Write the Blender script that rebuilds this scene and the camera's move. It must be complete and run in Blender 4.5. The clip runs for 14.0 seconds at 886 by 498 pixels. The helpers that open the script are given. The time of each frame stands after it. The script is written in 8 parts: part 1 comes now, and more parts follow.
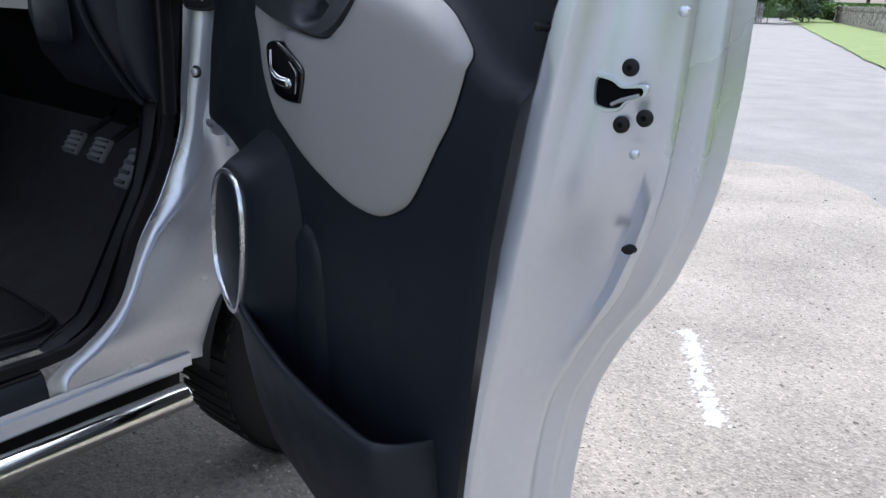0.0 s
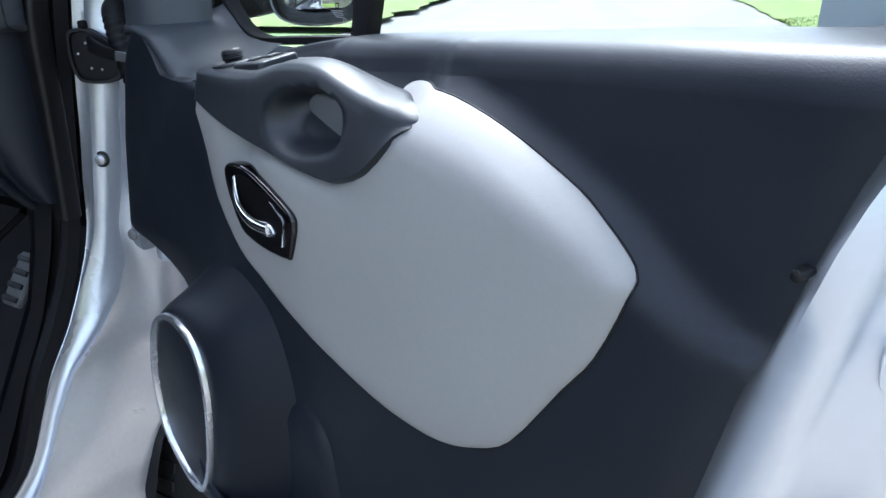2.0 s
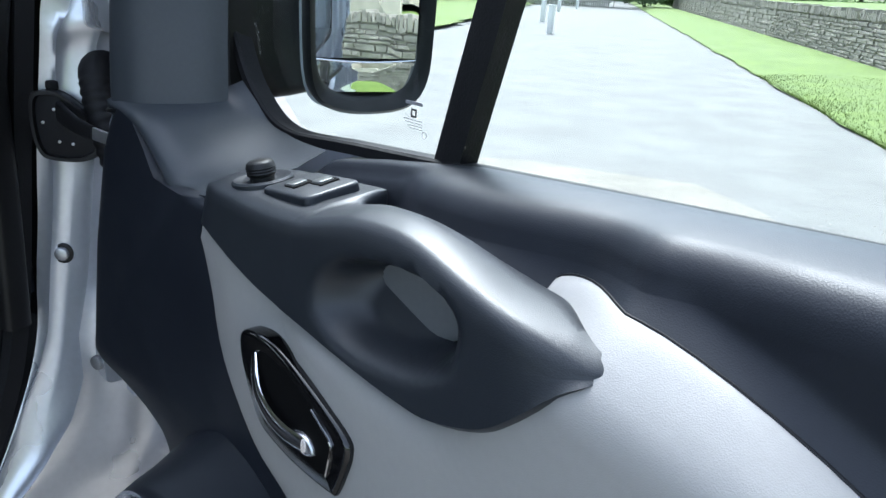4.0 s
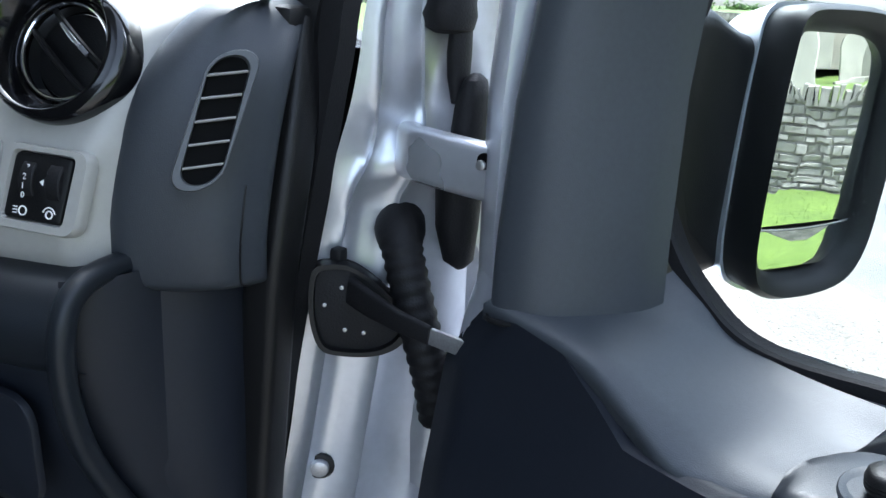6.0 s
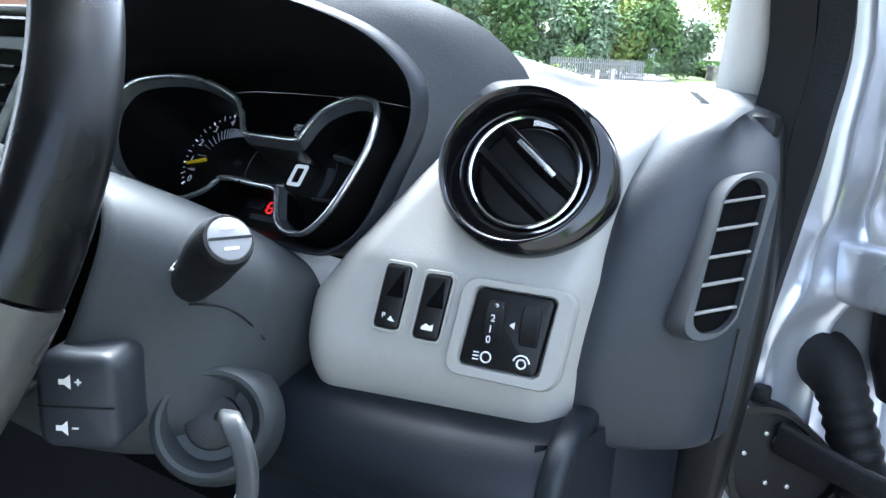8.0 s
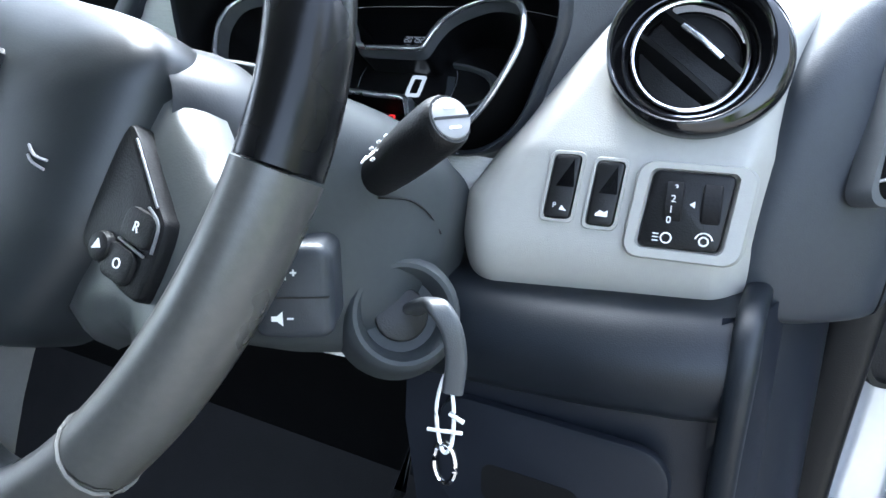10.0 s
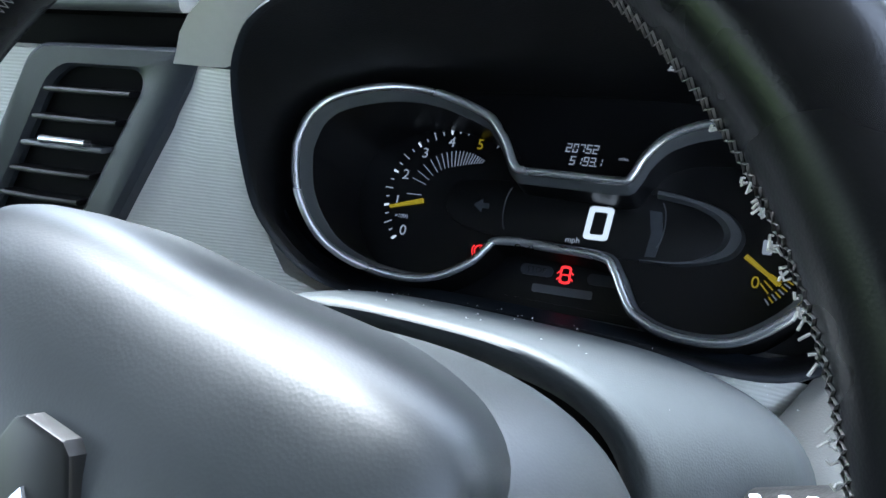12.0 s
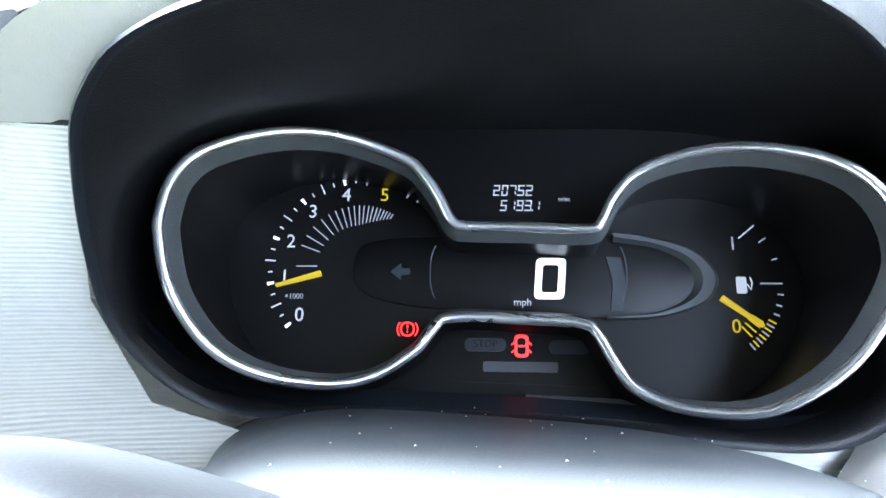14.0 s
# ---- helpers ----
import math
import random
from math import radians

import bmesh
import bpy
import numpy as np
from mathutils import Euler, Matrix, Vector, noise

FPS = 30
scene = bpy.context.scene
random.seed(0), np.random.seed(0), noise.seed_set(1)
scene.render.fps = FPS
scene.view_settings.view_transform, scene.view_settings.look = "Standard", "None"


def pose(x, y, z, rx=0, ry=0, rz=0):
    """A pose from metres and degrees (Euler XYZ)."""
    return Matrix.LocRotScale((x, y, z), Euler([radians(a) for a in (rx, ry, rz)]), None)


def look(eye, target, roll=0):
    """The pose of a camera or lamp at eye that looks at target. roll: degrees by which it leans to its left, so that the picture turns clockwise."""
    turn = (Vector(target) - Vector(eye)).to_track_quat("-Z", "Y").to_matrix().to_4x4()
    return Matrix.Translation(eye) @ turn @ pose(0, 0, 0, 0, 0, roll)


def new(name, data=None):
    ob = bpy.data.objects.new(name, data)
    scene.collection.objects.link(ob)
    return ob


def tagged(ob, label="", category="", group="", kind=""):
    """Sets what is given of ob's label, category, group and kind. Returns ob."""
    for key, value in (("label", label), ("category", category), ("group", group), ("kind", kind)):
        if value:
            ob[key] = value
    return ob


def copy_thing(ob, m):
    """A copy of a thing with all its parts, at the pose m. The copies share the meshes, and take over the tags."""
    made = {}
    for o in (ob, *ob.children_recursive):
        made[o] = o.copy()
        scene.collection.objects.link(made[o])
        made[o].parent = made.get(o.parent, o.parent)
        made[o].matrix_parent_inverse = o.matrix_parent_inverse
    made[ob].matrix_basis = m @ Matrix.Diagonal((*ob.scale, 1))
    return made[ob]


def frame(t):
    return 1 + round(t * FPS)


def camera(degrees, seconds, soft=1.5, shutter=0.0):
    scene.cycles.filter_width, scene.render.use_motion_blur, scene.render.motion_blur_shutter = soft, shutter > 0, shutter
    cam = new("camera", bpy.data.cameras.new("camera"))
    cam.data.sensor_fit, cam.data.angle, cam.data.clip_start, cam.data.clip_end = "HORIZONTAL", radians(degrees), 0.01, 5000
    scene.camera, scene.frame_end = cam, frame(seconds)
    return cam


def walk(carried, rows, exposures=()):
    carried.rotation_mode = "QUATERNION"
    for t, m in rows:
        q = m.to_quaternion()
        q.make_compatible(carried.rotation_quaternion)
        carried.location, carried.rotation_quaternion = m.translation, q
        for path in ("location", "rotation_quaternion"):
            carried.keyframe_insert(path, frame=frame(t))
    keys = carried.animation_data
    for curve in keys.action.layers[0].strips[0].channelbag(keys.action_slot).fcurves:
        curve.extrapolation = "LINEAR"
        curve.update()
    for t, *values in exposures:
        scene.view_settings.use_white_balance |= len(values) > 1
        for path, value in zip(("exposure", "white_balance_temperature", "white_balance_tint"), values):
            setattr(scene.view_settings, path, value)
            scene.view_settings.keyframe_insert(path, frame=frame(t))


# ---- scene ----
cam = camera(60.1, 14.0)
PATH = [
    (0, (1.863, 0.113, 1.208), (0.643, 1.568, 0.579), 1.8),
    (0.5, (1.756, 0.212, 1.312), (0.474, 1.626, 0.714), 0.0),
    (1, (1.668, 0.3, 1.337), (0.372, 1.672, 0.674), 1.6),
    (1.5, (1.569, 0.305, 1.322), (0.414, 1.799, 0.663), 3.6),
    (2, (1.486, 0.298, 1.355), (0.512, 1.882, 0.62), -0.7),
    (2.2, (1.466, 0.285, 1.373), (0.544, 1.916, 0.673), -0.5),
    (4.3, (1.156, 0.544, 1.402), (0.255, 2.193, 0.716), 6.0),
    (4.5, (1.096, 0.58, 1.4), (0.203, 2.222, 0.69), 7.8),
    (5, (0.927, 0.601, 1.43), (0.158, 2.31, 0.733), 7.4),
    (5.5, (0.812, 0.58, 1.457), (0.124, 2.321, 0.753), 7.0),
    (6, (0.712, 0.537, 1.47), (-0.079, 2.255, 0.819), 4.6),
    (6.5, (0.625, 0.555, 1.48), (-0.287, 2.237, 0.896), 5.2),
    (7, (0.548, 0.542, 1.502), (-0.41, 2.216, 0.972), 4.7),
    (7.5, (0.477, 0.488, 1.499), (-0.465, 2.188, 1.025), 3.6),
    (8, (0.443, 0.495, 1.476), (-0.559, 2.15, 0.971), 3.1),
    (8.5, (0.415, 0.495, 1.444), (-0.618, 2.108, 0.87), 2.6),
    (8.7, (0.402, 0.491, 1.435), (-0.694, 2.064, 0.866), 0.7),
    (10.8, (0.271, 0.399, 1.45), (-0.602, 2.079, 0.806), 0.8),
    (11, (0.235, 0.404, 1.463), (-0.649, 2.079, 0.82), 0.6),
    (11.5, (0.169, 0.466, 1.495), (-0.729, 2.128, 0.839), 0.1),
    (12, (0.101, 0.554, 1.519), (-0.639, 2.255, 0.77), -0.6),
    (12.5, (0.066, 0.586, 1.518), (-0.49, 2.36, 0.78), -2.7),
    (13, (0.016, 0.605, 1.516), (-0.288, 2.439, 0.777), -2.2),
    (13.5, (-0.002, 0.617, 1.516), (-0.189, 2.465, 0.772), -1.4),
    (14, (-0.011, 0.626, 1.511), (-0.118, 2.493, 0.801), -0.1),
]
walk(cam, [(t, look(eye, target, roll)) for t, eye, target, roll in PATH],
     [(0, 1.8, 5750, 13), (0.5, 1.95, 5600, 11), (1.5, 2.58, 5500, 9), (2.2, 2.6, 5500, 8), (4.5, 2.4, 5600, 6), (5.5, 2.55, 5600, 7), (6.0, 2.78, 5550, 7), (6.5, 3.0, 5500, 7), (7.0, 3.15, 5500, 8), (7.5, 3.28, 5500, 8), (8.0, 3.5, 5450, 8), (8.7, 3.58, 5450, 8), (11, 3.95, 5500, 8), (11.5, 3.95, 5500, 8), (12, 3.95, 5500, 7), (12.5, 4.1, 5500, 8), (13, 4.55, 5600, 8), (14, 5.35, 5650, 9)])

# ---------------------------------------------------------------- world and light
GROUND = -0.05
world = bpy.data.worlds.new("sky")
scene.world = world
world.use_nodes = True
wn = world.node_tree
sky = wn.nodes.new("ShaderNodeTexSky")
sky.sky_type = 'NISHITA'
sky.sun_disc = False
sky.sun_elevation = radians(60)
sky.sun_rotation = radians(-35)
sky.air_density, sky.dust_density, sky.ozone_density = 1.0, 4.0, 1.0
wn.nodes["Background"].inputs["Strength"].default_value = 0.13
hsv = wn.nodes.new("ShaderNodeHueSaturation")
hsv.inputs["Saturation"].default_value = 0.45
wn.links.new(sky.outputs[0], hsv.inputs["Color"])
wn.links.new(hsv.outputs[0], wn.nodes["Background"].inputs["Color"])
sun = new("sun", bpy.data.lights.new("sun", 'SUN'))
sun.data.energy = 1.8
sun.data.angle = radians(20)
sun.data.color = (1.0, 0.96, 0.9)
sun.matrix_world = look((-2.8, 4.0, 8.4), (0, 0, 0))
scene.view_settings.exposure = 0.0


# ---------------------------------------------------------------- materials
def material(name, color, rough=0.5, metal=0.0, scale=40.0, vary=0.08, bump=0.0, bump_scale=None, coat=0.0, stain=0.0, spec=0.5):
    """A painted or moulded surface with grain, faint stains and fine relief."""
    m = bpy.data.materials.new(name)
    m.use_nodes = True
    n, l = m.node_tree.nodes, m.node_tree.links
    b = n["Principled BSDF"]
    b.inputs["Roughness"].default_value = rough
    b.inputs["Metallic"].default_value = metal
    b.inputs["Coat Weight"].default_value = coat
    b.inputs["Coat Roughness"].default_value = 0.08
    b.inputs["Specular IOR Level"].default_value = spec
    geo = n.new("ShaderNodeTexCoord")
    fine, broad = n.new("ShaderNodeTexNoise"), n.new("ShaderNodeTexNoise")
    fine.inputs["Scale"].default_value, broad.inputs["Scale"].default_value = scale * 8, scale * 0.35
    fine.inputs["Detail"].default_value, broad.inputs["Detail"].default_value = 2, 4
    for t in (fine, broad):
        l.new(geo.outputs["Object"], t.inputs["Vector"])
    mix = n.new("ShaderNodeMath")
    mix.operation = 'ADD'
    l.new(fine.outputs["Fac"], mix.inputs[0])
    l.new(broad.outputs["Fac"], mix.inputs[1])
    ramp = n.new("ShaderNodeMapRange")
    ramp.inputs["From Min"].default_value, ramp.inputs["From Max"].default_value = 0.6, 1.4
    ramp.inputs["To Min"].default_value, ramp.inputs["To Max"].default_value = 1 - vary, 1 + vary
    l.new(mix.outputs[0], ramp.inputs["Value"])
    mul = n.new("ShaderNodeVectorMath")
    mul.operation = 'SCALE'
    mul.inputs[0].default_value = color
    l.new(ramp.outputs[0], mul.inputs["Scale"])
    l.new(mul.outputs[0], b.inputs["Base Color"])
    rr = n.new("ShaderNodeMapRange")
    rr.inputs["From Min"].default_value, rr.inputs["From Max"].default_value = 0.3, 0.7
    rr.inputs["To Min"].default_value, rr.inputs["To Max"].default_value = max(0.0, rough - 0.06 - stain), min(1, rough + 0.06 + stain)
    l.new(broad.outputs["Fac"], rr.inputs["Value"])
    l.new(rr.outputs[0], b.inputs["Roughness"])
    if bump:
        grain = n.new("ShaderNodeTexVoronoi")
        grain.inputs["Scale"].default_value = bump_scale or scale * 10
        l.new(geo.outputs["Object"], grain.inputs["Vector"])
        bn = n.new("ShaderNodeBump")
        bn.inputs["Strength"].default_value = bump
        bn.inputs["Distance"].default_value = 0.001
        l.new(grain.outputs["Distance"], bn.inputs["Height"])
        l.new(bn.outputs[0], b.inputs["Normal"])
    return m


def glowing(name, color, strength):
    m = bpy.data.materials.new(name)
    m.use_nodes = True
    b = m.node_tree.nodes["Principled BSDF"]
    b.inputs["Base Color"].default_value = (*[0.2 * c for c in color], 1)
    b.inputs["Emission Color"].default_value = (*color, 1)
    b.inputs["Emission Strength"].default_value = strength
    return m


def glass_material(name, tint=(1, 1, 1), gloss=0.05):
    m = bpy.data.materials.new(name)
    m.use_nodes = True
    n, l = m.node_tree.nodes, m.node_tree.links
    n.remove(n["Principled BSDF"])
    clear, shine, mixer = n.new("ShaderNodeBsdfTransparent"), n.new("ShaderNodeBsdfGlossy"), n.new("ShaderNodeMixShader")
    clear.inputs["Color"].default_value = (*tint, 1)
    shine.inputs["Roughness"].default_value = 0.02
    edge = n.new("ShaderNodeLayerWeight")
    steep, fac = n.new("ShaderNodeMath"), n.new("ShaderNodeMath")
    steep.operation, fac.operation = 'POWER', 'MULTIPLY_ADD'
    steep.inputs[1].default_value = 5.0
    fac.inputs[1].default_value, fac.inputs[2].default_value = 0.6, gloss * 0.5
    l.new(edge.outputs["Facing"], steep.inputs[0])
    l.new(steep.outputs[0], fac.inputs[0])
    l.new(fac.outputs[0], mixer.inputs["Fac"])
    l.new(clear.outputs[0], mixer.inputs[1])
    l.new(shine.outputs[0], mixer.inputs[2])
    l.new(mixer.outputs[0], n["Material Output"].inputs["Surface"])
    return m


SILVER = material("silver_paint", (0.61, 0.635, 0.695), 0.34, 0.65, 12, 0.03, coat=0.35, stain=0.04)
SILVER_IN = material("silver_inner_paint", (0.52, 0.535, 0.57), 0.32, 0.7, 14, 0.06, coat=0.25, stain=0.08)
TRIM = material("dark_trim_plastic", (0.0082, 0.0102, 0.0155), 0.46, 0, 30, 0.12, 0.1, 1100, spec=0.3)
ARMREST = material("armrest_plastic", (0.0125, 0.015, 0.0195), 0.42, 0, 30, 0.1, 0.1, 1100, spec=0.42)
TRIM_MID = material("slate_trim_plastic", (0.027, 0.031, 0.0375), 0.47, 0, 30, 0.1, 0.1, 1100, spec=0.36)
PEDAL = material("worn_pedal_rubber", (0.08, 0.08, 0.08), 0.6, 0, 40, 0.3, 0.2, 500)
PAD = material("grip_rubber", (0.11, 0.115, 0.12), 0.42, 0, 30, 0.08, 0.08, 1100)
CORNER = material("corner_trim_plastic", (0.03, 0.0345, 0.041), 0.44, 0, 30, 0.1, 0.1, 1100, spec=0.4)
KNEE = material("dark_slate_trim_plastic", (0.0085, 0.0108, 0.0145), 0.4, 0, 30, 0.1, 0.1, 1100, spec=0.32)
TRIM_GREY = material("grey_trim_plastic", (0.058, 0.062, 0.067), 0.46, 0, 30, 0.08, 0.1, 1100)
INSERT = material("grey_door_insert", (0.25, 0.243, 0.236), 0.5, 0, 25, 0.04, 0.12, 1200)
BEIGE = material("pale_grey_dash_plastic", (0.485, 0.475, 0.44), 0.5, 0, 25, 0.04, 0.12, 1200)
# same dash plastic, colour lowered for the dimmer light on the right side
FACIA = material("shaded_facia_plastic", (0.315, 0.308, 0.285), 0.45, 0, 25, 0.04, 0.12, 1200)
SHROUD = material("column_shroud_plastic", (0.04, 0.045, 0.048), 0.52, 0, 30, 0.08, 0.08, 1100, stain=0.05, spec=0.22)
LINING = material("hood_lining_plastic", (0.005, 0.0051, 0.006), 0.5, 0, 30, 0.15, 0.1, 900, spec=0.3)
BLACK = material("black_plastic", (0.0045, 0.0045, 0.005), 0.45, 0, 30, 0.15, 0.15, 900, spec=0.3)
# near-black colour put in for the shade of openings, gaps and the footwell
SHADE_BLACK = material("shade_black", (0.0012, 0.0012, 0.0014), 0.8, 0, 20, 0.2, spec=0.1)
GLOSS = material("piano_black", (0.003, 0.003, 0.0035), 0.1, 0, 10, 0.1, coat=0.3, spec=0.4)
RUBBER = material("black_rubber", (0.006, 0.006, 0.007), 0.65, 0, 40, 0.2, 0.2, 500, spec=0.25)
CHROME = material("chrome", (0.85, 0.85, 0.88), 0.08, 1.0, 20, 0.02)
SATIN = material("satin_silver_trim", (0.62, 0.63, 0.66), 0.25, 0.9, 30, 0.03)
STEEL = material("polished_steel", (0.7, 0.69, 0.66), 0.12, 1.0, 8, 0.05, stain=0.05)
IRON = material("zinc_steel", (0.42, 0.42, 0.43), 0.4, 0.9, 60, 0.2)
MIRROR = material("mirror_glass", (0.9, 0.92, 0.92), 0.0, 1.0, 5, 0.0)
MIRROR.node_tree.nodes["Map Range.001"].inputs["To Max"].default_value = 0.0
LEATHER = material("black_leather", (0.0035, 0.0036, 0.0042), 0.28, 0, 40, 0.2, 0.03, 1200, stain=0.08, spec=0.27)
DASH_TOP = material("grey_dash_top", (0.045, 0.048, 0.051), 0.7, 0, 30, 0.08, 0.15, 900, spec=0.25)
DIAL = material("dial_black", (0.0028, 0.0028, 0.0034), 0.38, 0, 20, 0.15, spec=0.3)
WORN = material("worn_grey_leather", (0.062, 0.061, 0.057), 0.32, 0, 30, 0.14, 0.05, 1100, stain=0.1)
AIRBAG = material("airbag_cover_plastic", (0.0145, 0.0172, 0.0195), 0.43, 0, 30, 0.08, 0.035, 900, stain=0.03, spec=0.5)
SPOKE = material("satin_grey_spoke", (0.072, 0.076, 0.074), 0.34, 0.1, 30, 0.08, 0.05, 900)
THREAD = material("pale_thread", (0.14, 0.137, 0.128), 0.8, 0, 90, 0.25)
FRAY = material("frayed_thread", (0.45, 0.44, 0.41), 0.85, 0, 90, 0.25)
WHITE = material("white_marking", (0.8, 0.8, 0.8), 0.6, 0, 30, 0.03)
PALE = material("pale_label", (0.72, 0.73, 0.74), 0.5, 0, 60, 0.05)
MARK = material("grey_marking", (0.25, 0.25, 0.26), 0.6, 0, 30, 0.05)
GLASS = glass_material("window_glass", (0.93, 0.96, 0.95))
SCREEN = glass_material("windscreen_glass", (0.93, 0.95, 0.94))
LIT = glowing("lit_white", (0.9, 0.95, 1.0), 0.05)
DIM = glowing("dim_white", (0.85, 0.9, 1.0), 0.016)
FAINT = glowing("faint_white", (0.8, 0.85, 1.0), 0.009)
YELLOW = glowing("needle_yellow", (1.0, 0.72, 0.03), 0.015)
RED = glowing("warning_red", (1.0, 0.03, 0.03), 0.09)
TYRE = material("tyre_rubber", (0.012, 0.012, 0.012), 0.75, 0, 30, 0.3, 0.3, 200, spec=0.2)


def ribbed(name, color, period):
    """Moulded plastic with fine level ribs."""
    m = material(name, color, 0.52, 0, 25, 0.04)
    n, l = m.node_tree.nodes, m.node_tree.links
    co, wv, bn = n.new("ShaderNodeTexCoord"), n.new("ShaderNodeTexWave"), n.new("ShaderNodeBump")
    wv.bands_direction = 'Z'
    wv.inputs["Scale"].default_value = 2 * math.pi / (20 * period)
    wv.inputs["Distortion"].default_value = 0.0
    bn.inputs["Strength"].default_value, bn.inputs["Distance"].default_value = 0.5, 0.0004
    l.new(co.outputs["Object"], wv.inputs["Vector"])
    l.new(wv.outputs["Fac"], bn.inputs["Height"])
    l.new(bn.outputs[0], n["Principled BSDF"].inputs["Normal"])
    return m


# the dash plastic again, colour raised for the stronger light on the left
RIBBED = ribbed("lit_ribbed_dash_plastic", (0.63, 0.625, 0.59), 0.0021)
LINE_PAINT = material("worn_road_paint", (0.24, 0.24, 0.23), 0.8, 0, 30, 0.3, 0.3, 200)

# ---------------------------------------------------------------- mesh helpers
def finish(ob, bm, mat, smooth=True, angle=40):
    bmesh.ops.recalc_face_normals(bm, faces=bm.faces)
    for f in bm.faces:
        f.smooth = smooth
    if smooth:
        for e in bm.edges:
            if len(e.link_faces) == 2 and e.calc_face_angle(0) > radians(angle):
                e.smooth = False
    bm.to_mesh(ob.data)
    bm.free()
    if mat:
        ob.data.materials.append(mat)
    return ob


def part(name, bm, mat, parent=None, label="", smooth=True, angle=40):
    ob = new(name, bpy.data.meshes.new(name))
    finish(ob, bm, mat, smooth, angle)
    if parent is not None:
        ob.parent = parent
    if label:
        ob["label"] = label
    return ob


def thing(name, matrix, label, category, group="", kind=""):
    ob = new(name)
    ob.empty_display_size = 0.05
    ob.matrix_world = matrix
    return tagged(ob, label, category, group, kind)


def smooth(t):
    t = min(1.0, max(0.0, t))
    return t * t * (3 - 2 * t)


def spline(points, closed=False, per=6):
    """Catmull-Rom through the given points."""
    p = [Vector(q) for q in points]
    n = len(p)
    out = []
    for i in range(n if closed else n - 1):
        if closed:
            a, b, c, d = p[i - 1], p[i], p[(i + 1) % n], p[(i + 2) % n]
        else:
            a, b, c, d = p[max(i - 1, 0)], p[i], p[i + 1], p[min(i + 2, n - 1)]
        for k in range(per):
            t = k / per
            out.append(0.5 * (2 * b + (c - a) * t + (2 * a - 5 * b + 4 * c - d) * t * t + (3 * b - a - 3 * c + d) * t ** 3))
    if not closed:
        out.append(p[-1])
    return out


def loft(rows, close_u=False, close_v=False, caps=False):
    """A skin over rows of points; close_u joins each row's ends, close_v the last row to the first."""
    bm = bmesh.new()
    grid = [[bm.verts.new(q) for q in row] for row in rows]
    nr, nc = len(grid), len(grid[0])
    for i in range(nr if close_v else nr - 1):
        for j in range(nc if close_u else nc - 1):
            a, b = grid[i], grid[(i + 1) % nr]
            try:
                bm.faces.new((a[j], a[(j + 1) % nc], b[(j + 1) % nc], b[j]))
            except ValueError:
                pass
    if caps:
        for row in (grid[0], grid[-1]):
            bm.faces.new(row)
    return bm


def thicken(bm, by):
    """Turns a sheet into a shell of that thickness, away from its normals."""
    bmesh.ops.recalc_face_normals(bm, faces=bm.faces)
    bmesh.ops.solidify(bm, geom=list(bm.faces), thickness=by)
    return bm


def sweep(path, profile, closed=False, up=(0, 0, 1), caps=True, scales=None):
    """Carries a closed 2D profile along a path; its y stays near the given up."""
    path = [Vector(q) for q in path]
    up = Vector(up)
    rows = []
    n = len(path)
    for i, q in enumerate(path):
        if closed:
            d = path[(i + 1) % n] - path[i - 1]
        else:
            d = path[min(i + 1, n - 1)] - path[max(i - 1, 0)]
        d.normalize()
        side = d.cross(up)
        if side.length < 1e-5:
            side = d.cross(Vector((1, 0.01, 0)))
        side.normalize()
        top = side.cross(d)
        s = scales[i] if scales else 1.0
        rows.append([q + side * x * s + top * y * s for x, y in profile])
    return loft(rows, close_u=True, close_v=closed, caps=caps and not closed)


def circle(r, n=12, ry=None):
    return [(r * math.cos(2 * math.pi * k / n), (ry or r) * math.sin(2 * math.pi * k / n)) for k in range(n)]


def tube(path, r, n=10, closed=False, up=(0, 0, 1), scales=None):
    return sweep(path, circle(r, n), closed, up, scales=scales)


def prism(outline, low, high, bevel=0.0, axes=None, segments=2):
    """A plate: the 2D outline pushed from low to high along the third axis, its top edge rounded."""
    ax = axes or (Vector((1, 0, 0)), Vector((0, 1, 0)), Vector((0, 0, 1)), Vector((0, 0, 0)))
    put = lambda x, y, h: ax[3] + ax[0] * x + ax[1] * y + ax[2] * h
    pts = [Vector((q[0], q[1])) for q in outline]
    area = sum(pts[i - 1].x * pts[i].y - pts[i].x * pts[i - 1].y for i in range(len(pts)))
    if area < 0:
        pts.reverse()
    n = len(pts)
    inner = []
    for i in range(n):
        d = pts[(i + 1) % n] - pts[i - 1]
        nn = Vector((-d.y, d.x))
        inner.append(nn.normalized() if nn.length > 1e-9 else Vector((0, 0)))
    rows = [[put(q.x, q.y, low) for q in pts]]
    steps = segments if bevel else 0
    for k in range(steps + 1):
        a = math.pi / 2 * k / max(steps, 1)
        off, h = (bevel * (1 - math.cos(a)), high - bevel + bevel * math.sin(a)) if bevel else (0, high)
        rows.append([put(q.x + v.x * off, q.y + v.y * off, h) for q, v in zip(pts, inner)])
    return loft(rows, close_u=True, caps=True)


def rounded(w, h, r, n=5, cx=0.0, cy=0.0):
    """A rectangle with round corners, as a 2D outline."""
    out = []
    for sx, sy, a0 in ((1, 1, 0), (-1, 1, 90), (-1, -1, 180), (1, -1, 270)):
        for k in range(n + 1):
            a = radians(a0 + 90 * k / n)
            out.append((cx + sx * (w / 2 - r) + r * math.cos(a), cy + sy * (h / 2 - r) + r * math.sin(a)))
    return out


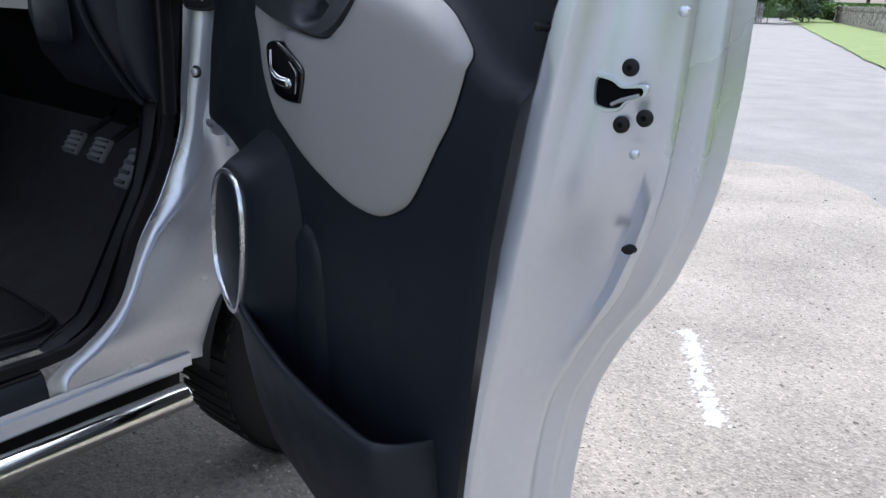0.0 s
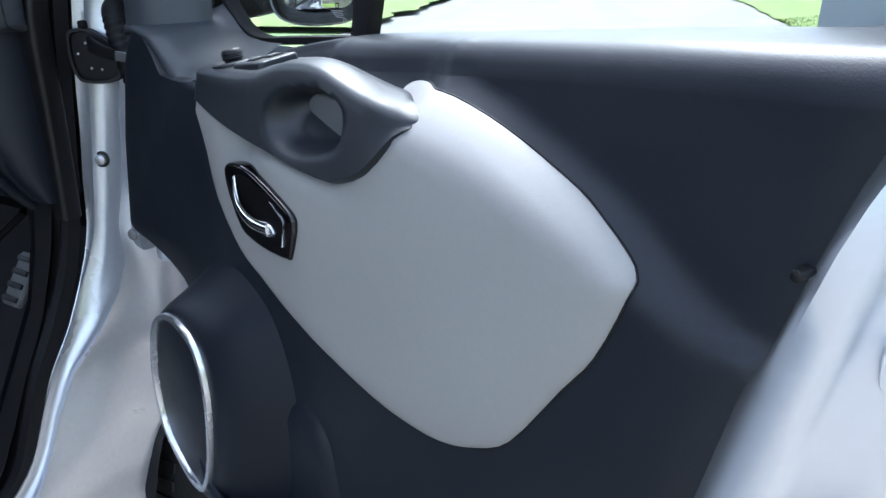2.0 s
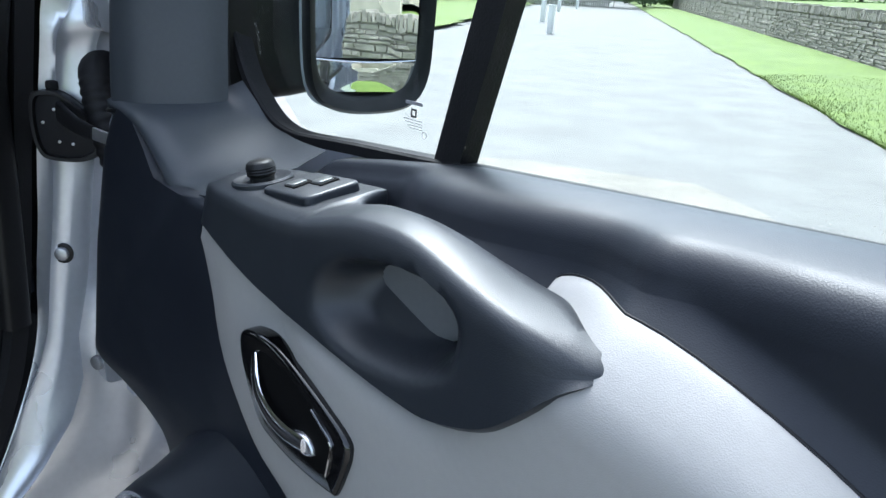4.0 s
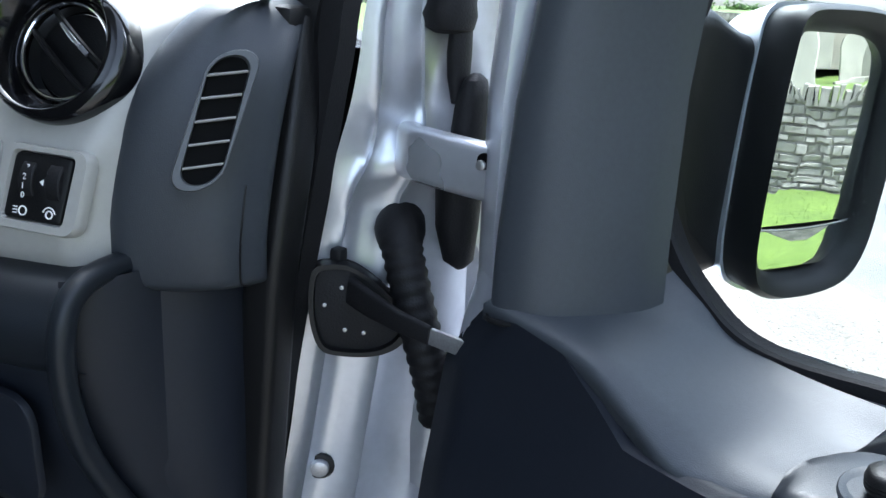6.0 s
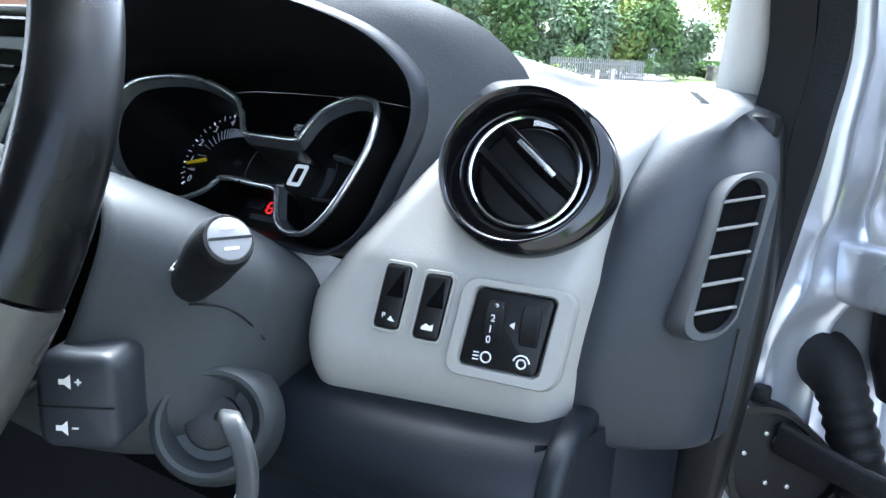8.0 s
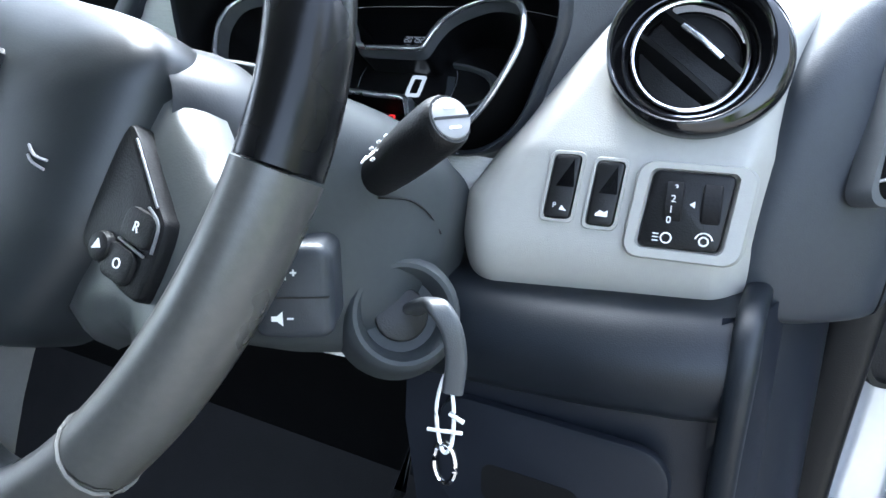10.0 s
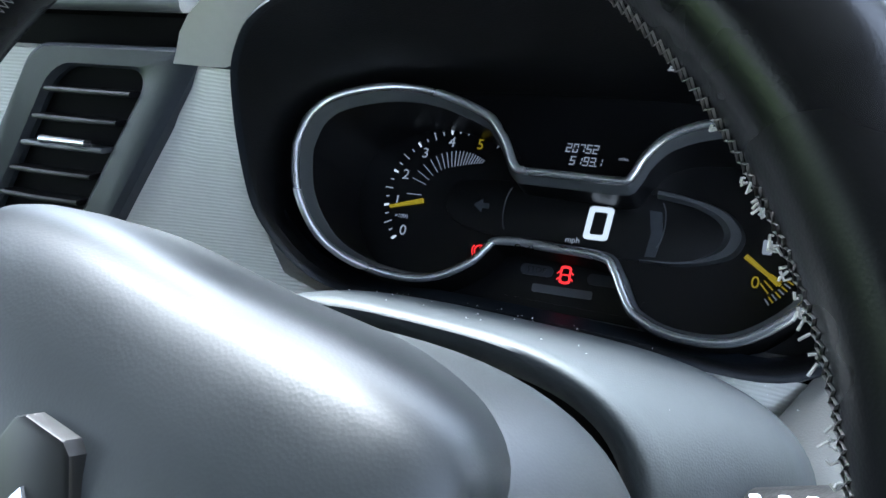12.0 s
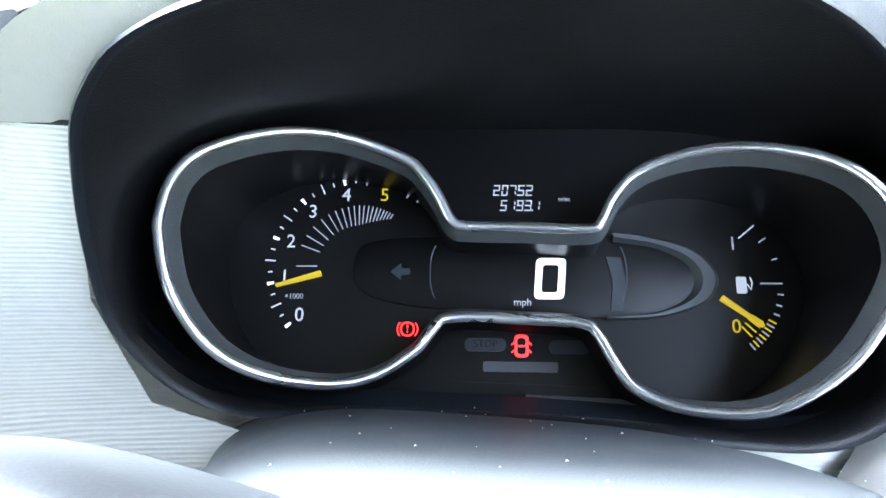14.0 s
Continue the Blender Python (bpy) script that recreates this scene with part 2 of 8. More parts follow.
def box(cx, cy, cz, sx, sy, sz, bevel=0.0):
    bm = bmesh.new()
    bmesh.ops.create_cube(bm, size=1.0, matrix=Matrix.LocRotScale((cx, cy, cz), None, (sx, sy, sz)))
    if bevel:
        bmesh.ops.bevel(bm, geom=list(bm.edges), offset=bevel, segments=2, profile=0.5, affect='EDGES')
    return bm


def disc(r, low, high, bevel=0.0, n=28, axes=None, ry=None):
    return prism(circle(r, n, ry), low, high, bevel, axes)


def frame_axes(origin, x, z):
    """Axes for prism(): x along the plate, z out of it."""
    x, z = Vector(x).normalized(), Vector(z).normalized()
    y = z.cross(x).normalized()
    return (y.cross(z).normalized(), y, z, Vector(origin))


def band(outer, inner, low, high, axes=None, bevel=0.001):
    """A flat ring between two outlines of as many points."""
    ax = axes or (Vector((1, 0, 0)), Vector((0, 1, 0)), Vector((0, 0, 1)), Vector((0, 0, 0)))
    put = lambda q, h: ax[3] + ax[0] * q[0] + ax[1] * q[1] + ax[2] * h
    mid = lambda a, b, t: (a[0] + (b[0] - a[0]) * t, a[1] + (b[1] - a[1]) * t)
    rows = [[put(q, low) for q in outer], [put(q, high - bevel) for q in outer],
            [put(mid(a, b, 0.15), high) for a, b in zip(outer, inner)], [put(mid(a, b, 0.85), high) for a, b in zip(outer, inner)],
            [put(q, high - bevel) for q in inner], [put(q, low) for q in inner]]
    return loft(rows, close_u=True, close_v=True)


def words(name, text, size, matrix, mat, parent=None, label="", align='CENTER', thick=0.0002):
    """Lettering as a mesh, in the built-in font."""
    cu = bpy.data.curves.new(name, 'FONT')
    cu.body, cu.size, cu.align_x, cu.align_y, cu.extrude = text, size, align, 'CENTER', thick
    tmp = new(name + "_tmp", cu)
    dg = bpy.context.evaluated_depsgraph_get()
    me = bpy.data.meshes.new_from_object(tmp.evaluated_get(dg))
    bpy.data.objects.remove(tmp)
    ob = new(name, me)
    me.materials.clear()
    me.materials.append(mat)
    ob.matrix_world = matrix
    if parent is not None:
        ob.parent = parent
    if label:
        ob["label"] = label
    return ob


def axes_matrix(ax, x=0.0, y=0.0, h=0.0, turn=0.0):
    m = Matrix((ax[0], ax[1], ax[2])).transposed().to_4x4()
    return Matrix.Translation(ax[3] + ax[0] * x + ax[1] * y + ax[2] * h) @ m @ pose(0, 0, 0, 0, 0, turn)


# ---------------------------------------------------------------- ground, road, verge, wall
ROAD = Vector((-0.326, 0.9454, 0))      # along the road
ACROSS = Vector((0.9454, 0.326, 0))     # to its far side


def on_road(s, o, z=0.0):
    p = ROAD * s + ACROSS * o
    return Vector((p.x, p.y, GROUND + z))


def ground_material(name, base, light, grain, stone=0.0):
    m = material(name, base, 0.9, 0, 2, 0.1)
    n, l = m.node_tree.nodes, m.node_tree.links
    b = n["Principled BSDF"]
    co = n.new("ShaderNodeTexCoord")
    v = n.new("ShaderNodeTexVoronoi")
    v.inputs["Scale"].default_value = grain
    big = n.new("ShaderNodeTexNoise")
    big.inputs["Scale"].default_value, big.inputs["Detail"].default_value = 1.6, 8
    small = n.new("ShaderNodeTexNoise")
    small.inputs["Scale"].default_value, small.inputs["Detail"].default_value = grain * 0.5, 5
    for t in (v, big, small):
        l.new(co.outputs["Object"], t.inputs["Vector"])
    mixf = n.new("ShaderNodeMath")
    mixf.operation = 'MULTIPLY_ADD'
    l.new(v.outputs["Color"], mixf.inputs[0])
    mixf.inputs[1].default_value = 0.4
    l.new(small.outputs["Fac"], mixf.inputs[2])
    add = n.new("ShaderNodeMath")
    add.operation = 'ADD'
    l.new(mixf.outputs[0], add.inputs[0])
    l.new(big.outputs["Fac"], add.inputs[1])
    rg = n.new("ShaderNodeMapRange")
    rg.inputs["From Min"].default_value, rg.inputs["From Max"].default_value = 0.75, 1.65
    l.new(add.outputs[0], rg.inputs["Value"])
    cm = n.new("ShaderNodeMix")
    cm.data_type = 'RGBA'
    cm.inputs["A"].default_value, cm.inputs["B"].default_value = (*base, 1), (*light, 1)
    l.new(rg.outputs[0], cm.inputs["Factor"])
    l.new(cm.outputs["Result"], b.inputs["Base Color"])
    bn = n.new("ShaderNodeBump")
    bn.inputs["Strength"].default_value, bn.inputs["Distance"].default_value = 0.6, 0.006
    l.new(v.outputs["Distance"], bn.inputs["Height"])
    l.new(bn.outputs[0], b.inputs["Normal"])
    return m


GRAVEL = ground_material("worn_gravel", (0.078, 0.069, 0.057), (0.235, 0.213, 0.18), 110)
TARMAC = ground_material("pale_tarmac", (0.085, 0.083, 0.078), (0.158, 0.152, 0.141), 90)
GRASS = ground_material("mown_grass", (0.045, 0.075, 0.006), (0.10, 0.145, 0.017), 30)
FIELD = ground_material("field_grass", (0.04, 0.08, 0.014), (0.085, 0.145, 0.03), 8)
STONE = ground_material("limestone", (0.13, 0.12, 0.10), (0.28, 0.26, 0.22), 9)
CHURCH = ground_material("church_limestone", (0.26, 0.24, 0.195), (0.40, 0.365, 0.30), 3)
BRICK = ground_material("house_brick", (0.22, 0.09, 0.06), (0.34, 0.16, 0.11), 20)


def leaf_material(name, dark, light):
    m = ground_material(name, dark, light, 5)
    b = m.node_tree.nodes["Principled BSDF"]
    b.inputs["Roughness"].default_value = 0.6
    return m


LEAF = leaf_material("green_leaves", (0.05, 0.10, 0.025), (0.14, 0.22, 0.06))
LEAF_B = leaf_material("yellow_green_leaves", (0.12, 0.17, 0.03), (0.30, 0.34, 0.08))
LEAF_R = leaf_material("russet_leaves", (0.14, 0.07, 0.035), (0.28, 0.15, 0.08))
LEAF_G = leaf_material("grey_green_leaves", (0.08, 0.12, 0.06), (0.19, 0.26, 0.14))
BARK = material("bark", (0.07, 0.055, 0.04), 0.9, 0, 6, 0.3, 0.8, 30)
FENCE = material("weathered_fence_wood", (0.22, 0.21, 0.19), 0.8, 0, 8, 0.25, 0.4, 60)
WHITE_PAINT = material("white_painted_post", (0.6, 0.6, 0.585), 0.6, 0, 8, 0.06)
SLATE = material("slate_roof", (0.09, 0.09, 0.1), 0.7, 0, 3, 0.2, 0.4, 12)

# one sheet of ground out to the horizon, finer near the van
bm = bmesh.new()
rings = [0.0, 2, 4, 7, 12, 20, 40, 90, 200, 600, 2500]
grid = []
for r in rings[1:]:
    row = []
    for k in range(48):
        a = 2 * math.pi * k / 48
        row.append(bm.verts.new((r * math.cos(a), r * math.sin(a), GROUND - 0.006)))
    grid.append(row)
mid = bm.verts.new((0, 0, GROUND - 0.006))
for k in range(48):
    bm.faces.new((mid, grid[0][k], grid[0][(k + 1) % 48]))
    for a, b in zip(grid, grid[1:]):
        bm.faces.new((a[k], b[k], b[(k + 1) % 48], a[(k + 1) % 48]))
tagged(part("ground", bm, FIELD), "green field and rough grass out to the horizon", "ground", kind="structure")


def strip(name, o0, o1, s0, s1, z, mat, label, cat, wob=0.06, step=0.5, high=0.0):
    """A long strip beside or on the road, with an uneven edge."""
    rows = []
    n = int((s1 - s0) / step)
    for i in range(n + 1):
        s = s0 + (s1 - s0) * i / n
        w0 = wob * noise.noise(Vector((s * 0.9, o0, 1)))
        w1 = wob * noise.noise(Vector((s * 0.9, o1, 7)))
        rows.append([on_road(s, o0 + w0, z - 0.02), on_road(s, o0 + w0 + 0.02, z), on_road(s, (o0 + o1) / 2, z + high), on_road(s, o1 + w1, z + high)])
    return tagged(part(name, loft(rows), mat), label, cat, kind="structure")


strip("road", -3.2, 4.55, -80, 160, 0.0, TARMAC, "worn pale grey tarmac lane running past the van", "road", 0.1, 1.0)
strip("grass_verge", 4.5, 7.6, -60, 120, 0.05, GRASS, "bright mown grass verge below a stone wall", "grass", 0.12, 0.4, 0.12)
strip("grass_bank", -30, -3.0, 13, 140, 0.01, GRASS, "rough grass beside the lane with posts", "grass", 0.5, 0.8, 0.1)
strip("churchyard_grass", 7.9, 60, -60, 120, 0.95, GRASS, "raised churchyard lawn behind the stone wall", "grass", 0.05, 2.0, 1.0)

# longer blades and tufts on the verge nearest the van
rg = random.Random(21)
verts, faces = [], []
for k in range(22000):
    s_, o_ = rg.uniform(-4, 16), 4.45 + 2.9 * rg.random() ** 1.6
    h = rg.uniform(0.018, 0.05)
    p = on_road(s_, o_ + 0.05 * noise.noise(Vector((s_ * 2, 0, 5))), 0.04 + 0.11 * min(1.0, (o_ - 4.5) / 1.5))
    a_ = rg.uniform(0, 6.28)
    t_, l_ = Vector((math.cos(a_), math.sin(a_), 0)) * 0.006, Vector((math.cos(a_ + 1.6), math.sin(a_ + 1.6), 0)) * h * rg.uniform(0.1, 0.7)
    i = len(verts)
    verts += [p - t_, p + t_, p + l_ + Vector((0, 0, h))]
    faces.append((i, i + 1, i + 2))
me = bpy.data.meshes.new("grass_tufts")
me.from_pydata([tuple(v) for v in verts], [], faces)
me.materials.append(GRASS)
tagged(new("grass_tufts", me), "uneven green grass blades along the verge's edge", "grass", kind="stuff")

# gravel apron the van stands on
rows = []
for i in range(33):
    a = 2 * math.pi * i / 32
    w = 1 + 0.12 * noise.noise(Vector((math.cos(a) * 2, math.sin(a) * 2, 3)))
    c = Vector((-0.6, 1.0, GROUND + 0.004))
    rows.append([c, c + Vector((2.1 * w * math.cos(a), 3.6 * w * math.sin(a), 0)), c + Vector((3.3 * w * math.cos(a), 5.6 * w * math.sin(a), -0.001))])
bm = loft(rows)
bmesh.ops.remove_doubles(bm, verts=bm.verts, dist=0.001)
tagged(part("gravel_apron", bm, GRAVEL), "pale worn gravel and broken tarmac under the van", "gravel", kind="structure")

# loose chippings round the door, thickest near the van
rng = random.Random(4)


def chippings(name, count, spread, sizes, mat, label):
    verts, faces = [], []
    for k in range(count):
        x, y = spread(rng)
        r = rng.uniform(*sizes) * (1.6 if rng.random() < 0.04 else 1.0)
        a, f_, h = rng.uniform(0, 6.28), rng.uniform(0.55, 1.0), rng.uniform(0.2, 0.5)
        i = len(verts)
        for q in range(5):
            b = a + q * 1.2566 + rng.uniform(-0.3, 0.3)
            verts.append((x + r * math.cos(b), y + r * f_ * math.sin(b), GROUND + 0.003))
        for q in range(3):
            b = a + q * 2.094 + rng.uniform(-0.4, 0.4)
            verts.append((x + 0.55 * r * math.cos(b), y + 0.55 * r * f_ * math.sin(b), GROUND + 0.004 + r * h))
        faces += [(i + 5, i + 6, i + 7), (i, i + 1, i + 5), (i + 1, i + 6, i + 5), (i + 1, i + 2, i + 6), (i + 2, i + 3, i + 6), (i + 3, i + 7, i + 6), (i + 3, i + 4, i + 7), (i + 4, i + 5, i + 7), (i + 4, i, i + 5)]
    me = bpy.data.meshes.new(name)
    me.from_pydata(verts, [], faces)
    me.materials.append(mat)
    tagged(new(name, me), label, "gravel", kind="stuff")


CHIP = ground_material("stone_chippings", (0.10, 0.088, 0.072), (0.36, 0.33, 0.285), 7)
_n, _l = CHIP.node_tree.nodes, CHIP.node_tree.links
_g, _h = _n.new("ShaderNodeNewGeometry"), _n.new("ShaderNodeMapRange")
_h.inputs["To Min"].default_value, _h.inputs["To Max"].default_value = 0.0, 1.0
_l.new(_g.outputs["Random Per Island"], _h.inputs["Value"])
_l.new(_h.outputs[0], _n["Mix"].inputs["Factor"])
near = lambda r: (r.gauss(0.7, 0.8), r.gauss(1.7, 0.9))
wide = lambda r: (r.gauss(1.7, 1.2), r.gauss(2.8, 1.7))
chippings("loose_chippings", 9000, near, (0.0025, 0.007), CHIP, "scattered pale stone chippings on worn tarmac")
chippings("scattered_grit", 8000, wide, (0.003, 0.008), CHIP, "thin scatter of stone grit on the tarmac")

# white line worn away to flakes of paint
verts, faces = [], []
for k in range(230):
    t = rng.random()
    o_ = rng.gauss(0, 0.022)
    x, y = 0.805 + 0.37 * t + o_, 2.92 - 0.63 * t + 0.3 * o_
    r = rng.uniform(0.006, 0.022) * (1 - 0.5 * abs(o_) / 0.05)
    i = len(verts)
    for q in range(7):
        b = q * 0.8976 + rng.uniform(-0.3, 0.3)
        rr = max(0.003, r) * rng.uniform(0.55, 1.2)
        verts.append((x + rr * math.cos(b) * 0.8, y + rr * math.sin(b) * 1.5, GROUND + 0.0052 + 0.000004 * k))
    faces.append(tuple(range(i, i + 7)))
me = bpy.data.meshes.new("road_marking")
me.from_pydata(verts, [], faces)
me.materials.append(LINE_PAINT)
tagged(new("road_marking", me), "short worn white painted line on gravel", "road marking", kind="structure")


def stones(name, o, s0, s1, z0, height, mat, label, seed, cell=(0.28, 0.085)):
    """A dry stone wall: a core with courses of rough stones standing proud and a toothed coping."""
    w = tagged(new(name), label, "wall", kind="structure")
    a, b = on_road(s0, o), on_road(s1, o)
    core = loft([[on_road(s, o + 0.04, z0), on_road(s, o + 0.04, z0 + height), on_road(s, o + 0.36, z0 + height), on_road(s, o + 0.36, z0)] for s in (s0, s1)], close_u=True, caps=True)
    part("core", core, mat, w)
    r = random.Random(seed)
    verts, faces = [], []

    def stone(s, z, ls, lz, d0, d1, lean=0.0):
        base = len(verts)
        j = lambda q: r.uniform(-q, q)
        for dd, sh in ((d1, 0.0), (d0, 0.012)):
            for ss, zz in ((sh, sh), (ls - sh, sh), (ls - sh, lz - sh), (sh, lz - sh)):
                p = on_road(s + ss + j(0.008) + (lean * zz), o + dd + j(0.012), z + zz + j(0.006))
                verts.append(p)
        q = [base + k for k in range(8)]
        faces.extend([(q[4], q[5], q[6], q[7]), (q[0], q[1], q[5], q[4]), (q[1], q[2], q[6], q[5]), (q[2], q[3], q[7], q[6]), (q[3], q[0], q[4], q[7])])

    z = z0
    while z < z0 + height - 0.03:
        hz = r.uniform(0.06, 0.12) * cell[1] / 0.085
        s = s0 + r.uniform(0, 0.2)
        while s < s1:
            ls = r.uniform(0.6, 1.6) * cell[0]
            stone(s, z, ls - 0.012, hz - 0.01, r.uniform(-0.025, 0.015), 0.1)
            s += ls
        z += hz
    s = s0
    while s < s1:
        ls = r.uniform(0.07, 0.14)
        stone(s, z0 + height - 0.01, ls - 0.01, r.uniform(0.16, 0.26), -0.03, 0.36, r.uniform(-0.15, 0.15))
        s += ls
    me = bpy.data.meshes.new("stones")
    me.from_pydata([tuple(v) for v in verts], [], faces)
    me.materials.append(mat)
    ob = new("stones", me)
    ob.parent = w
    ob["kind"] = "stuff"
    return w


stones("wall_lane", 7.45, -14, 30, 0.12, 1.0, STONE, "weathered dry stone wall with upright coping beside verge", 3)
stones("wall_lane_far", 7.45, 30, 70, 0.12, 1.0, STONE, "far stretch of dry stone wall along the lane", 5, (0.5, 0.13))


# ---------------------------------------------------------------- planting and buildings
def leaf_cloud(seed, centre, size, count, leaf, hollow=0.45):
    """Many small leaf clumps inside an uneven ellipsoid, as one mesh."""
    r = random.Random(seed)
    verts, faces = [], []
    lobes = [(Vector((r.uniform(-0.6, 0.6), r.uniform(-0.6, 0.6), r.uniform(-0.5, 0.6))), r.uniform(0.35, 0.6)) for _ in range(9)]
    while len(faces) < count:
        c, rad = r.choice(lobes)
        d = Vector((r.gauss(0, 1), r.gauss(0, 1), r.gauss(0, 1))).normalized()
        p = c + d * rad * r.uniform(hollow, 1.0)
        p = Vector((p.x * size[0], p.y * size[1], p.z * size[2])) + Vector(centre)
        n = (d + Vector((r.gauss(0, 0.5), r.gauss(0, 0.5), r.gauss(0, 0.5) + 0.4))).normalized()
        t = n.cross(Vector((r.gauss(0, 1), r.gauss(0, 1), r.gauss(0, 1)))).normalized()
        b = n.cross(t)
        l = leaf * r.uniform(0.5, 1.3)
        i = len(verts)
        verts += [p - t * l, p + b * l * 0.5 + n * l * 0.12, p + t * l, p - b * l * 0.5 + n * l * 0.12]
        faces.append((i, i + 1, i + 2, i + 3))
    return verts, faces


def cloud_part(name, data, mat, parent, label=""):
    me = bpy.data.meshes.new(name)
    me.from_pydata([tuple(v) for v in data[0]], [], data[1])
    me.materials.append(mat)
    ob = new(name, me)
    ob.parent = parent
    if label:
        ob["label"] = label
    return ob


def tree(x, y, height, width, mat, seed, label, leaves=2600, trunk=0.45, leaf=0.16):
    t = thing("tree", pose(x, y, GROUND), label, "tree", "trees beyond the lane")
    r = random.Random(seed)
    top = height * trunk
    path = [Vector((r.uniform(-0.1, 0.1) * k, r.uniform(-0.1, 0.1) * k, top * k / 4)) for k in range(5)] + [Vector((0.1, 0, height * 0.8))]
    part("trunk", tube(path, height * 0.028, 8, scales=[1.3, 1.0, 0.9, 0.8, 0.7, 0.2]), BARK, t)
    for k in range(5):
        a = 2 * math.pi * k / 5 + r.random()
        e = Vector((math.cos(a) * width * 0.34, math.sin(a) * width * 0.34, height * r.uniform(0.55, 0.85)))
        part("limb", tube([path[3], path[3].lerp(e, 0.5) + Vector((0, 0, 0.1 * height)), e], height * 0.011, 6, scales=[1, 0.7, 0.3]), BARK, t)
    cloud_part("crown", leaf_cloud(seed, (0, 0, height * 0.64), (width / 2, width / 2, height * 0.42), leaves, leaf), mat, t)
    return t


def shrub(x, y, sx, sy, sz, mat, seed, label, leaves=1500, leaf=0.09, name="shrub"):
    t = thing(name, pose(x, y, GROUND), label, "shrub", "planting beyond the lane")
    part("stem", tube([(0, 0, 0), (0.02, 0, sz * 0.4), (0, 0.02, sz * 0.8)], 0.03, 6), BARK, t)
    cloud_part("foliage", leaf_cloud(seed, (0, 0, sz * 0.5), (sx / 2, sy / 2, sz * 0.55), leaves, leaf, 0.2), mat, t)
    return t

# ---------------------------------------------------------------- van body round the door opening
van = thing("van", pose(0, 0, 0), "silver van body with open cab doorway and chrome side bar", "van")

PILLAR = [  # z, then seal edge, ridge and outer edge as x, y
    (1.95, 0.30, 0.86, 0.33, 0.87, 0.36, 0.92), (1.75, 0.345, 0.95, 0.37, 0.96, 0.40, 1.01), (1.53, 0.393, 1.05, 0.415, 1.065, 0.438, 1.12), (1.44, 0.392, 1.055, 0.418, 1.075, 0.441, 1.13),
    (1.38, 0.386, 1.052, 0.42, 1.082, 0.444, 1.135), (1.335, 0.376, 1.048, 0.42, 1.085, 0.452, 1.135), (1.30, 0.372, 1.046, 0.395, 1.078, 0.455, 1.13), (1.26, 0.366, 1.044, 0.392, 1.074, 0.45, 1.13), (1.17, 0.352, 1.04, 0.395, 1.066, 0.45, 1.12),
    (1.08, 0.344, 1.036, 0.39, 1.058, 0.45, 1.11), (1.0, 0.336, 1.03, 0.385, 1.05, 0.455, 1.10), (0.93, 0.333, 1.025, 0.38, 1.04, 0.457, 1.08), (0.87, 0.33, 1.01, 0.38, 1.03, 0.442, 1.085), (0.81, 0.328, 0.985, 0.376, 1.015, 0.43, 1.09), (0.75, 0.326, 0.955, 0.372, 1.0, 0.43, 1.10),
    (0.69, 0.324, 0.915, 0.37, 0.965, 0.41, 1.095), (0.62, 0.322, 0.882, 0.366, 0.93, 0.395, 1.075), (0.55, 0.322, 0.85, 0.362, 0.895, 0.38, 1.03), (0.50, 0.324, 0.80, 0.36, 0.86, 0.37, 1.0), (0.46, 0.328, 0.735, 0.358, 0.80, 0.365, 0.985), (0.425, 0.336, 0.672, 0.355, 0.735, 0.36, 0.978), (0.392, 0.346, 0.664, 0.352, 0.72, 0.356, 0.972), (0.372, 0.35, 0.66, 0.352, 0.72, 0.358, 0.97)]
left_, mid_, out_ = [], [], []
for z, ax_, ay, bx, by, cx, cy in PILLAR:
    left_.append((ax_, ay, z)), mid_.append((bx, by, z)), out_.append((cx, cy, z))
CREASE_1 = [(1.3, 0.5), (1.2, 0.45), (0.93, 0.36), (0.87, 0.2), (0.82, 0.08), (0.5, 0.06), (0.37, 0.06)]
CREASE_2 = [(1.3, 1.3), (1.0, 1.2), (0.93, 1.15), (0.87, 1.25), (0.81, 1.17), (0.75, 0.9), (0.69, 0.6), (0.62, 0.5), (0.55, 0.52), (0.5, 0.63), (0.46, 0.78), (0.425, 0.78), (0.37, 0.75)]


def fraction(table, z):
    for (z0, a0), (z1, a1) in zip(table, table[1:]):
        if z >= z1:
            return a0 + (a1 - a0) * min(1.0, max(0.0, (z0 - z) / (z0 - z1)))
    return table[-1][1]


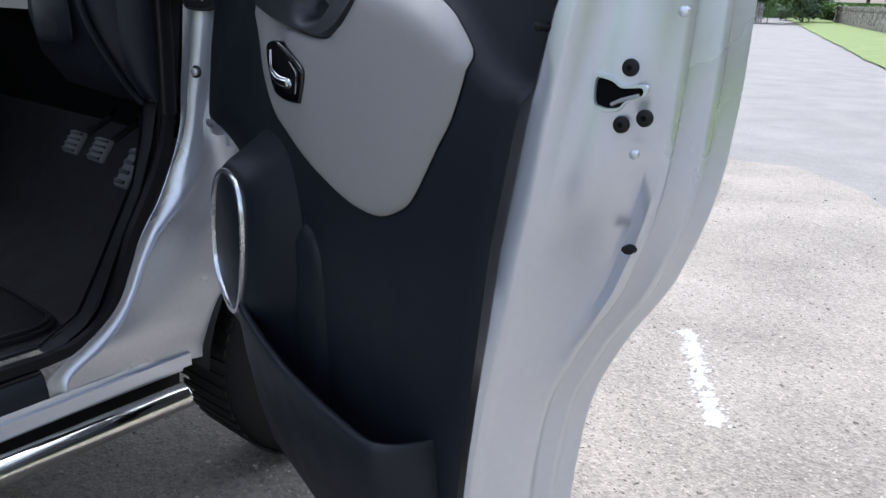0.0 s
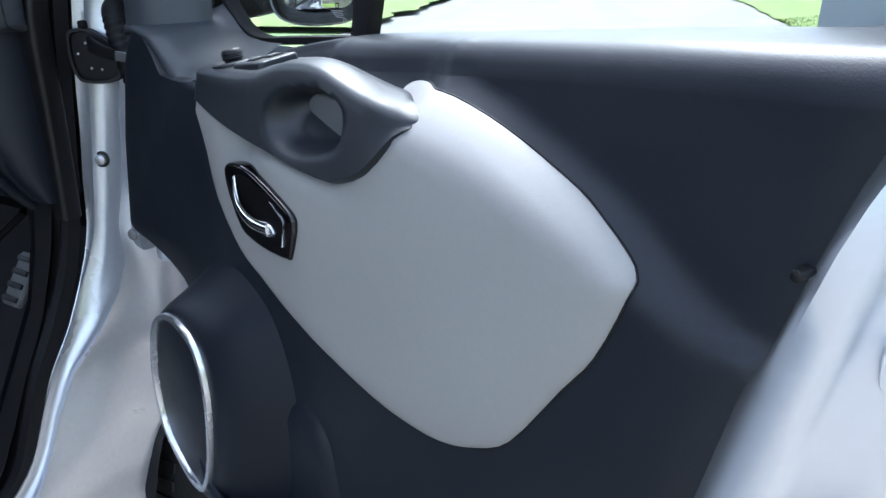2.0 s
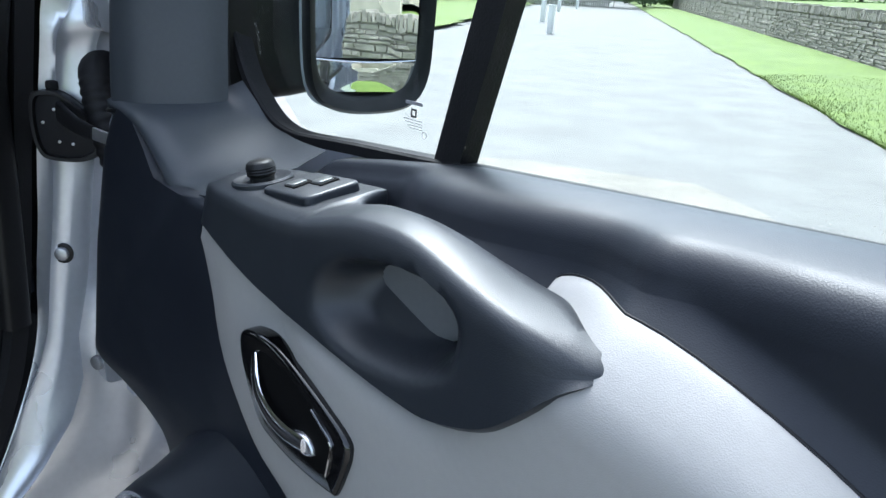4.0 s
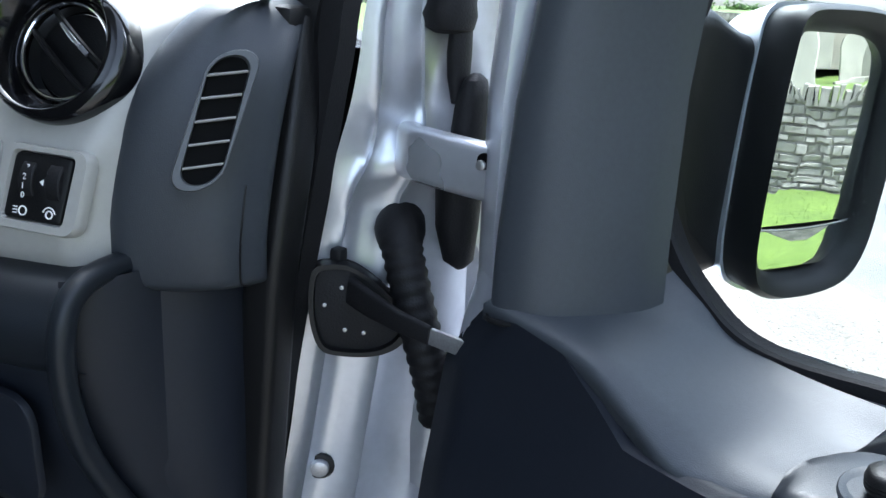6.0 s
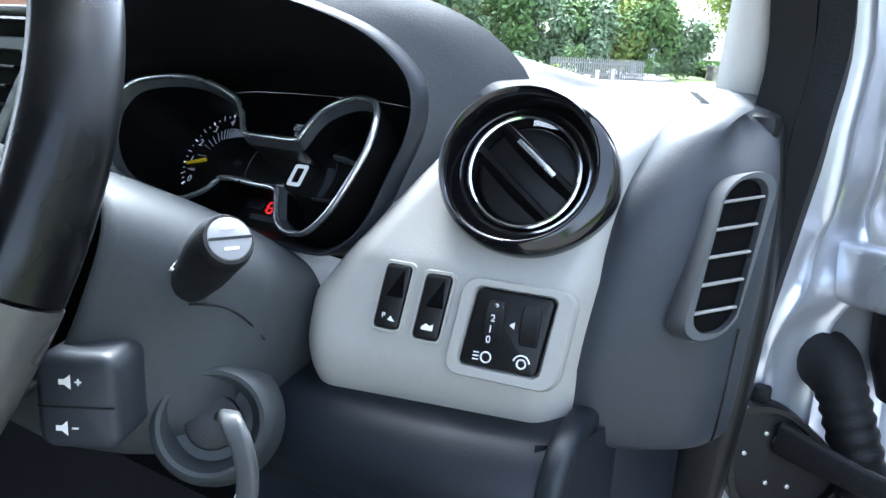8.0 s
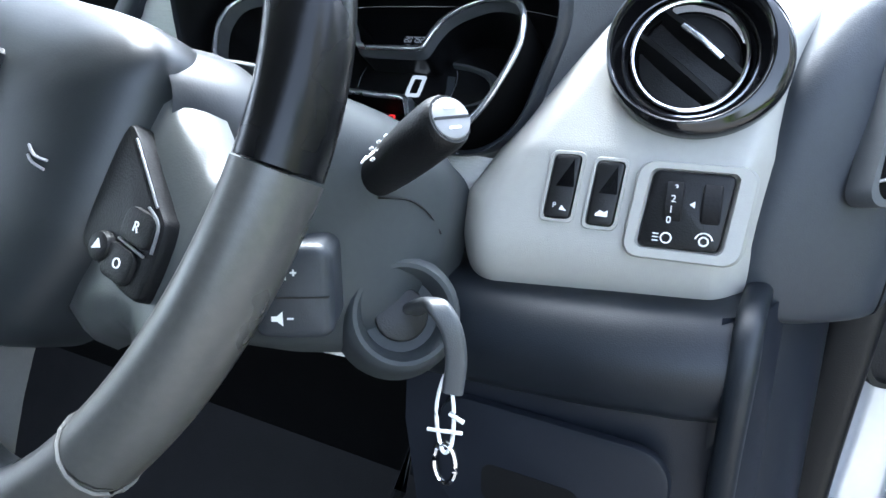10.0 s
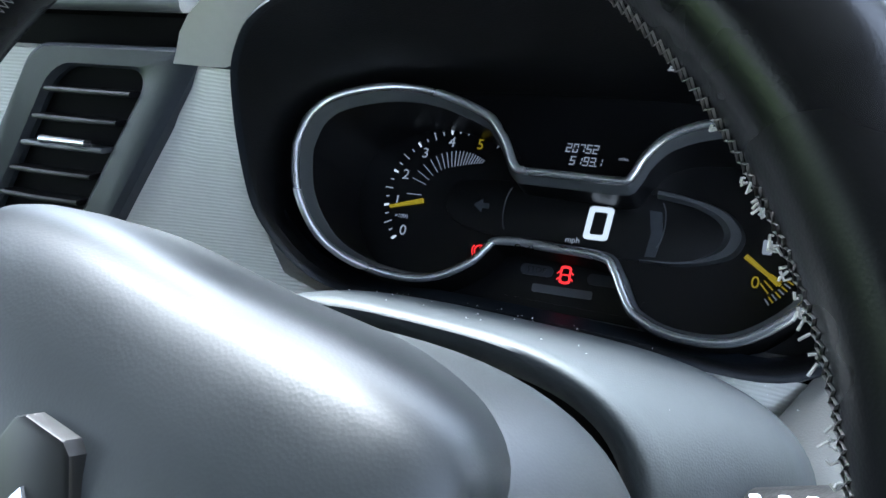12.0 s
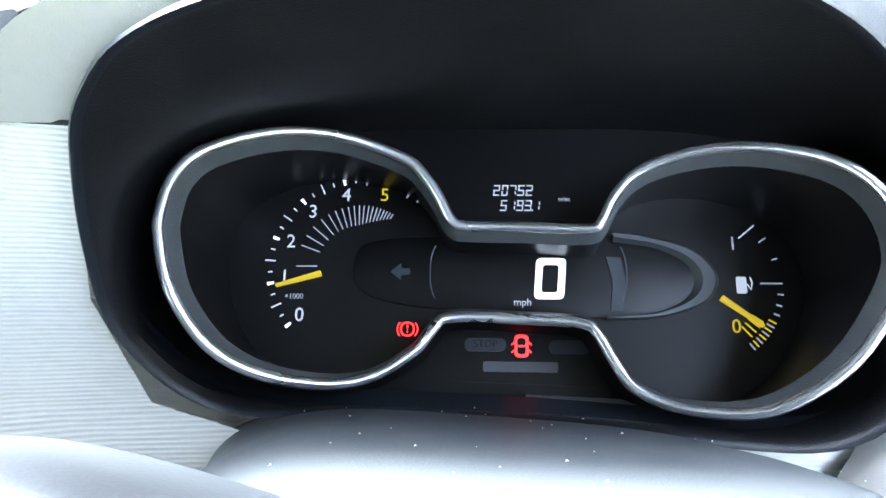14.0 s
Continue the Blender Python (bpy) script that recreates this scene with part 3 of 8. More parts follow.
L, Mi, O = spline(left_, per=3), spline(mid_, per=3), spline(out_, per=3)
rows = []
for a, b, c in zip(L, Mi, O):
    out_n = Vector((0.5, -0.86, 0.1))
    f1, f2 = fraction(CREASE_1, a.z), fraction(CREASE_2, a.z)
    on = lambda f: a.lerp(b, f) if f <= 1 else b.lerp(c, f - 1)
    deep_ = 0.007 if a.z < 1.2 else 0.002
    plain = on
    # a pressed step: a hollow that rises towards the hinge, with a crisp lit fold below it
    on = lambda f: plain(f) + out_n * smooth((f - 0.15) / 0.3) * (0.005 * math.exp(-((a.z - 1.3 - 0.02 * f) / 0.012) ** 2) - 0.013 * math.exp(-((a.z - 1.335 - 0.035 * f) / 0.022) ** 2))
    rows.append([a + Vector((-0.02, 0.05, 0)), a, on(f1 * 0.5) - out_n * deep_ * f1, on(f1 - 0.05), on(f1) + out_n * 0.0035, on(f1 + 0.05) + out_n * 0.001, on(f1 * 0.75 + f2 * 0.25) - out_n * deep_ * 0.8, on((f1 + f2) / 2) - out_n * deep_, on(f1 * 0.25 + f2 * 0.75) - out_n * deep_ * 0.6,
                 on(f2 - 0.05), on(f2) + out_n * 0.0045, on(f2 + 0.06) + out_n * 0.001, on(f2 * 0.7 + 2 * 0.3) - out_n * deep_, on(f2 * 0.3 + 2 * 0.7) - out_n * deep_ * 0.8, c, c + Vector((0.012, 0.05, 0))])
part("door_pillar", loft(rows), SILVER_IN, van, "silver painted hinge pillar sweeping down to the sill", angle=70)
# bright flange along the bottom of the pillar and sill
part("sill_flange", sweep([(0.362, 0.985, 0.375), (0.36, 0.9, 0.372), (0.358, 0.7, 0.365), (0.358, 0.3, 0.352), (0.358, -1.6, 0.33)], [(-0.006, -0.014), (0.008, -0.014), (0.01, -0.004), (0.004, 0.016), (-0.006, 0.016)]), SILVER, van)
part("sill_panel", loft([[(0.352, y, 0.40 + dz), (0.356, y, 0.372 + dz), (0.352, y, 0.345 + dz), (0.30, y, 0.335 + dz)] for y, dz in ((0.97, 0.0), (0.7, -0.005), (0.2, -0.02), (-1.6, -0.04))]), SILVER, van)
part("under_sill", loft([[(0.345, y, 0.35 + dz), (0.335, y, 0.26 + dz), (0.28, y, 0.2 + dz), (0.0, y, 0.2 + dz)] for y, dz in ((0.965, 0.0), (0.2, -0.02), (-1.6, -0.04))]), BLACK, van, "dark underbody edge")
# scuff plate on the sill and the step
part("sill_cover", loft([[(0.352, y, 0.385 + dz), (0.348, y, 0.412 + dz), (0.335, y, 0.44 + dz), (0.315, y, 0.452 + dz), (0.26, y, 0.455 + dz), (0.24, y, 0.40 + dz), (0.22, y, 0.38 + dz)] for y, dz in ((0.668, 0.0), (0.6, -0.002), (0.3, -0.012), (-0.4, -0.03), (-1.6, -0.05))]), TRIM, van, "dark plastic scuff plate on the sill")
part("scuff_ridge", sweep([(0.33, 0.665, 0.447), (0.33, 0.3, 0.435), (0.33, -1.6, 0.397)], rounded(0.008, 0.008, 0.003)), BLACK, van)
# chrome side bar
bar = tube([(0.395, 0.945, 0.307), (0.395, 0.6, 0.302), (0.395, -1.7, 0.27)], 0.031, 28)
part("side_bar", bar, STEEL, van, "polished steel side bar")
part("bar_end", disc(0.0305, -0.004, 0.004, 0.004, 28, frame_axes((0.395, 0.945, 0.307), (1, 0, 0), (0, 1, 0.01))), STEEL, van)
part("bar_bracket", box(0.36, 0.5, 0.26, 0.05, 0.04, 0.06, 0.004), BLACK, van)

# rubber door seals round the opening
SEAL = spline([(0.30, 0.84, 1.95), (0.345, 0.93, 1.75), (0.384, 1.03, 1.53), (0.383, 1.033, 1.44), (0.376, 1.03, 1.38), (0.365, 1.026, 1.3), (0.347, 1.02, 1.17), (0.333, 1.014, 1.05), (0.324, 1.005, 0.95), (0.319, 0.985, 0.86), (0.317, 0.945, 0.77), (0.315, 0.9, 0.69), (0.312, 0.865, 0.6), (0.312, 0.83, 0.53), (0.314, 0.77, 0.482), (0.316, 0.7, 0.466), (0.315, 0.55, 0.462), (0.312, 0.0, 0.448), (0.31, -1.2, 0.42)], per=5)
part("door_seal", sweep(SEAL, [(-0.012, -0.01), (0.0, -0.013), (0.011, -0.008), (0.013, 0.002), (0.008, 0.012), (-0.012, 0.012)], up=(0, -1, 0.6)), RUBBER, van, "black rubber door seal")
part("inner_seal", sweep([q + Vector((-0.022, -0.004, -0.01)) for q in SEAL], [(-0.014, -0.012), (0.002, -0.012), (0.012, -0.004), (0.012, 0.01), (-0.014, 0.012)], up=(0, -1, 0.6)), BLACK, van, "black edge trim beside the seal")

# hinges, check strap, cable gaiter
arm_o = spline([(0.418, 1.094, 1.34), (0.427, 1.079, 1.341), (0.452, 1.07, 1.341), (0.488, 1.067, 1.339), (0.514, 1.066, 1.338)], per=4)
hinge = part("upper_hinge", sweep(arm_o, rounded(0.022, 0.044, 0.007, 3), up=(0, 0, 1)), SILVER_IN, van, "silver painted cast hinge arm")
# near-black slab gives the hollow its shade
part("hinge_hollow", prism(rounded(0.016, 0.012, 0.005, 4), -0.002, 0.0015, 0.0005, frame_axes((0.504, 1.0545, 1.349), (1, 0, 0), (0, -1, 0))), SHADE_BLACK, hinge)
part("hinge_bolt", disc(0.004, 0, 0.004, 0.001, 12, frame_axes((0.5, 1.0545, 1.346), (1, 0, 0), (0, -1, 0))), IRON, hinge)
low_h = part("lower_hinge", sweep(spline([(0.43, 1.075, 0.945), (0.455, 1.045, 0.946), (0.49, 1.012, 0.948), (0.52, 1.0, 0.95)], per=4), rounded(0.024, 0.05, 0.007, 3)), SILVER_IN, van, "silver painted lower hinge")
part("hinge_bolt", disc(0.009, 0, 0.006, 0.002, 12, frame_axes((0.505, 0.99, 0.95), (1, 0, 0), (0.1, -1, 0))), IRON, low_h)
CK = frame_axes((0.392, 1.053, 1.203), (0.86, 0.5, 0), (0.5, -0.86, 0.05))
ck_o = [(-0.034, 0.034), (-0.02, 0.042), (0.002, 0.04), (0.03, 0.02), (0.052, -0.006), (0.046, -0.028), (0.024, -0.04), (-0.008, -0.041), (-0.026, -0.034), (-0.035, -0.004)]
check = part("check_strap", prism([(q.x, q.y) for q in spline([(a, b, 0) for a, b in ck_o], True, 4)], -0.004, 0.006, 0.004, CK), RUBBER, van, "black door check plate with a steel arm")
part("check_frame", band([(q.x * 1.0, q.y * 1.0) for q in spline([(a, b, 0) for a, b in ck_o], True, 4)], [(q.x * 0.84, q.y * 0.86) for q in spline([(a, b, 0) for a, b in ck_o], True, 4)], 0.0, 0.012, CK, 0.004), BLACK, check)
for a, b in ((-0.022, 0.004), (-0.004, -0.018), (0.012, -0.02), (-0.008, 0.02)):
    part("rivet", disc(0.0019, 0.004, 0.008, 0.0006, 10, (CK[0], CK[1], CK[2], CK[3] + CK[0] * a + CK[1] * b)), IRON, check)
part("check_arm", sweep([(0.4, 1.045, 1.218), (0.44, 1.032, 1.214), (0.475, 1.027, 1.212), (0.514, 1.024, 1.21)], rounded(0.004, 0.014, 0.001, 2)), IRON, check, "flat steel check arm")
part("check_sleeve", sweep([(0.396, 1.046, 1.222), (0.42, 1.037, 1.219), (0.45, 1.029, 1.2155), (0.482, 1.025, 1.2125)], rounded(0.007, 0.02, 0.003, 3), scales=[1.25, 1.15, 0.95, 0.8]), RUBBER, check)
part("check_nut", disc(0.007, 0.006, 0.012, 0.001, 6, (CK[0], CK[1], CK[2], CK[3] + CK[0] * 0.004 + CK[1] * 0.014)), IRON, check)
part("check_tab", box(0.38, 1.05, 1.25, 0.012, 0.012, 0.012, 0.003), RUBBER, check)
gp = spline([(0.402, 1.12, 1.266), (0.411, 1.098, 1.271), (0.425, 1.076, 1.262), (0.439, 1.068, 1.232), (0.454, 1.067, 1.19), (0.466, 1.07, 1.15), (0.474, 1.074, 1.11)], per=16)
part("cable_gaiter", tube(gp, 0.0172, 18, scales=[1.28 - 0.28 * smooth((i - 22) / 16) + (0.055 * math.sin(i * math.pi / 2.2) * smooth((i - 28) / 10)) for i in range(len(gp))]), RUBBER, van, "ribbed black rubber cable gaiter")
bracket = part("hinge_bracket", prism([(-0.014, 0.03), (0.004, 0.045), (0.016, 0.02), (0.016, -0.1), (-0.012, -0.09), (-0.017, -0.04)], -0.002, 0.002, 0.0015, frame_axes((0.462, 1.082, 1.128), (0.95, 0.2, 0), (0.2, -0.95, 0.1))), SILVER_IN, van, "grey bracket below the gaiter")
part("bracket_bolt", disc(0.005, 0.0, 0.005, 0.0015, 12, frame_axes((0.462, 1.08, 1.12), (0.95, 0.2, 0), (0.2, -0.95, 0.1))), IRON, bracket)
part("pillar_bolt", disc(0.009, -0.002, 0.008, 0.003, 16, frame_axes((0.367, 1.05, 1.036), (0.86, 0.5, 0), (0.5, -0.86, 0))), IRON, van, "round plated bolt in the pillar")
part("bolt_washer", disc(0.0135, -0.002, 0.003, 0.001, 16, frame_axes((0.367, 1.051, 1.036), (0.86, 0.5, 0), (0.5, -0.86, 0))), BLACK, van)
# rubber blocks behind the upper hinge
def lump(name, mid, rings, label):
    """A soft-edged rubber piece, as stacked ovals of height, two radii and a shift."""
    return part(name, loft([[Vector((mid[0] + dx + rx * math.cos(a), mid[1] + ry * math.sin(a), z)) for a in [2 * math.pi * k / 18 for k in range(18)]] for z, rx, ry, dx in rings], close_u=True, caps=True), RUBBER, van, label)


lump("upper_block", (0.44, 1.106), ((1.434, 0.01, 0.014, 0.0), (1.438, 0.0195, 0.023, 0.0), (1.448, 0.0215, 0.026, 0.0), (1.458, 0.0185, 0.025, 0.001), (1.466, 0.0205, 0.026, 0.0), (1.49, 0.0195, 0.026, -0.001), (1.51, 0.016, 0.024, -0.002), (1.522, 0.009, 0.018, -0.003), (1.526, 0.004, 0.008, -0.004)), "black rubber corner block")
lump("block_strap", (0.448, 1.112), ((1.38, 0.006, 0.012, 0.004), (1.4, 0.008, 0.014, 0.001), (1.42, 0.009, 0.015, 0.0), (1.44, 0.008, 0.014, 0.0)), "")
lump("lower_block", (0.462, 1.113), ((1.24, 0.004, 0.01, 0.004), (1.246, 0.013, 0.016, 0.0), (1.275, 0.0185, 0.02, -0.004), (1.31, 0.02, 0.022, -0.005), (1.35, 0.0145, 0.022, 0.0), (1.385, 0.0125, 0.02, 0.001), (1.4, 0.0085, 0.015, 0.002), (1.405, 0.003, 0.006, 0.002)), "black rubber block behind the hinge")
part("wing_edge", loft([[(0.455, 1.15, z), (0.468, 1.155, z - 0.01 * k), (0.49, 1.25, z - 0.045 * k), (0.495, 1.45, z - 0.075 * k), (0.49, 1.7, z - 0.1 * k), (0.46, 1.95, z - 0.13 * k)] for z, k in ((1.27, 4), (1.2, 3), (1.1, 2), (1.0, 1), (0.9, 0))]), SILVER, van, "silver front wing")
part("wing_lower", loft([[(0.505, 1.08 + 0.0, 0.9), (0.505, 1.6, 0.9)], [(0.50, 1.13, 0.8), (0.505, 1.6, 0.8)], [(0.49, 1.2, 0.72), (0.5, 1.6, 0.74)]]), SILVER, van)
part("bonnet", loft([[(x, 1.35, 1.14 - 0.16 * abs(x + 0.4)), (x, 1.5, 1.08 - 0.16 * abs(x + 0.4)), (x, 1.75, 0.98 - 0.12 * abs(x + 0.4)), (x, 1.95, 0.75)] for x in (-1.25, -1.0, -0.4, 0.2, 0.48)]), SILVER, van, "silver bonnet")
# bulkhead sheet, coloured near-black for the shade behind the dash
part("bulkhead", loft([[(x, 1.25, z) for x in (-1.25, -0.4, 0.40)] for z in (0.3, 0.8, 1.2, 1.40)]), SHADE_BLACK, van)
# wheel arch and front wheel
part("arch_liner", loft([[(x, 1.42 + 0.41 * math.cos(a), 0.32 + 0.41 * math.sin(a)) for a in [math.pi * (-0.05 + 1.03 * k / 24) for k in range(25)]] for x in (0.05, 0.40)]), BLACK, van, "dark wheel arch lining")

wheel_f = thing("front_wheel", pose(0.27, 1.4, 0.285), "black front tyre turned in its wheel arch", "wheel")
prof = [(-0.105, 0.21), (-0.11, 0.25), (-0.108, 0.3), (-0.09, 0.325), (-0.07, 0.331), (0.07, 0.331), (0.09, 0.325), (0.108, 0.3), (0.11, 0.25), (0.105, 0.21)]
part("tyre", loft([[(x, r * math.cos(a), r * math.sin(a)) for x, r in prof] for a in [2 * math.pi * k / 48 for k in range(48)]], close_u=True, close_v=True), TYRE, wheel_f)
for k in range(56):
    a = 2 * math.pi * k / 56
    b_ = box(0, 0, 0.3325, 0.2, 0.02, 0.006, 0.0)
    bmesh.ops.rotate(b_, verts=b_.verts, cent=(0, 0, 0), matrix=Matrix.Rotation(a, 3, 'X'))
    part("tread_block", b_, TYRE, wheel_f, smooth=False)
part("wheel_rim", loft([[(x, r * math.cos(a), r * math.sin(a)) for x, r in ((0.1, 0.21), (0.085, 0.19), (0.03, 0.16), (0.05, 0.08), (0.06, 0.0))] for a in [2 * math.pi * k / 32 for k in range(32)]], close_v=True), IRON, wheel_f)

# cab floor, walls, roof and glass
cab = tagged(new("cab_floor", bpy.data.meshes.new("cab_floor")), "black ribbed rubber cab floor", "floor", kind="structure")
finish(cab, loft([[(x, y, z) for x in (-1.25, -0.6, 0.0, 0.245)] for y, z in ((-0.6, 0.452), (0.4, 0.455), (0.85, 0.46), (1.0, 0.56), (1.14, 0.78), (1.17, 0.95))]), RUBBER)
step = part("step_moulding", loft([[(0.24, y, z) for y, z in ((0.70, 0.455), (0.79, 0.5), (0.85, 0.6), (0.9, 0.69), (0.95, 0.78), (0.98, 0.88), (1.0, 1.0), (1.01, 1.15))], [(0.3, y, z) for y, z in ((0.70, 0.46), (0.78, 0.505), (0.842, 0.6), (0.885, 0.69), (0.935, 0.78), (0.97, 0.88), (1.0, 1.0), (1.01, 1.15))]]), BLACK, van)
part("footwell_side", loft([[(0.235, y, z), (0.225, y + 0.02, z)] for y, z in ((-0.2, 0.46), (0.70, 0.46), (0.79, 0.51), (0.85, 0.61), (0.9, 0.7), (0.95, 0.79), (0.98, 0.9), (1.0, 1.15))]), TRIM, van)
mat_ = tagged(new("floor_mat", bpy.data.meshes.new("floor_mat")), "black moulded rubber mat with a raised rim in the footwell", "mat", kind="structure")
finish(mat_, prism(rounded(0.5, 0.75, 0.08, 6, -0.07, 0.42), 0.458, 0.47, 0.006), RUBBER)
part("mat_rim", tube([(x, y, 0.472) for x, y in rounded(0.47, 0.72, 0.07, 6, -0.07, 0.42)], 0.006, 6, True), BLACK, mat_)
def wall(name, pts, mat, label):
    """A cab wall with thickness, from the corners of one face."""
    bm = bmesh.new()
    bm.faces.new([bm.verts.new(p) for p in pts])
    thicken(bm, 0.03)
    return tagged(part(name, bm, mat, None, smooth=False), label, "wall", kind="structure")


# unseen walls and roof, added in dull colours to hold down light inside
HEAD = material("grey_headlining", (0.2, 0.2, 0.195), 0.9, 0, 30, 0.08)
wall("wall_rear", [(-1.3, -0.65, 0.4), (0.42, -0.65, 0.4), (0.42, -0.65, 2.0), (-1.3, -0.65, 2.0)], TRIM_MID, "unseen cab rear wall, dark to cut bounced light")
wall("wall_passenger_lower", [(-1.3, -0.65, 0.4), (-1.3, 1.25, 0.4), (-1.3, 1.25, 1.25), (-1.3, -0.65, 1.25)], TRIM, "unseen dark lower passenger wall that closes the cab")
wall("wall_passenger_upper", [(-1.3, -0.65, 1.75), (-1.3, 0.95, 1.75), (-1.3, 0.8, 1.95), (-1.3, -0.65, 1.95)], HEAD, "unseen wall above the passenger window, greyed to cut bounced light")
roof = tagged(part("ceiling", box(-0.44, 0.06, 1.97, 1.76, 1.45, 0.05, 0.01), HEAD, None), "unseen cab headlining, greyed to cut bounced light", "ceiling", kind="structure")
part("a_pillar_trim", loft([spline([(x, y, z), (x + 0.012, y - 0.012, z), (x + 0.03, y - 0.014, z), (x + 0.042, y, z), (x + 0.045, y + 0.02, z)], per=3) for x, y, z in ((0.315, 1.062, 1.40), (0.316, 1.058, 1.45), (0.324, 1.04, 1.53), (0.31, 0.95, 1.72), (0.27, 0.86, 1.93))]), BEIGE, van, "pale grey windscreen pillar trim")
part("windscreen", loft([[(x, 1.42 - 0.1 * (x + 0.45) ** 2, 1.36), (x, 1.12 - 0.08 * (x + 0.45) ** 2, 1.66), (x, 0.82 - 0.06 * (x + 0.45) ** 2, 1.95)] for x in [-1.2 + 1.55 * k / 10 for k in range(11)]]), SCREEN, van, "large curved windscreen glass")
# pedals in the dark footwell
for x, y, z, w_, h_, nm in ((0.165, 0.985, 0.80, 0.05, 0.1, "accelerator_pedal"), (0.06, 0.97, 0.83, 0.07, 0.06, "brake_pedal"), (-0.07, 0.97, 0.83, 0.07, 0.06, "clutch_pedal")):
    pd = thing(nm, pose(x, y, z, -35), "black rubber-faced pedal on a steel arm in footwell", "pedal", "pedals")
    part("pad", box(0, 0, 0, w_, 0.014, h_, 0.005), PEDAL, pd)
    for k in range(4):
        part("rib", box(0, -0.009, -h_ / 2 + h_ * (k + 0.5) / 4, w_ * 0.85, 0.005, h_ * 0.1, 0.001), BLACK, pd)
    part("arm", tube([(0, 0.0, 0.0), (0, 0.05, 0.1), (0, 0.04, 0.24)], 0.008, 8), BLACK, pd)

# ---------------------------------------------------------------- the driver's door, swung wide open
DOOR = Matrix.Translation((0.433, 1.105, 0)) @ Matrix.Rotation(math.atan2(-0.31593, 0.94878), 4, 'Z')
door = thing("van_door", DOOR, "open silver van door with dark grey inner trim and window", "van door")
DAX = (Vector((1, 0, 0)), Vector((0, 0, 1)), Vector((0, -1, 0)), Vector((0, 0, 0)))


def D(u, w, z):
    """A place in the door: u from the hinges to the latch, w towards the cab, z up."""
    return Vector((u, -w, z))


def lerp_table(table, z):
    if z >= table[0][0]:
        return table[0][1]
    for (z0, a), (z1, b) in zip(table, table[1:]):
        if z0 >= z >= z1:
            t = (z0 - z) / (z0 - z1)
            return a + (b - a) * t
    return table[-1][1]


TRIM_EDGE = [(1.9, 1.085), (1.5, 1.14), (1.305, 1.142), (1.27, 1.122), (1.24, 1.109), (1.19, 1.092), (1.09, 1.063), (1.0, 1.043), (0.95, 1.032), (0.85, 1.018), (0.745, 1.003), (0.65, 0.99), (0.56, 0.98), (0.3, 0.97)]
OUTER_EDGE = [(1.9, 1.13), (1.5, 1.192), (1.32, 1.19), (1.22, 1.188), (1.13, 1.187), (1.045, 1.18), (0.99, 1.166), (0.95, 1.15), (0.91, 1.133), (0.87, 1.106), (0.84, 1.085), (0.79, 1.058), (0.74, 1.034), (0.68, 1.02), (0.6, 1.01), (0.515, 1.005), (0.3, 1.0)]
# rear end of the shell: a stepped, dished pressing from the trim's edge to the outer skin
rows = []
for k in range(57):
    z = 1.9 - k * (1.9 - 0.33) / 56
    e, o = lerp_table(TRIM_EDGE, z), lerp_table(OUTER_EDGE, z)
    d = o - e
    dish = 0.018 * smooth(1 - abs(z - 0.96) / 0.2)
    low = smooth((1.07 - z) / 0.2)
    crest = lerp_table([(1.9, 0.0), (1.31, 0.0), (1.285, 0.004), (1.24, 0.02), (1.2, 0.026)], z)
    face = lambda u, w: -0.0135 - 0.326 * (u - 1.139) + (w + 0.0135 + 0.326 * (u - 1.139)) * low
    ua, ub, uc = e + 0.33 * d, e + 0.5 * d - dish * 0.5, e + 0.74 * d - dish
    rows.append([D(e - (0.1 if z < 1.3 else 0.02), crest - 0.022, z), D(e - 0.006, crest - 0.012, z), D(e + 0.04 * d, crest, z), D(e + 0.22 * d, crest - 0.004, z), D(e + 0.26 * d, crest - 0.007, z), D(e + 0.29 * d, min(0.006, crest - 0.01), z), D(ua, face(ua, 0.0), z), D(ub, face(ub, -0.018 - dish * 0.7), z), D(uc, face(uc, -0.034 - dish), z),
                 D(e + 0.82 * d - dish * 0.5, -0.044 - dish, z), D(e + 0.92 * d, -0.054, z), D(e + 0.96 * d, -0.06, z), D(e + 0.955 * d - 0.002, -0.066, z), D(e + 0.90 * d - 0.01, -0.075, z), D(e + 0.91 * d - 0.01, -0.083, z), D(e + 1.0 * d, -0.094, z),
                 D(e + 1.03 * d, -0.099, z), D(e + 1.02 * d, -0.104, z), D(e + 0.97 * d - 0.009, -0.112, z), D(e + 0.98 * d - 0.009, -0.12, z), D(o - 0.002, -0.131, z), D(o, -0.136, z), D(o - 0.006, -0.141, z), D(o - 0.03, -0.143, z), D(o - 0.2, -0.146, z)])
part("shell_end", loft(rows), SILVER, door, "silver painted door edge", angle=62)

# outer skin and the thin front edge of the shell
rows = []
for k in range(24):
    z = 1.222 - k * (1.222 - 0.34) / 23
    bulge = -0.03 * math.sin(math.pi * k / 23)
    o = lerp_table(OUTER_EDGE, z)
    rows.append([D(0.066, -0.02, z), D(0.064, -0.03, z), D(0.062, -0.06, z), D(0.06, -0.115 + bulge, z), D(0.3, -0.14 + bulge, z), D(0.8, -0.142 + bulge, z), D(o - 0.15, -0.135, z)])
part("shell_skin", loft(rows), SILVER, door, "silver painted outer skin")
rows = []
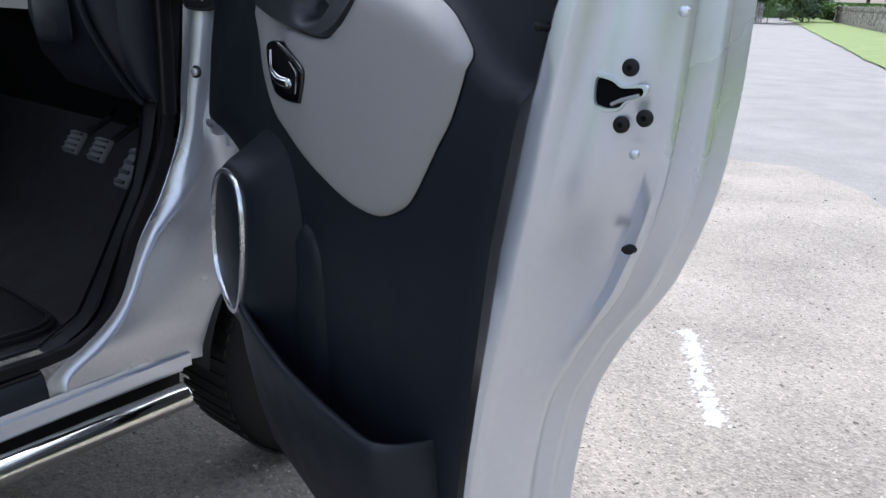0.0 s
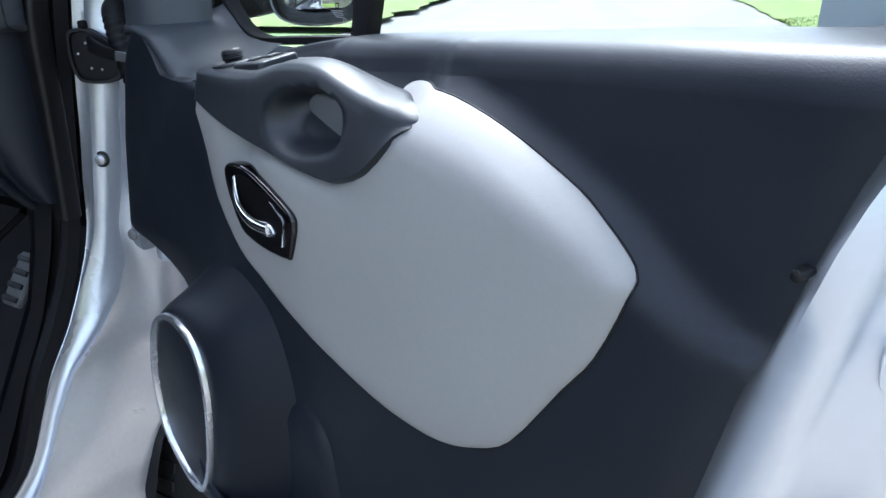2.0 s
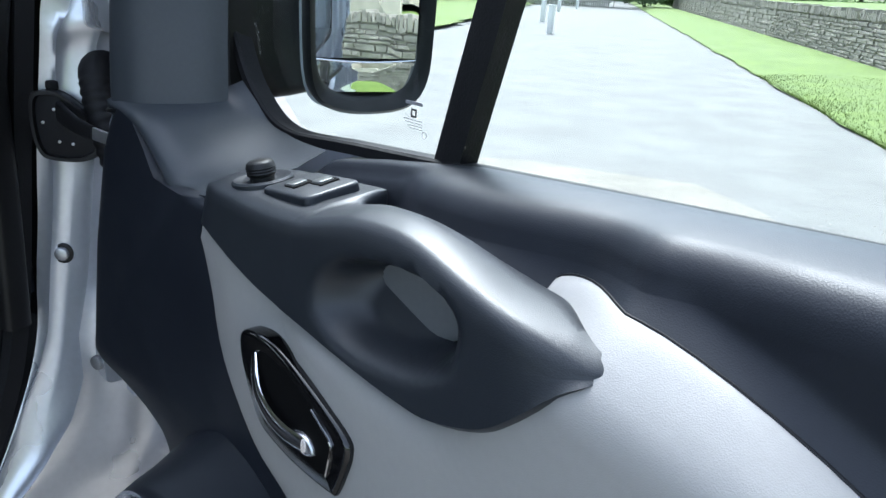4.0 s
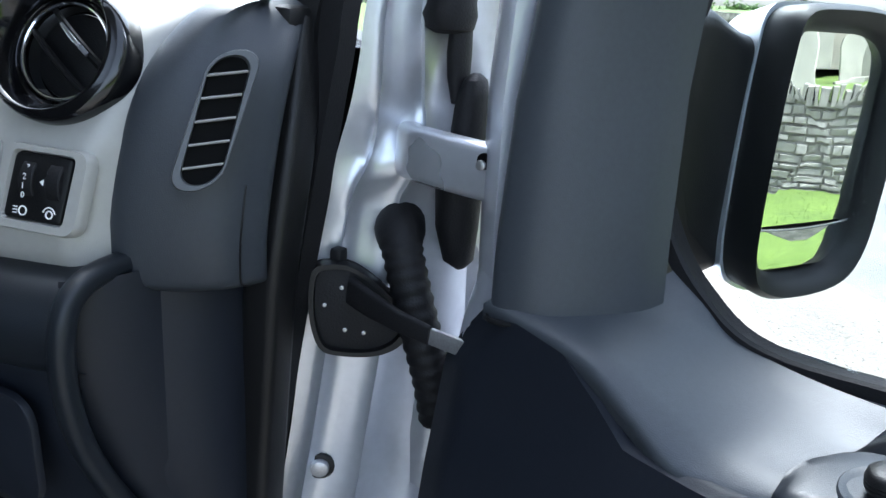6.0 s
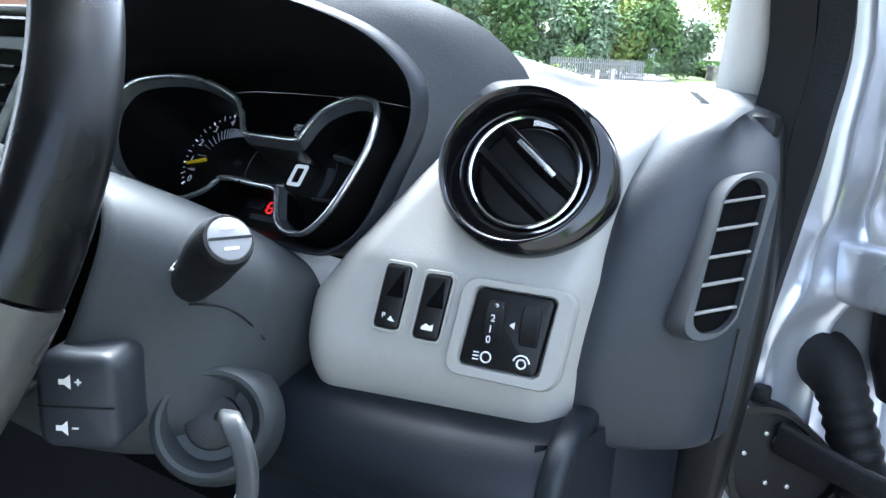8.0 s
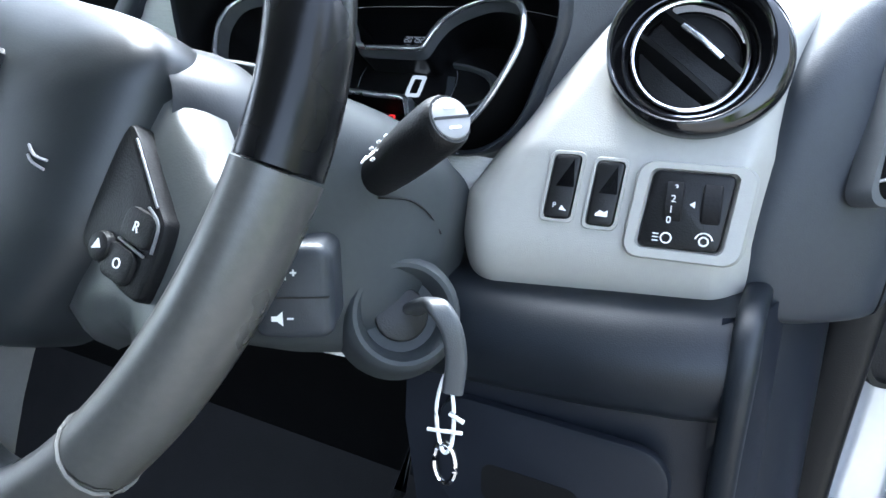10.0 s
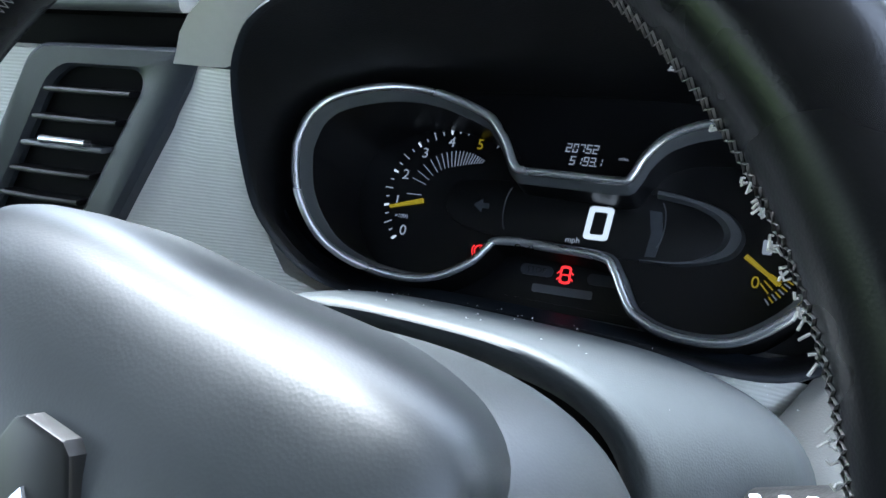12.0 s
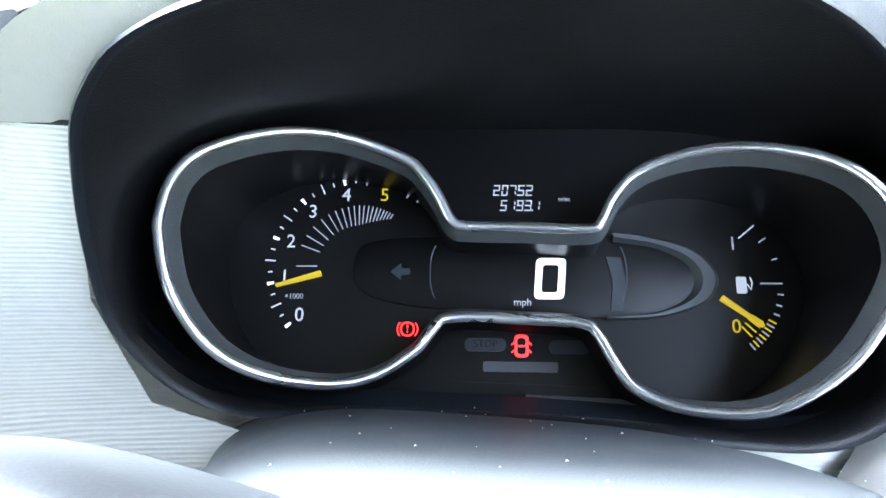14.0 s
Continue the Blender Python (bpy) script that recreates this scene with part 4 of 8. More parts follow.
for z in (1.272, 1.25, 1.23, 1.2, 1.1, 1.03, 0.95, 0.9):
    k = smooth((1.275 - z) / 0.07)
    rows.append([D(0.066, -0.03, z), D(0.069, -0.004, z), D(0.076 - 0.001 * k, 0.014 + 0.008 * k, z), D(0.09 - 0.005 * k, 0.027 + 0.017 * k, z), D(0.1 - 0.004 * k, 0.036 + 0.0185 * k, z), D(0.118, 0.047 + 0.0075 * k, z), D(0.128, 0.046, z), D(0.13, 0.02, z)])
part("shell_front_edge", loft(rows), SILVER, door, "silver painted hinge edge")

# dark trim panel: one pressed sheet with a curved face
TOP_LINE = [(0.12, 1.258), (0.205, 1.247), (0.25, 1.226), (0.29, 1.204), (0.34, 1.203), (0.46, 1.212), (0.52, 1.246), (0.6, 1.266), (0.7, 1.277), (0.96, 1.3), (1.14, 1.311)]
RIDGE = [(0.66, 1.238), (0.70, 1.2515), (0.752, 1.2575), (0.834, 1.238), (0.898, 1.2145), (0.952, 1.19), (1.002, 1.1555), (1.038, 1.135)]


def top_line(u):
    for (a, za), (b, zb) in zip(TOP_LINE, TOP_LINE[1:]):
        if u <= b:
            return za + (zb - za) * max(0.0, (u - a) / (b - a))
    return TOP_LINE[-1][1]


def ridge_side(u, z):
    """How far a place lies inside the ridge line (minus: outside), and the width of the slope there."""
    best, side, wide = 9.0, -1, 0.06
    for k, ((a, za), (b, zb)) in enumerate(zip(RIDGE, RIDGE[1:])):
        d = Vector((b - a, zb - za))
        t = min(1.0, max(0.0, Vector((u - a, z - za)).dot(d) / d.length_squared))
        q = Vector((u - a, z - za)) - d * t
        if q.length < best:
            best, side, wide = q.length, -(d.x * q.y - d.y * q.x), 0.062 - 0.005 * (k + t)
    return (best if side > 0 else -best), wide


def panel_w(u, z):
    w = 0.046 - 0.025 * max(0.0, u - 0.6)
    w += 0.018 * math.exp(-((z - 1.02) / 0.26) ** 2) * math.exp(-((u - 0.6) / 0.33) ** 2)
    if u < 0.36:
        w += lerp_table([(1.26, 0.012), (1.2, 0.016), (1.1, 0.03), (0.97, 0.042), (0.93, 0.03), (0.88, 0.01), (0.8, 0.0)], z) * smooth((0.36 - u) / (0.05 + 0.9 * max(0.0, 1.2 - z)))
    if u > 0.62 and z > 1.08:
        inside, wide = ridge_side(u, z)
        t = min(1.0, max(0.0, (inside + 0.004) / wide))
        t = 0.75 * t + 0.25 * smooth(t)
        low = min(w, -0.008 + 0.085 * max(0.0, u - 0.68))
        w -= (w - low) * (1 - t) * smooth((z - 1.085) / 0.05) * smooth((u - 0.62) / 0.1)
    chan = smooth((u - 0.325) / 0.04) * (1 - smooth((u - 0.70) / 0.06))
    near = smooth((z - 1.197) / 0.01)
    near += (smooth((z - top_line(u) + 0.1) / 0.1) - near) * smooth((u - 0.4) / 0.1)
    w -= chan * max(0.0, w + 0.03 - 0.016 * smooth((u - 0.5) / 0.06)) * near
    # hollow behind the armrest's hand hold
    w -= 0.05 * smooth((1 - math.hypot((u - 0.605) / 0.088, (z - 1.184) / 0.033)) / 0.15)
    top = smooth((z - top_line(u) + 0.03) / 0.03)
    return w - 0.018 * smooth((u - 0.6) / 0.2) * top


def trim_left(z):
    return lerp_table([(1.26, 0.122), (1.23, 0.1), (1.2, 0.082), (0.958, 0.078), (0.946, 0.125), (0.93, 0.155), (0.9, 0.185), (0.7, 0.22), (0.6, 0.3), (0.5, 0.335), (0.42, 0.375), (0.36, 0.45)], z)


def crease(u):
    """Height of the inner edge of the window sill."""
    return lerp_table([(-0.30, 1.219), (-0.36, 1.231), (-0.41, 1.2405), (-0.45, 1.248), (-0.51, 1.258), (-0.56, 1.265), (-0.7, 1.277), (-0.96, 1.298), (-1.14, 1.309)], -u)


rows = []
NZ, NU = 84, 110
for k in range(NZ + 1):
    t = (k / NZ) ** 1.5
    row = []
    for i in range(NU + 1):
        s = i / NU
        ut = 0.122 + 1.02 * s
        ztop = top_line(ut) + (crease(ut) - 0.03 - top_line(ut)) * smooth((ut - 0.34) / 0.06)
        z = ztop + (0.352 - ztop) * t
        u0, u1 = trim_left(z), lerp_table(TRIM_EDGE, z) - 0.004
        u = u0 + (u1 - u0) * s
        w = panel_w(u, z)
        if s > 0.96:
            w -= 0.004 * ((s - 0.96) / 0.04) ** 2
        if s < 0.03:
            w -= 0.012 * (1 - s / 0.03)
        row.append(D(u, w, z))
    rows.append(row)
# the sheet rolls over into the window sill; below the corner trim it only tucks in
sill = []
for back, rise, tuck, tuck_z in ((-0.076, -0.02, -0.062, 0.001), (-0.0755, 0.0005, -0.062, 0.001), (-0.066, 0.0035, -0.05, 0.003), (-0.05, 0.0035, -0.04, 0.004), (0.022, 0.0005, 0.012, 0.004), (0.013, -0.003, 0.01, 0.004), (0.006, -0.009, 0.006, 0.003), (0.0015, -0.018, 0.003, 0.001)):
    row = []
    for q in rows[0]:
        g = smooth((q.x - 0.34) / 0.05)
        a = D(q.x, back if back < 0 else max(-0.044 - 0.1 * (0.022 - back), -q.y - back), crease(q.x) + rise)
        b = D(q.x, tuck if tuck < 0 else -q.y - tuck, q.z + tuck_z)
        row.append(b.lerp(a, g))
    sill.append(row)
part("trim_panel", loft(sill + rows), TRIM, door, "dark blue-grey grained plastic trim", angle=60)

# pale insert: a cushion-like plate with rounded edges
INS = [(0.34, 1.186), (0.44, 1.168), (0.55, 1.15), (0.645, 1.146), (0.685, 1.165), (0.703, 1.19), (0.7, 1.22), (0.688, 1.235), (0.695, 1.241), (0.712, 1.243), (0.74, 1.2425), (0.775, 1.2395), (0.838, 1.2245), (0.905, 1.1995), (0.938, 1.183), (0.965, 1.164), (0.979, 1.15), (0.9785, 1.134), (0.956, 1.08), (0.93, 1.043), (0.88, 0.971), (0.843, 0.945), (0.80, 0.929), (0.753, 0.9265), (0.70, 0.932), (0.62, 0.951), (0.54, 0.974), (0.48, 0.996), (0.428, 1.015), (0.374, 1.066), (0.352, 1.12)]
pts = [(q.x, q.y) for q in spline([(a, b, 0) for a, b in INS], True, 3)]
cx, cz = 0.705, 1.06
rows = []
for inset, lift in ((0.0, -0.02), (0.0, 0.0005), (0.005, 0.0025), (0.015, 0.0045), (0.04, 0.0065), (0.08, 0.008), (0.13, 0.009), (0.2, 0.01), (0.28, 0.01), (0.36, 0.01), (0.46, 0.01), (0.6, 0.01), (0.8, 0.01), (0.97, 0.01)):
    row = []
    for x, z in pts:
        u, zz = x + (cx - x) * inset, z + (cz - z) * inset
        row.append(D(u, panel_w(u, zz) + lift, zz))
    rows.append(row)
part("insert_panel", loft(rows, close_u=True, caps=True), INSERT, door, "light grey textured door insert", angle=75)
part("insert_gap", tube([D(x, panel_w(x, z) + 0.001, z) for x, z in pts], 0.0009, 6, True), BLACK, door)

# armrest: shelf with switches, then a grip bar that ends in a point; its face is scooped for the hand
ARM = [  # u, inner edge, outer edge, lower edge, each as w, z
    (0.336, 0.03, 1.222, 0.049, 1.215, 0.056, 1.186), (0.343, 0.01, 1.2265, 0.053, 1.2195, 0.06, 1.183), (0.36, -0.015, 1.2295, 0.056, 1.2215, 0.062, 1.18), (0.385, -0.024, 1.2315, 0.058, 1.2225, 0.065, 1.176), (0.42, -0.026, 1.2345, 0.06, 1.224, 0.068, 1.17),
    (0.46, -0.026, 1.239, 0.061, 1.2265, 0.07, 1.164), (0.491, -0.025, 1.2425, 0.061, 1.23, 0.07, 1.16), (0.4975, -0.021, 1.2425, 0.061, 1.231, 0.07, 1.159), (0.507, 0.006, 1.238, 0.061, 1.2325, 0.07, 1.158),
    (0.53, 0.014, 1.244, 0.06, 1.239, 0.07, 1.156), (0.56, 0.019, 1.2515, 0.058, 1.247, 0.07, 1.153), (0.60, 0.020, 1.254, 0.056, 1.2505, 0.07, 1.15), (0.63, 0.018, 1.251, 0.056, 1.248, 0.07, 1.149),
    (0.66, 0.015, 1.2445, 0.057, 1.241, 0.0705, 1.1505), (0.69, 0.012, 1.2385, 0.058, 1.2345, 0.0695, 1.159), (0.712, 0.013, 1.236, 0.058, 1.231, 0.068, 1.17), (0.734, 0.026, 1.2325, 0.055, 1.2265, 0.064, 1.19), (0.748, 0.034, 1.229, 0.0525, 1.2235, 0.06, 1.2055), (0.757, 0.037, 1.2265, 0.0495, 1.2215, 0.055, 1.213), (0.763, 0.04, 1.2235, 0.045, 1.2205, 0.047, 1.217)]
rail = [spline([(u, a, b) for u, a, b in ((r[0], r[1 + 2 * j], r[2 + 2 * j]) for r in ARM)], per=4) for j in range(3)]
rows = []
for ri, ro, rb in zip(*rail):
    u = ri.x
    I, O_, B_ = Vector((ri.y, ri.z)), Vector((ro.y, ro.z)), Vector((rb.y, rb.z))
    body = min(1.0, (0.765 - u) / 0.025) * min(1.0, (u - 0.332) / 0.02)
    e = 0.006 * body
    prof = [I + Vector((0.002, -0.05 * body - 0.004)), I + Vector((0.0, -0.006 * body)), I + Vector((0.0015, -0.0015)), I.lerp(O_, 0.12) + Vector((0, 0.0012)), I.lerp(O_, 0.35) + Vector((0, 0.0022 * body)), I.lerp(O_, 0.62) + Vector((0, 0.0028 * body)), I.lerp(O_, 0.85) + Vector((0, 0.0014 * body)),
            O_ + Vector((-0.2 * e, 0.1 * e)), O_ + Vector((0.5 * e, -0.9 * e)), O_ + Vector((0.75 * e, -2.0 * e))]
    a, b = prof[-1], B_ + Vector((0.003, 0.004)) * body
    for j in range(1, 22):
        q = a.lerp(b, j / 22)
        # an oblong hand hold, leaning with the bar, deepest below it
        du, dz = u - 0.605, q.y - 1.197
        lean = dz - 0.12 * du
        r = (abs(du / 0.074) ** 2.3 + abs(lean / 0.036) ** 2.3) ** (1 / 2.3)
        depth = 0.05 * smooth((1 - r) / 0.42) * (0.62 + 0.38 * smooth((lean + 0.5 * du + 0.03) / 0.05))
        prof.append(q + Vector((-depth, 0)))
    prof += [b, B_ + Vector((-0.004, -0.001)), B_ + Vector((-0.03, 0))]
    rows.append([D(u, q.x, q.y) for q in prof])
part("armrest", loft(rows, caps=False), ARMREST, door, "slate grey moulded armrest with hand hold", angle=50)
part("grip_pad", prism([(q.x, q.y) for q in spline([(0.572, 1.219, 0), (0.556, 1.203, 0), (0.556, 1.188, 0), (0.585, 1.177, 0), (0.635, 1.181, 0), (0.655, 1.196, 0), (0.648, 1.208, 0), (0.612, 1.218, 0)], True, 5)], 0.012, 0.031, 0.005, DAX, 3), PAD, door, "paler rubber pad in the hand hold")
part("grip_groove", tube(spline([D(0.765, 0.045, 1.2185), D(0.759, 0.053, 1.2115), D(0.749, 0.06, 1.2035)], per=4), 0.0006, 5), BLACK, door)

# mirror adjuster and window switches on the shelf
KN = frame_axes(D(0.386, 0.024, 1.2275), (0.97, 0.02, 0.14), (-0.13, -0.12, 1.0))
part("adjuster_base", loft([[KN[3] + KN[0] * (r * math.cos(a)) + KN[1] * (r * math.sin(a)) + KN[2] * h for a in [2 * math.pi * k / 40 for k in range(40)]] for r, h in ((0.0265, -0.003), (0.0262, 0.0025), (0.0245, 0.0042), (0.021, 0.0035), (0.0155, 0.001), (0.01, 0.001))], close_u=True, caps=True), ARMREST, door)
knob = part("adjuster_knob", loft([[KN[3] + KN[0] * (r * math.cos(a)) + KN[1] * (r * math.sin(a)) + KN[2] * h for a in [2 * math.pi * k / 40 for k in range(40)]] for r, h in
            ((0.0105, 0.0), (0.0105, 0.005), (0.0122, 0.0065), (0.0128, 0.008), (0.0122, 0.0092), (0.0128, 0.0104), (0.0122, 0.0116), (0.0128, 0.0128), (0.0122, 0.014), (0.0116, 0.0165), (0.0095, 0.0182), (0.004, 0.0188))], close_u=True, caps=True), BLACK, door, "ribbed black mirror adjuster knob")
SW = frame_axes(D(0.451, 0.0175, 1.2345), (0.985, 0.02, 0.13), (-0.13, -0.17, 1.0))
plate_o = [(x + 0.1 * y, y - 0.03 * x) for x, y in rounded(0.07, 0.05, 0.008, 5, 0.0, 0.0)]
plate = part("switch_plate", prism(plate_o, -0.004, 0.006, 0.003, SW, 3), ARMREST, door, "raised plate for the window switches")
for k, (sx, sy) in enumerate(((-0.011, -0.004), (0.007, 0.009))):
    # wells and slits are near-black slabs, their shade put into the colour
    part("switch_well", prism(rounded(0.016, 0.019, 0.004, 3, sx, sy), 0.005, 0.0069, 0, SW), SHADE_BLACK, plate)
    # the dark switches' bright glint is put into a paler grey
    part("window_switch", prism(rounded(0.0125, 0.016, 0.004, 3, sx, sy - 0.001), 0.006, 0.0085, 0.0015, SW), SPOKE, plate, "window switch, paler grey for its bright glint")
    part("switch_slit", prism(rounded(0.0035, 0.019, 0.0012, 2, sx + 0.0085, sy - 0.001), 0.006, 0.0071, 0, SW), SHADE_BLACK, plate)

# chrome inner handle in a black surround
HB = [(0.447, 1.1275), (0.476, 1.1335), (0.506, 1.1305), (0.553, 1.116), (0.5885, 1.101), (0.5925, 1.088), (0.588, 1.072), (0.58, 1.052), (0.572, 1.0475), (0.531, 1.045), (0.497, 1.0475), (0.47, 1.056), (0.449, 1.087), (0.441, 1.112)]
hb = [(q.x, q.y) for q in spline([(a, b, 0) for a, b in HB], True, 4)]
handle = part("door_handle", prism(hb, 0.055, 0.0785, 0.004, DAX, 3), GLOSS, door, "chrome pull handle in a gloss black surround")
hi = [(q.x, q.y) for q in spline([(0.475, 1.121, 0), (0.513, 1.121, 0), (0.552, 1.107, 0), (0.573, 1.092, 0), (0.568, 1.062, 0), (0.529, 1.061, 0), (0.491, 1.07, 0), (0.474, 1.093, 0)], True, 4)]
# shade inside the handle's well, laid on as a near-black plate
part("handle_well", prism(hi, 0.074, 0.079, 0, DAX), SHADE_BLACK, handle)
lever = spline([D(0.471, 0.0805, 1.119), D(0.476, 0.083, 1.102), D(0.487, 0.0855, 1.0885), D(0.508, 0.0865, 1.0795), D(0.528, 0.0855, 1.0765), D(0.546, 0.083, 1.0765)], per=5)
part("lever", sweep(lever, circle(0.0062, 10, 0.0028), up=(0, -1, 0), scales=[0.35 + 0.85 * math.sin(math.pi * (0.06 + 0.64 * i / (len(lever) - 1))) for i in range(len(lever))]), CHROME, handle, "chrome lever")
part("lever_pad", prism([(q.x, q.y) for q in spline([(0.522, 1.0745, 0), (0.535, 1.082, 0), (0.549, 1.0815, 0), (0.556, 1.073, 0), (0.545, 1.0665, 0), (0.53, 1.068, 0)], True, 4)], 0.078, 0.0825, 0.002, DAX), SATIN, handle)
rim_h = [D(0.55, 0.0795, 1.1065), D(0.573, 0.0795, 1.0945), D(0.5755, 0.0795, 1.091), D(0.5735, 0.0795, 1.078), D(0.57, 0.0795, 1.0625)]
part("chrome_edge", tube(rim_h, 0.0011, 6), CHROME, handle)

# loudspeaker pod with a pale ring and dark mesh
SP = [(0.296, 0.898), (0.245, 0.865), (0.215, 0.81), (0.2, 0.74), (0.215, 0.672), (0.265, 0.635), (0.31, 0.622), (0.352, 0.635), (0.385, 0.69), (0.405, 0.76), (0.412, 0.83), (0.395, 0.882), (0.35, 0.902)]
sp = [(q.x, q.y) for q in spline([(a, b, 0) for a, b in SP], True, 4)]
pod = [[D(0.305 + (x - 0.305) * s + dx, w, 0.765 + (z - 0.765) * s) for x, z in sp] for s, w, dx in ((1.75, 0.03, 0.07), (1.5, 0.062, 0.05), (1.3, 0.09, 0.035), (1.16, 0.11, 0.02), (1.06, 0.118, 0.008), (1.0, 0.12, 0.0), (0.96, 0.118, 0.0), (0.9, 0.114, 0.0))]
speaker = part("speaker_pod", loft(pod, close_u=True), TRIM, door, "moulded dark pod round the loudspeaker")
part("speaker_ring", band(sp, [(0.305 + (x - 0.305) * 0.88, 0.765 + (z - 0.765) * 0.92) for x, z in sp], 0.114, 0.126, DAX, 0.003), SATIN, speaker, "pale silver oval ring")
part("speaker_grille", prism([(0.305 + (x - 0.305) * 0.9, 0.765 + (z - 0.765) * 0.94) for x, z in sp], 0.1, 0.119, 0.002, DAX), TRIM, speaker, "fine dark mesh")

rows = []
for k in range(25):
    u = 0.37 + 0.235 * k / 24
    ztop = lerp_table([(-0.37, 0.7), (-0.43, 0.735), (-0.455, 0.785), (-0.50, 0.832), (-0.545, 0.856), (-0.575, 0.85), (-0.598, 0.82), (-0.605, 0.76)], -u)
    side = smooth((0.605 - u) / 0.02)
    col = []
    for t in (0.0, 0.01, 0.03, 0.08, 0.2, 0.4, 0.7, 1.0):
        z = ztop + (0.5 - ztop) * t
        col.append(D(u, panel_w(u, z) + (0.012 + 0.045 * smooth((0.5 - u) / 0.12)) * side * smooth(t / 0.06) - 0.002, z))
    rows.append(col)
part("pocket_flap", loft(rows), TRIM, door, "raised dark moulding beside the loudspeaker")

# door pocket: a rounded bin, open at the top, with a flat step at its rear end
rim_p = spline([D(0.335, 0.118, 0.685), D(0.365, 0.124, 0.662), D(0.43, 0.126, 0.646), D(0.53, 0.127, 0.636), D(0.63, 0.126, 0.632), D(0.76, 0.124, 0.64), D(0.86, 0.122, 0.651), D(0.897, 0.117, 0.656), D(0.915, 0.1, 0.656), D(0.925, 0.07, 0.655), D(0.93, 0.036, 0.655)], per=5)
rows = []
for i, q in enumerate(rim_p):
    t = i / (len(rim_p) - 1)
    w_ = -q.y
    inner = Vector((-0.6, 0.8, 0)) if q.x > 0.9 else Vector((0, 1, 0))
    base = D(0.375 + 0.585 * min(1.0, t * 1.05), min(0.072, w_), 0.362)
    belly = q.lerp(base, 0.45) + Vector((0.012 if q.x > 0.9 else 0, -0.012 if w_ > 0.09 else 0.0, 0))
    rows.append([q + inner * 0.022 + Vector((0, 0, -0.16)), q + inner * 0.016 + Vector((0, 0, -0.03)), q + inner * 0.014 + Vector((0, 0, -0.004)), q + inner * 0.011 + Vector((0, 0, 0.0015)), q + inner * 0.004 + Vector((0, 0, 0.003)), q + Vector((0, 0, 0.0)), q - inner * 0.002 + Vector((0, 0, -0.008)),
                 q.lerp(belly, 0.4) - inner * 0.004, belly, belly.lerp(base, 0.5) - inner * 0.004, base, D(base.x, 0.0, base.z - 0.004)])
part("door_pocket", loft(rows), TRIM, door, "dark open door pocket", angle=60)

# trim fixings
for u, z in ((1.083, 1.183),):
    part("trim_screw", disc(0.0042, 0.02, 0.036, 0.002, 14, (Vector((1, 0, 0)), Vector((0, 0, 1)), Vector((0, -1, 0)), D(u, 0.0, z))), BLACK, door)

# latch, its bolts and the labels on the silver edge
FACE = frame_axes(D(1.139, -0.0135, 1.125), (0.95, 0.31, 0), (0.31, -0.95, 0))
latch_o = [(-0.017, 0.013), (-0.008, 0.0145), (0.003, 0.012), (0.012, 0.007), (0.024, 0.0075), (0.036, 0.0085), (0.0375, 0.002), (0.028, -0.003), (0.019, -0.006), (0.012, -0.013), (0.0, -0.0155), (-0.009, -0.0145), (-0.017, -0.01)]
lo = [(0.001 + q.x * 0.86, 0.002 + q.y * 0.86) for q in spline([(a, b, 0) for a, b in latch_o], True, 3)]
lo2 = [(0.01 + (x - 0.01) * 1.2, y * 1.36) for x, y in lo]
latch = part("latch", band(lo2, lo, 0.0, 0.0045, FACE, 0.002), SILVER, door, "door latch in a dished silver recess")
# the mouth's shade is a flat near-black plate
part("latch_mouth", prism(lo, 0.0, 0.0012, 0, FACE), SHADE_BLACK, latch)
part("latch_claw", tube([FACE[3] + FACE[0] * a + FACE[1] * b + FACE[2] * h for a, b, h in ((0.002, -0.008, 0.0005), (0.012, -0.003, 0.001), (0.03, 0.003, 0.0008))], 0.0022, 8), IRON, latch)
for a, b in ((0.018, 0.0265), (0.0145, -0.025), (0.037, -0.0165)):
    ax = (FACE[0], FACE[1], FACE[2], FACE[3] + FACE[0] * a + FACE[1] * b)
    bolt = part("latch_bolt", disc(0.008, 0.0, 0.004, 0.0015, 20, ax), BLACK, door, "black socket-headed bolt")
    # near-black disc paints the shade of the socket
    part("socket", disc(0.0026, 0.0038, 0.0043, 0, 8, ax), SHADE_BLACK, bolt)
for a, b, dh in ((0.031, -0.05, 0.002), (0.062, 0.076, 0.002)):
    ax = (FACE[0], FACE[1], FACE[2], FACE[3] + FACE[0] * a + FACE[1] * b)
    part("silver_screw", disc(0.0048, 0.0, 0.005, 0.002, 16, ax), SILVER, door)
ax = (FACE[0], FACE[1], FACE[2], D(1.151, -0.047, 0.974))
part("drain_plug", disc(0.0066, -0.004, 0.006, 0.002, 18, ax, 0.0045), RUBBER, door, "black rubber plug")
slant = lambda o: [(x + 0.1 * (y - 0.13), y) for x, y in o]
label_b = part("tyre_label", prism(slant(rounded(0.031, 0.05, 0.002, 3, 0.0465, 0.1325)), -0.001, 0.0012, 0, FACE), BLACK, door, "black tyre pressure label with white panel")
part("label_panel", prism(slant(rounded(0.0175, 0.02, 0.001, 3, 0.0495, 0.1255)), 0.001, 0.0016, 0, FACE), WHITE, label_b)
part("label_rule", prism(slant(rounded(0.0175, 0.0008, 0.0002, 1, 0.0495, 0.1255)), 0.0014, 0.002, 0, FACE), BLACK, label_b)
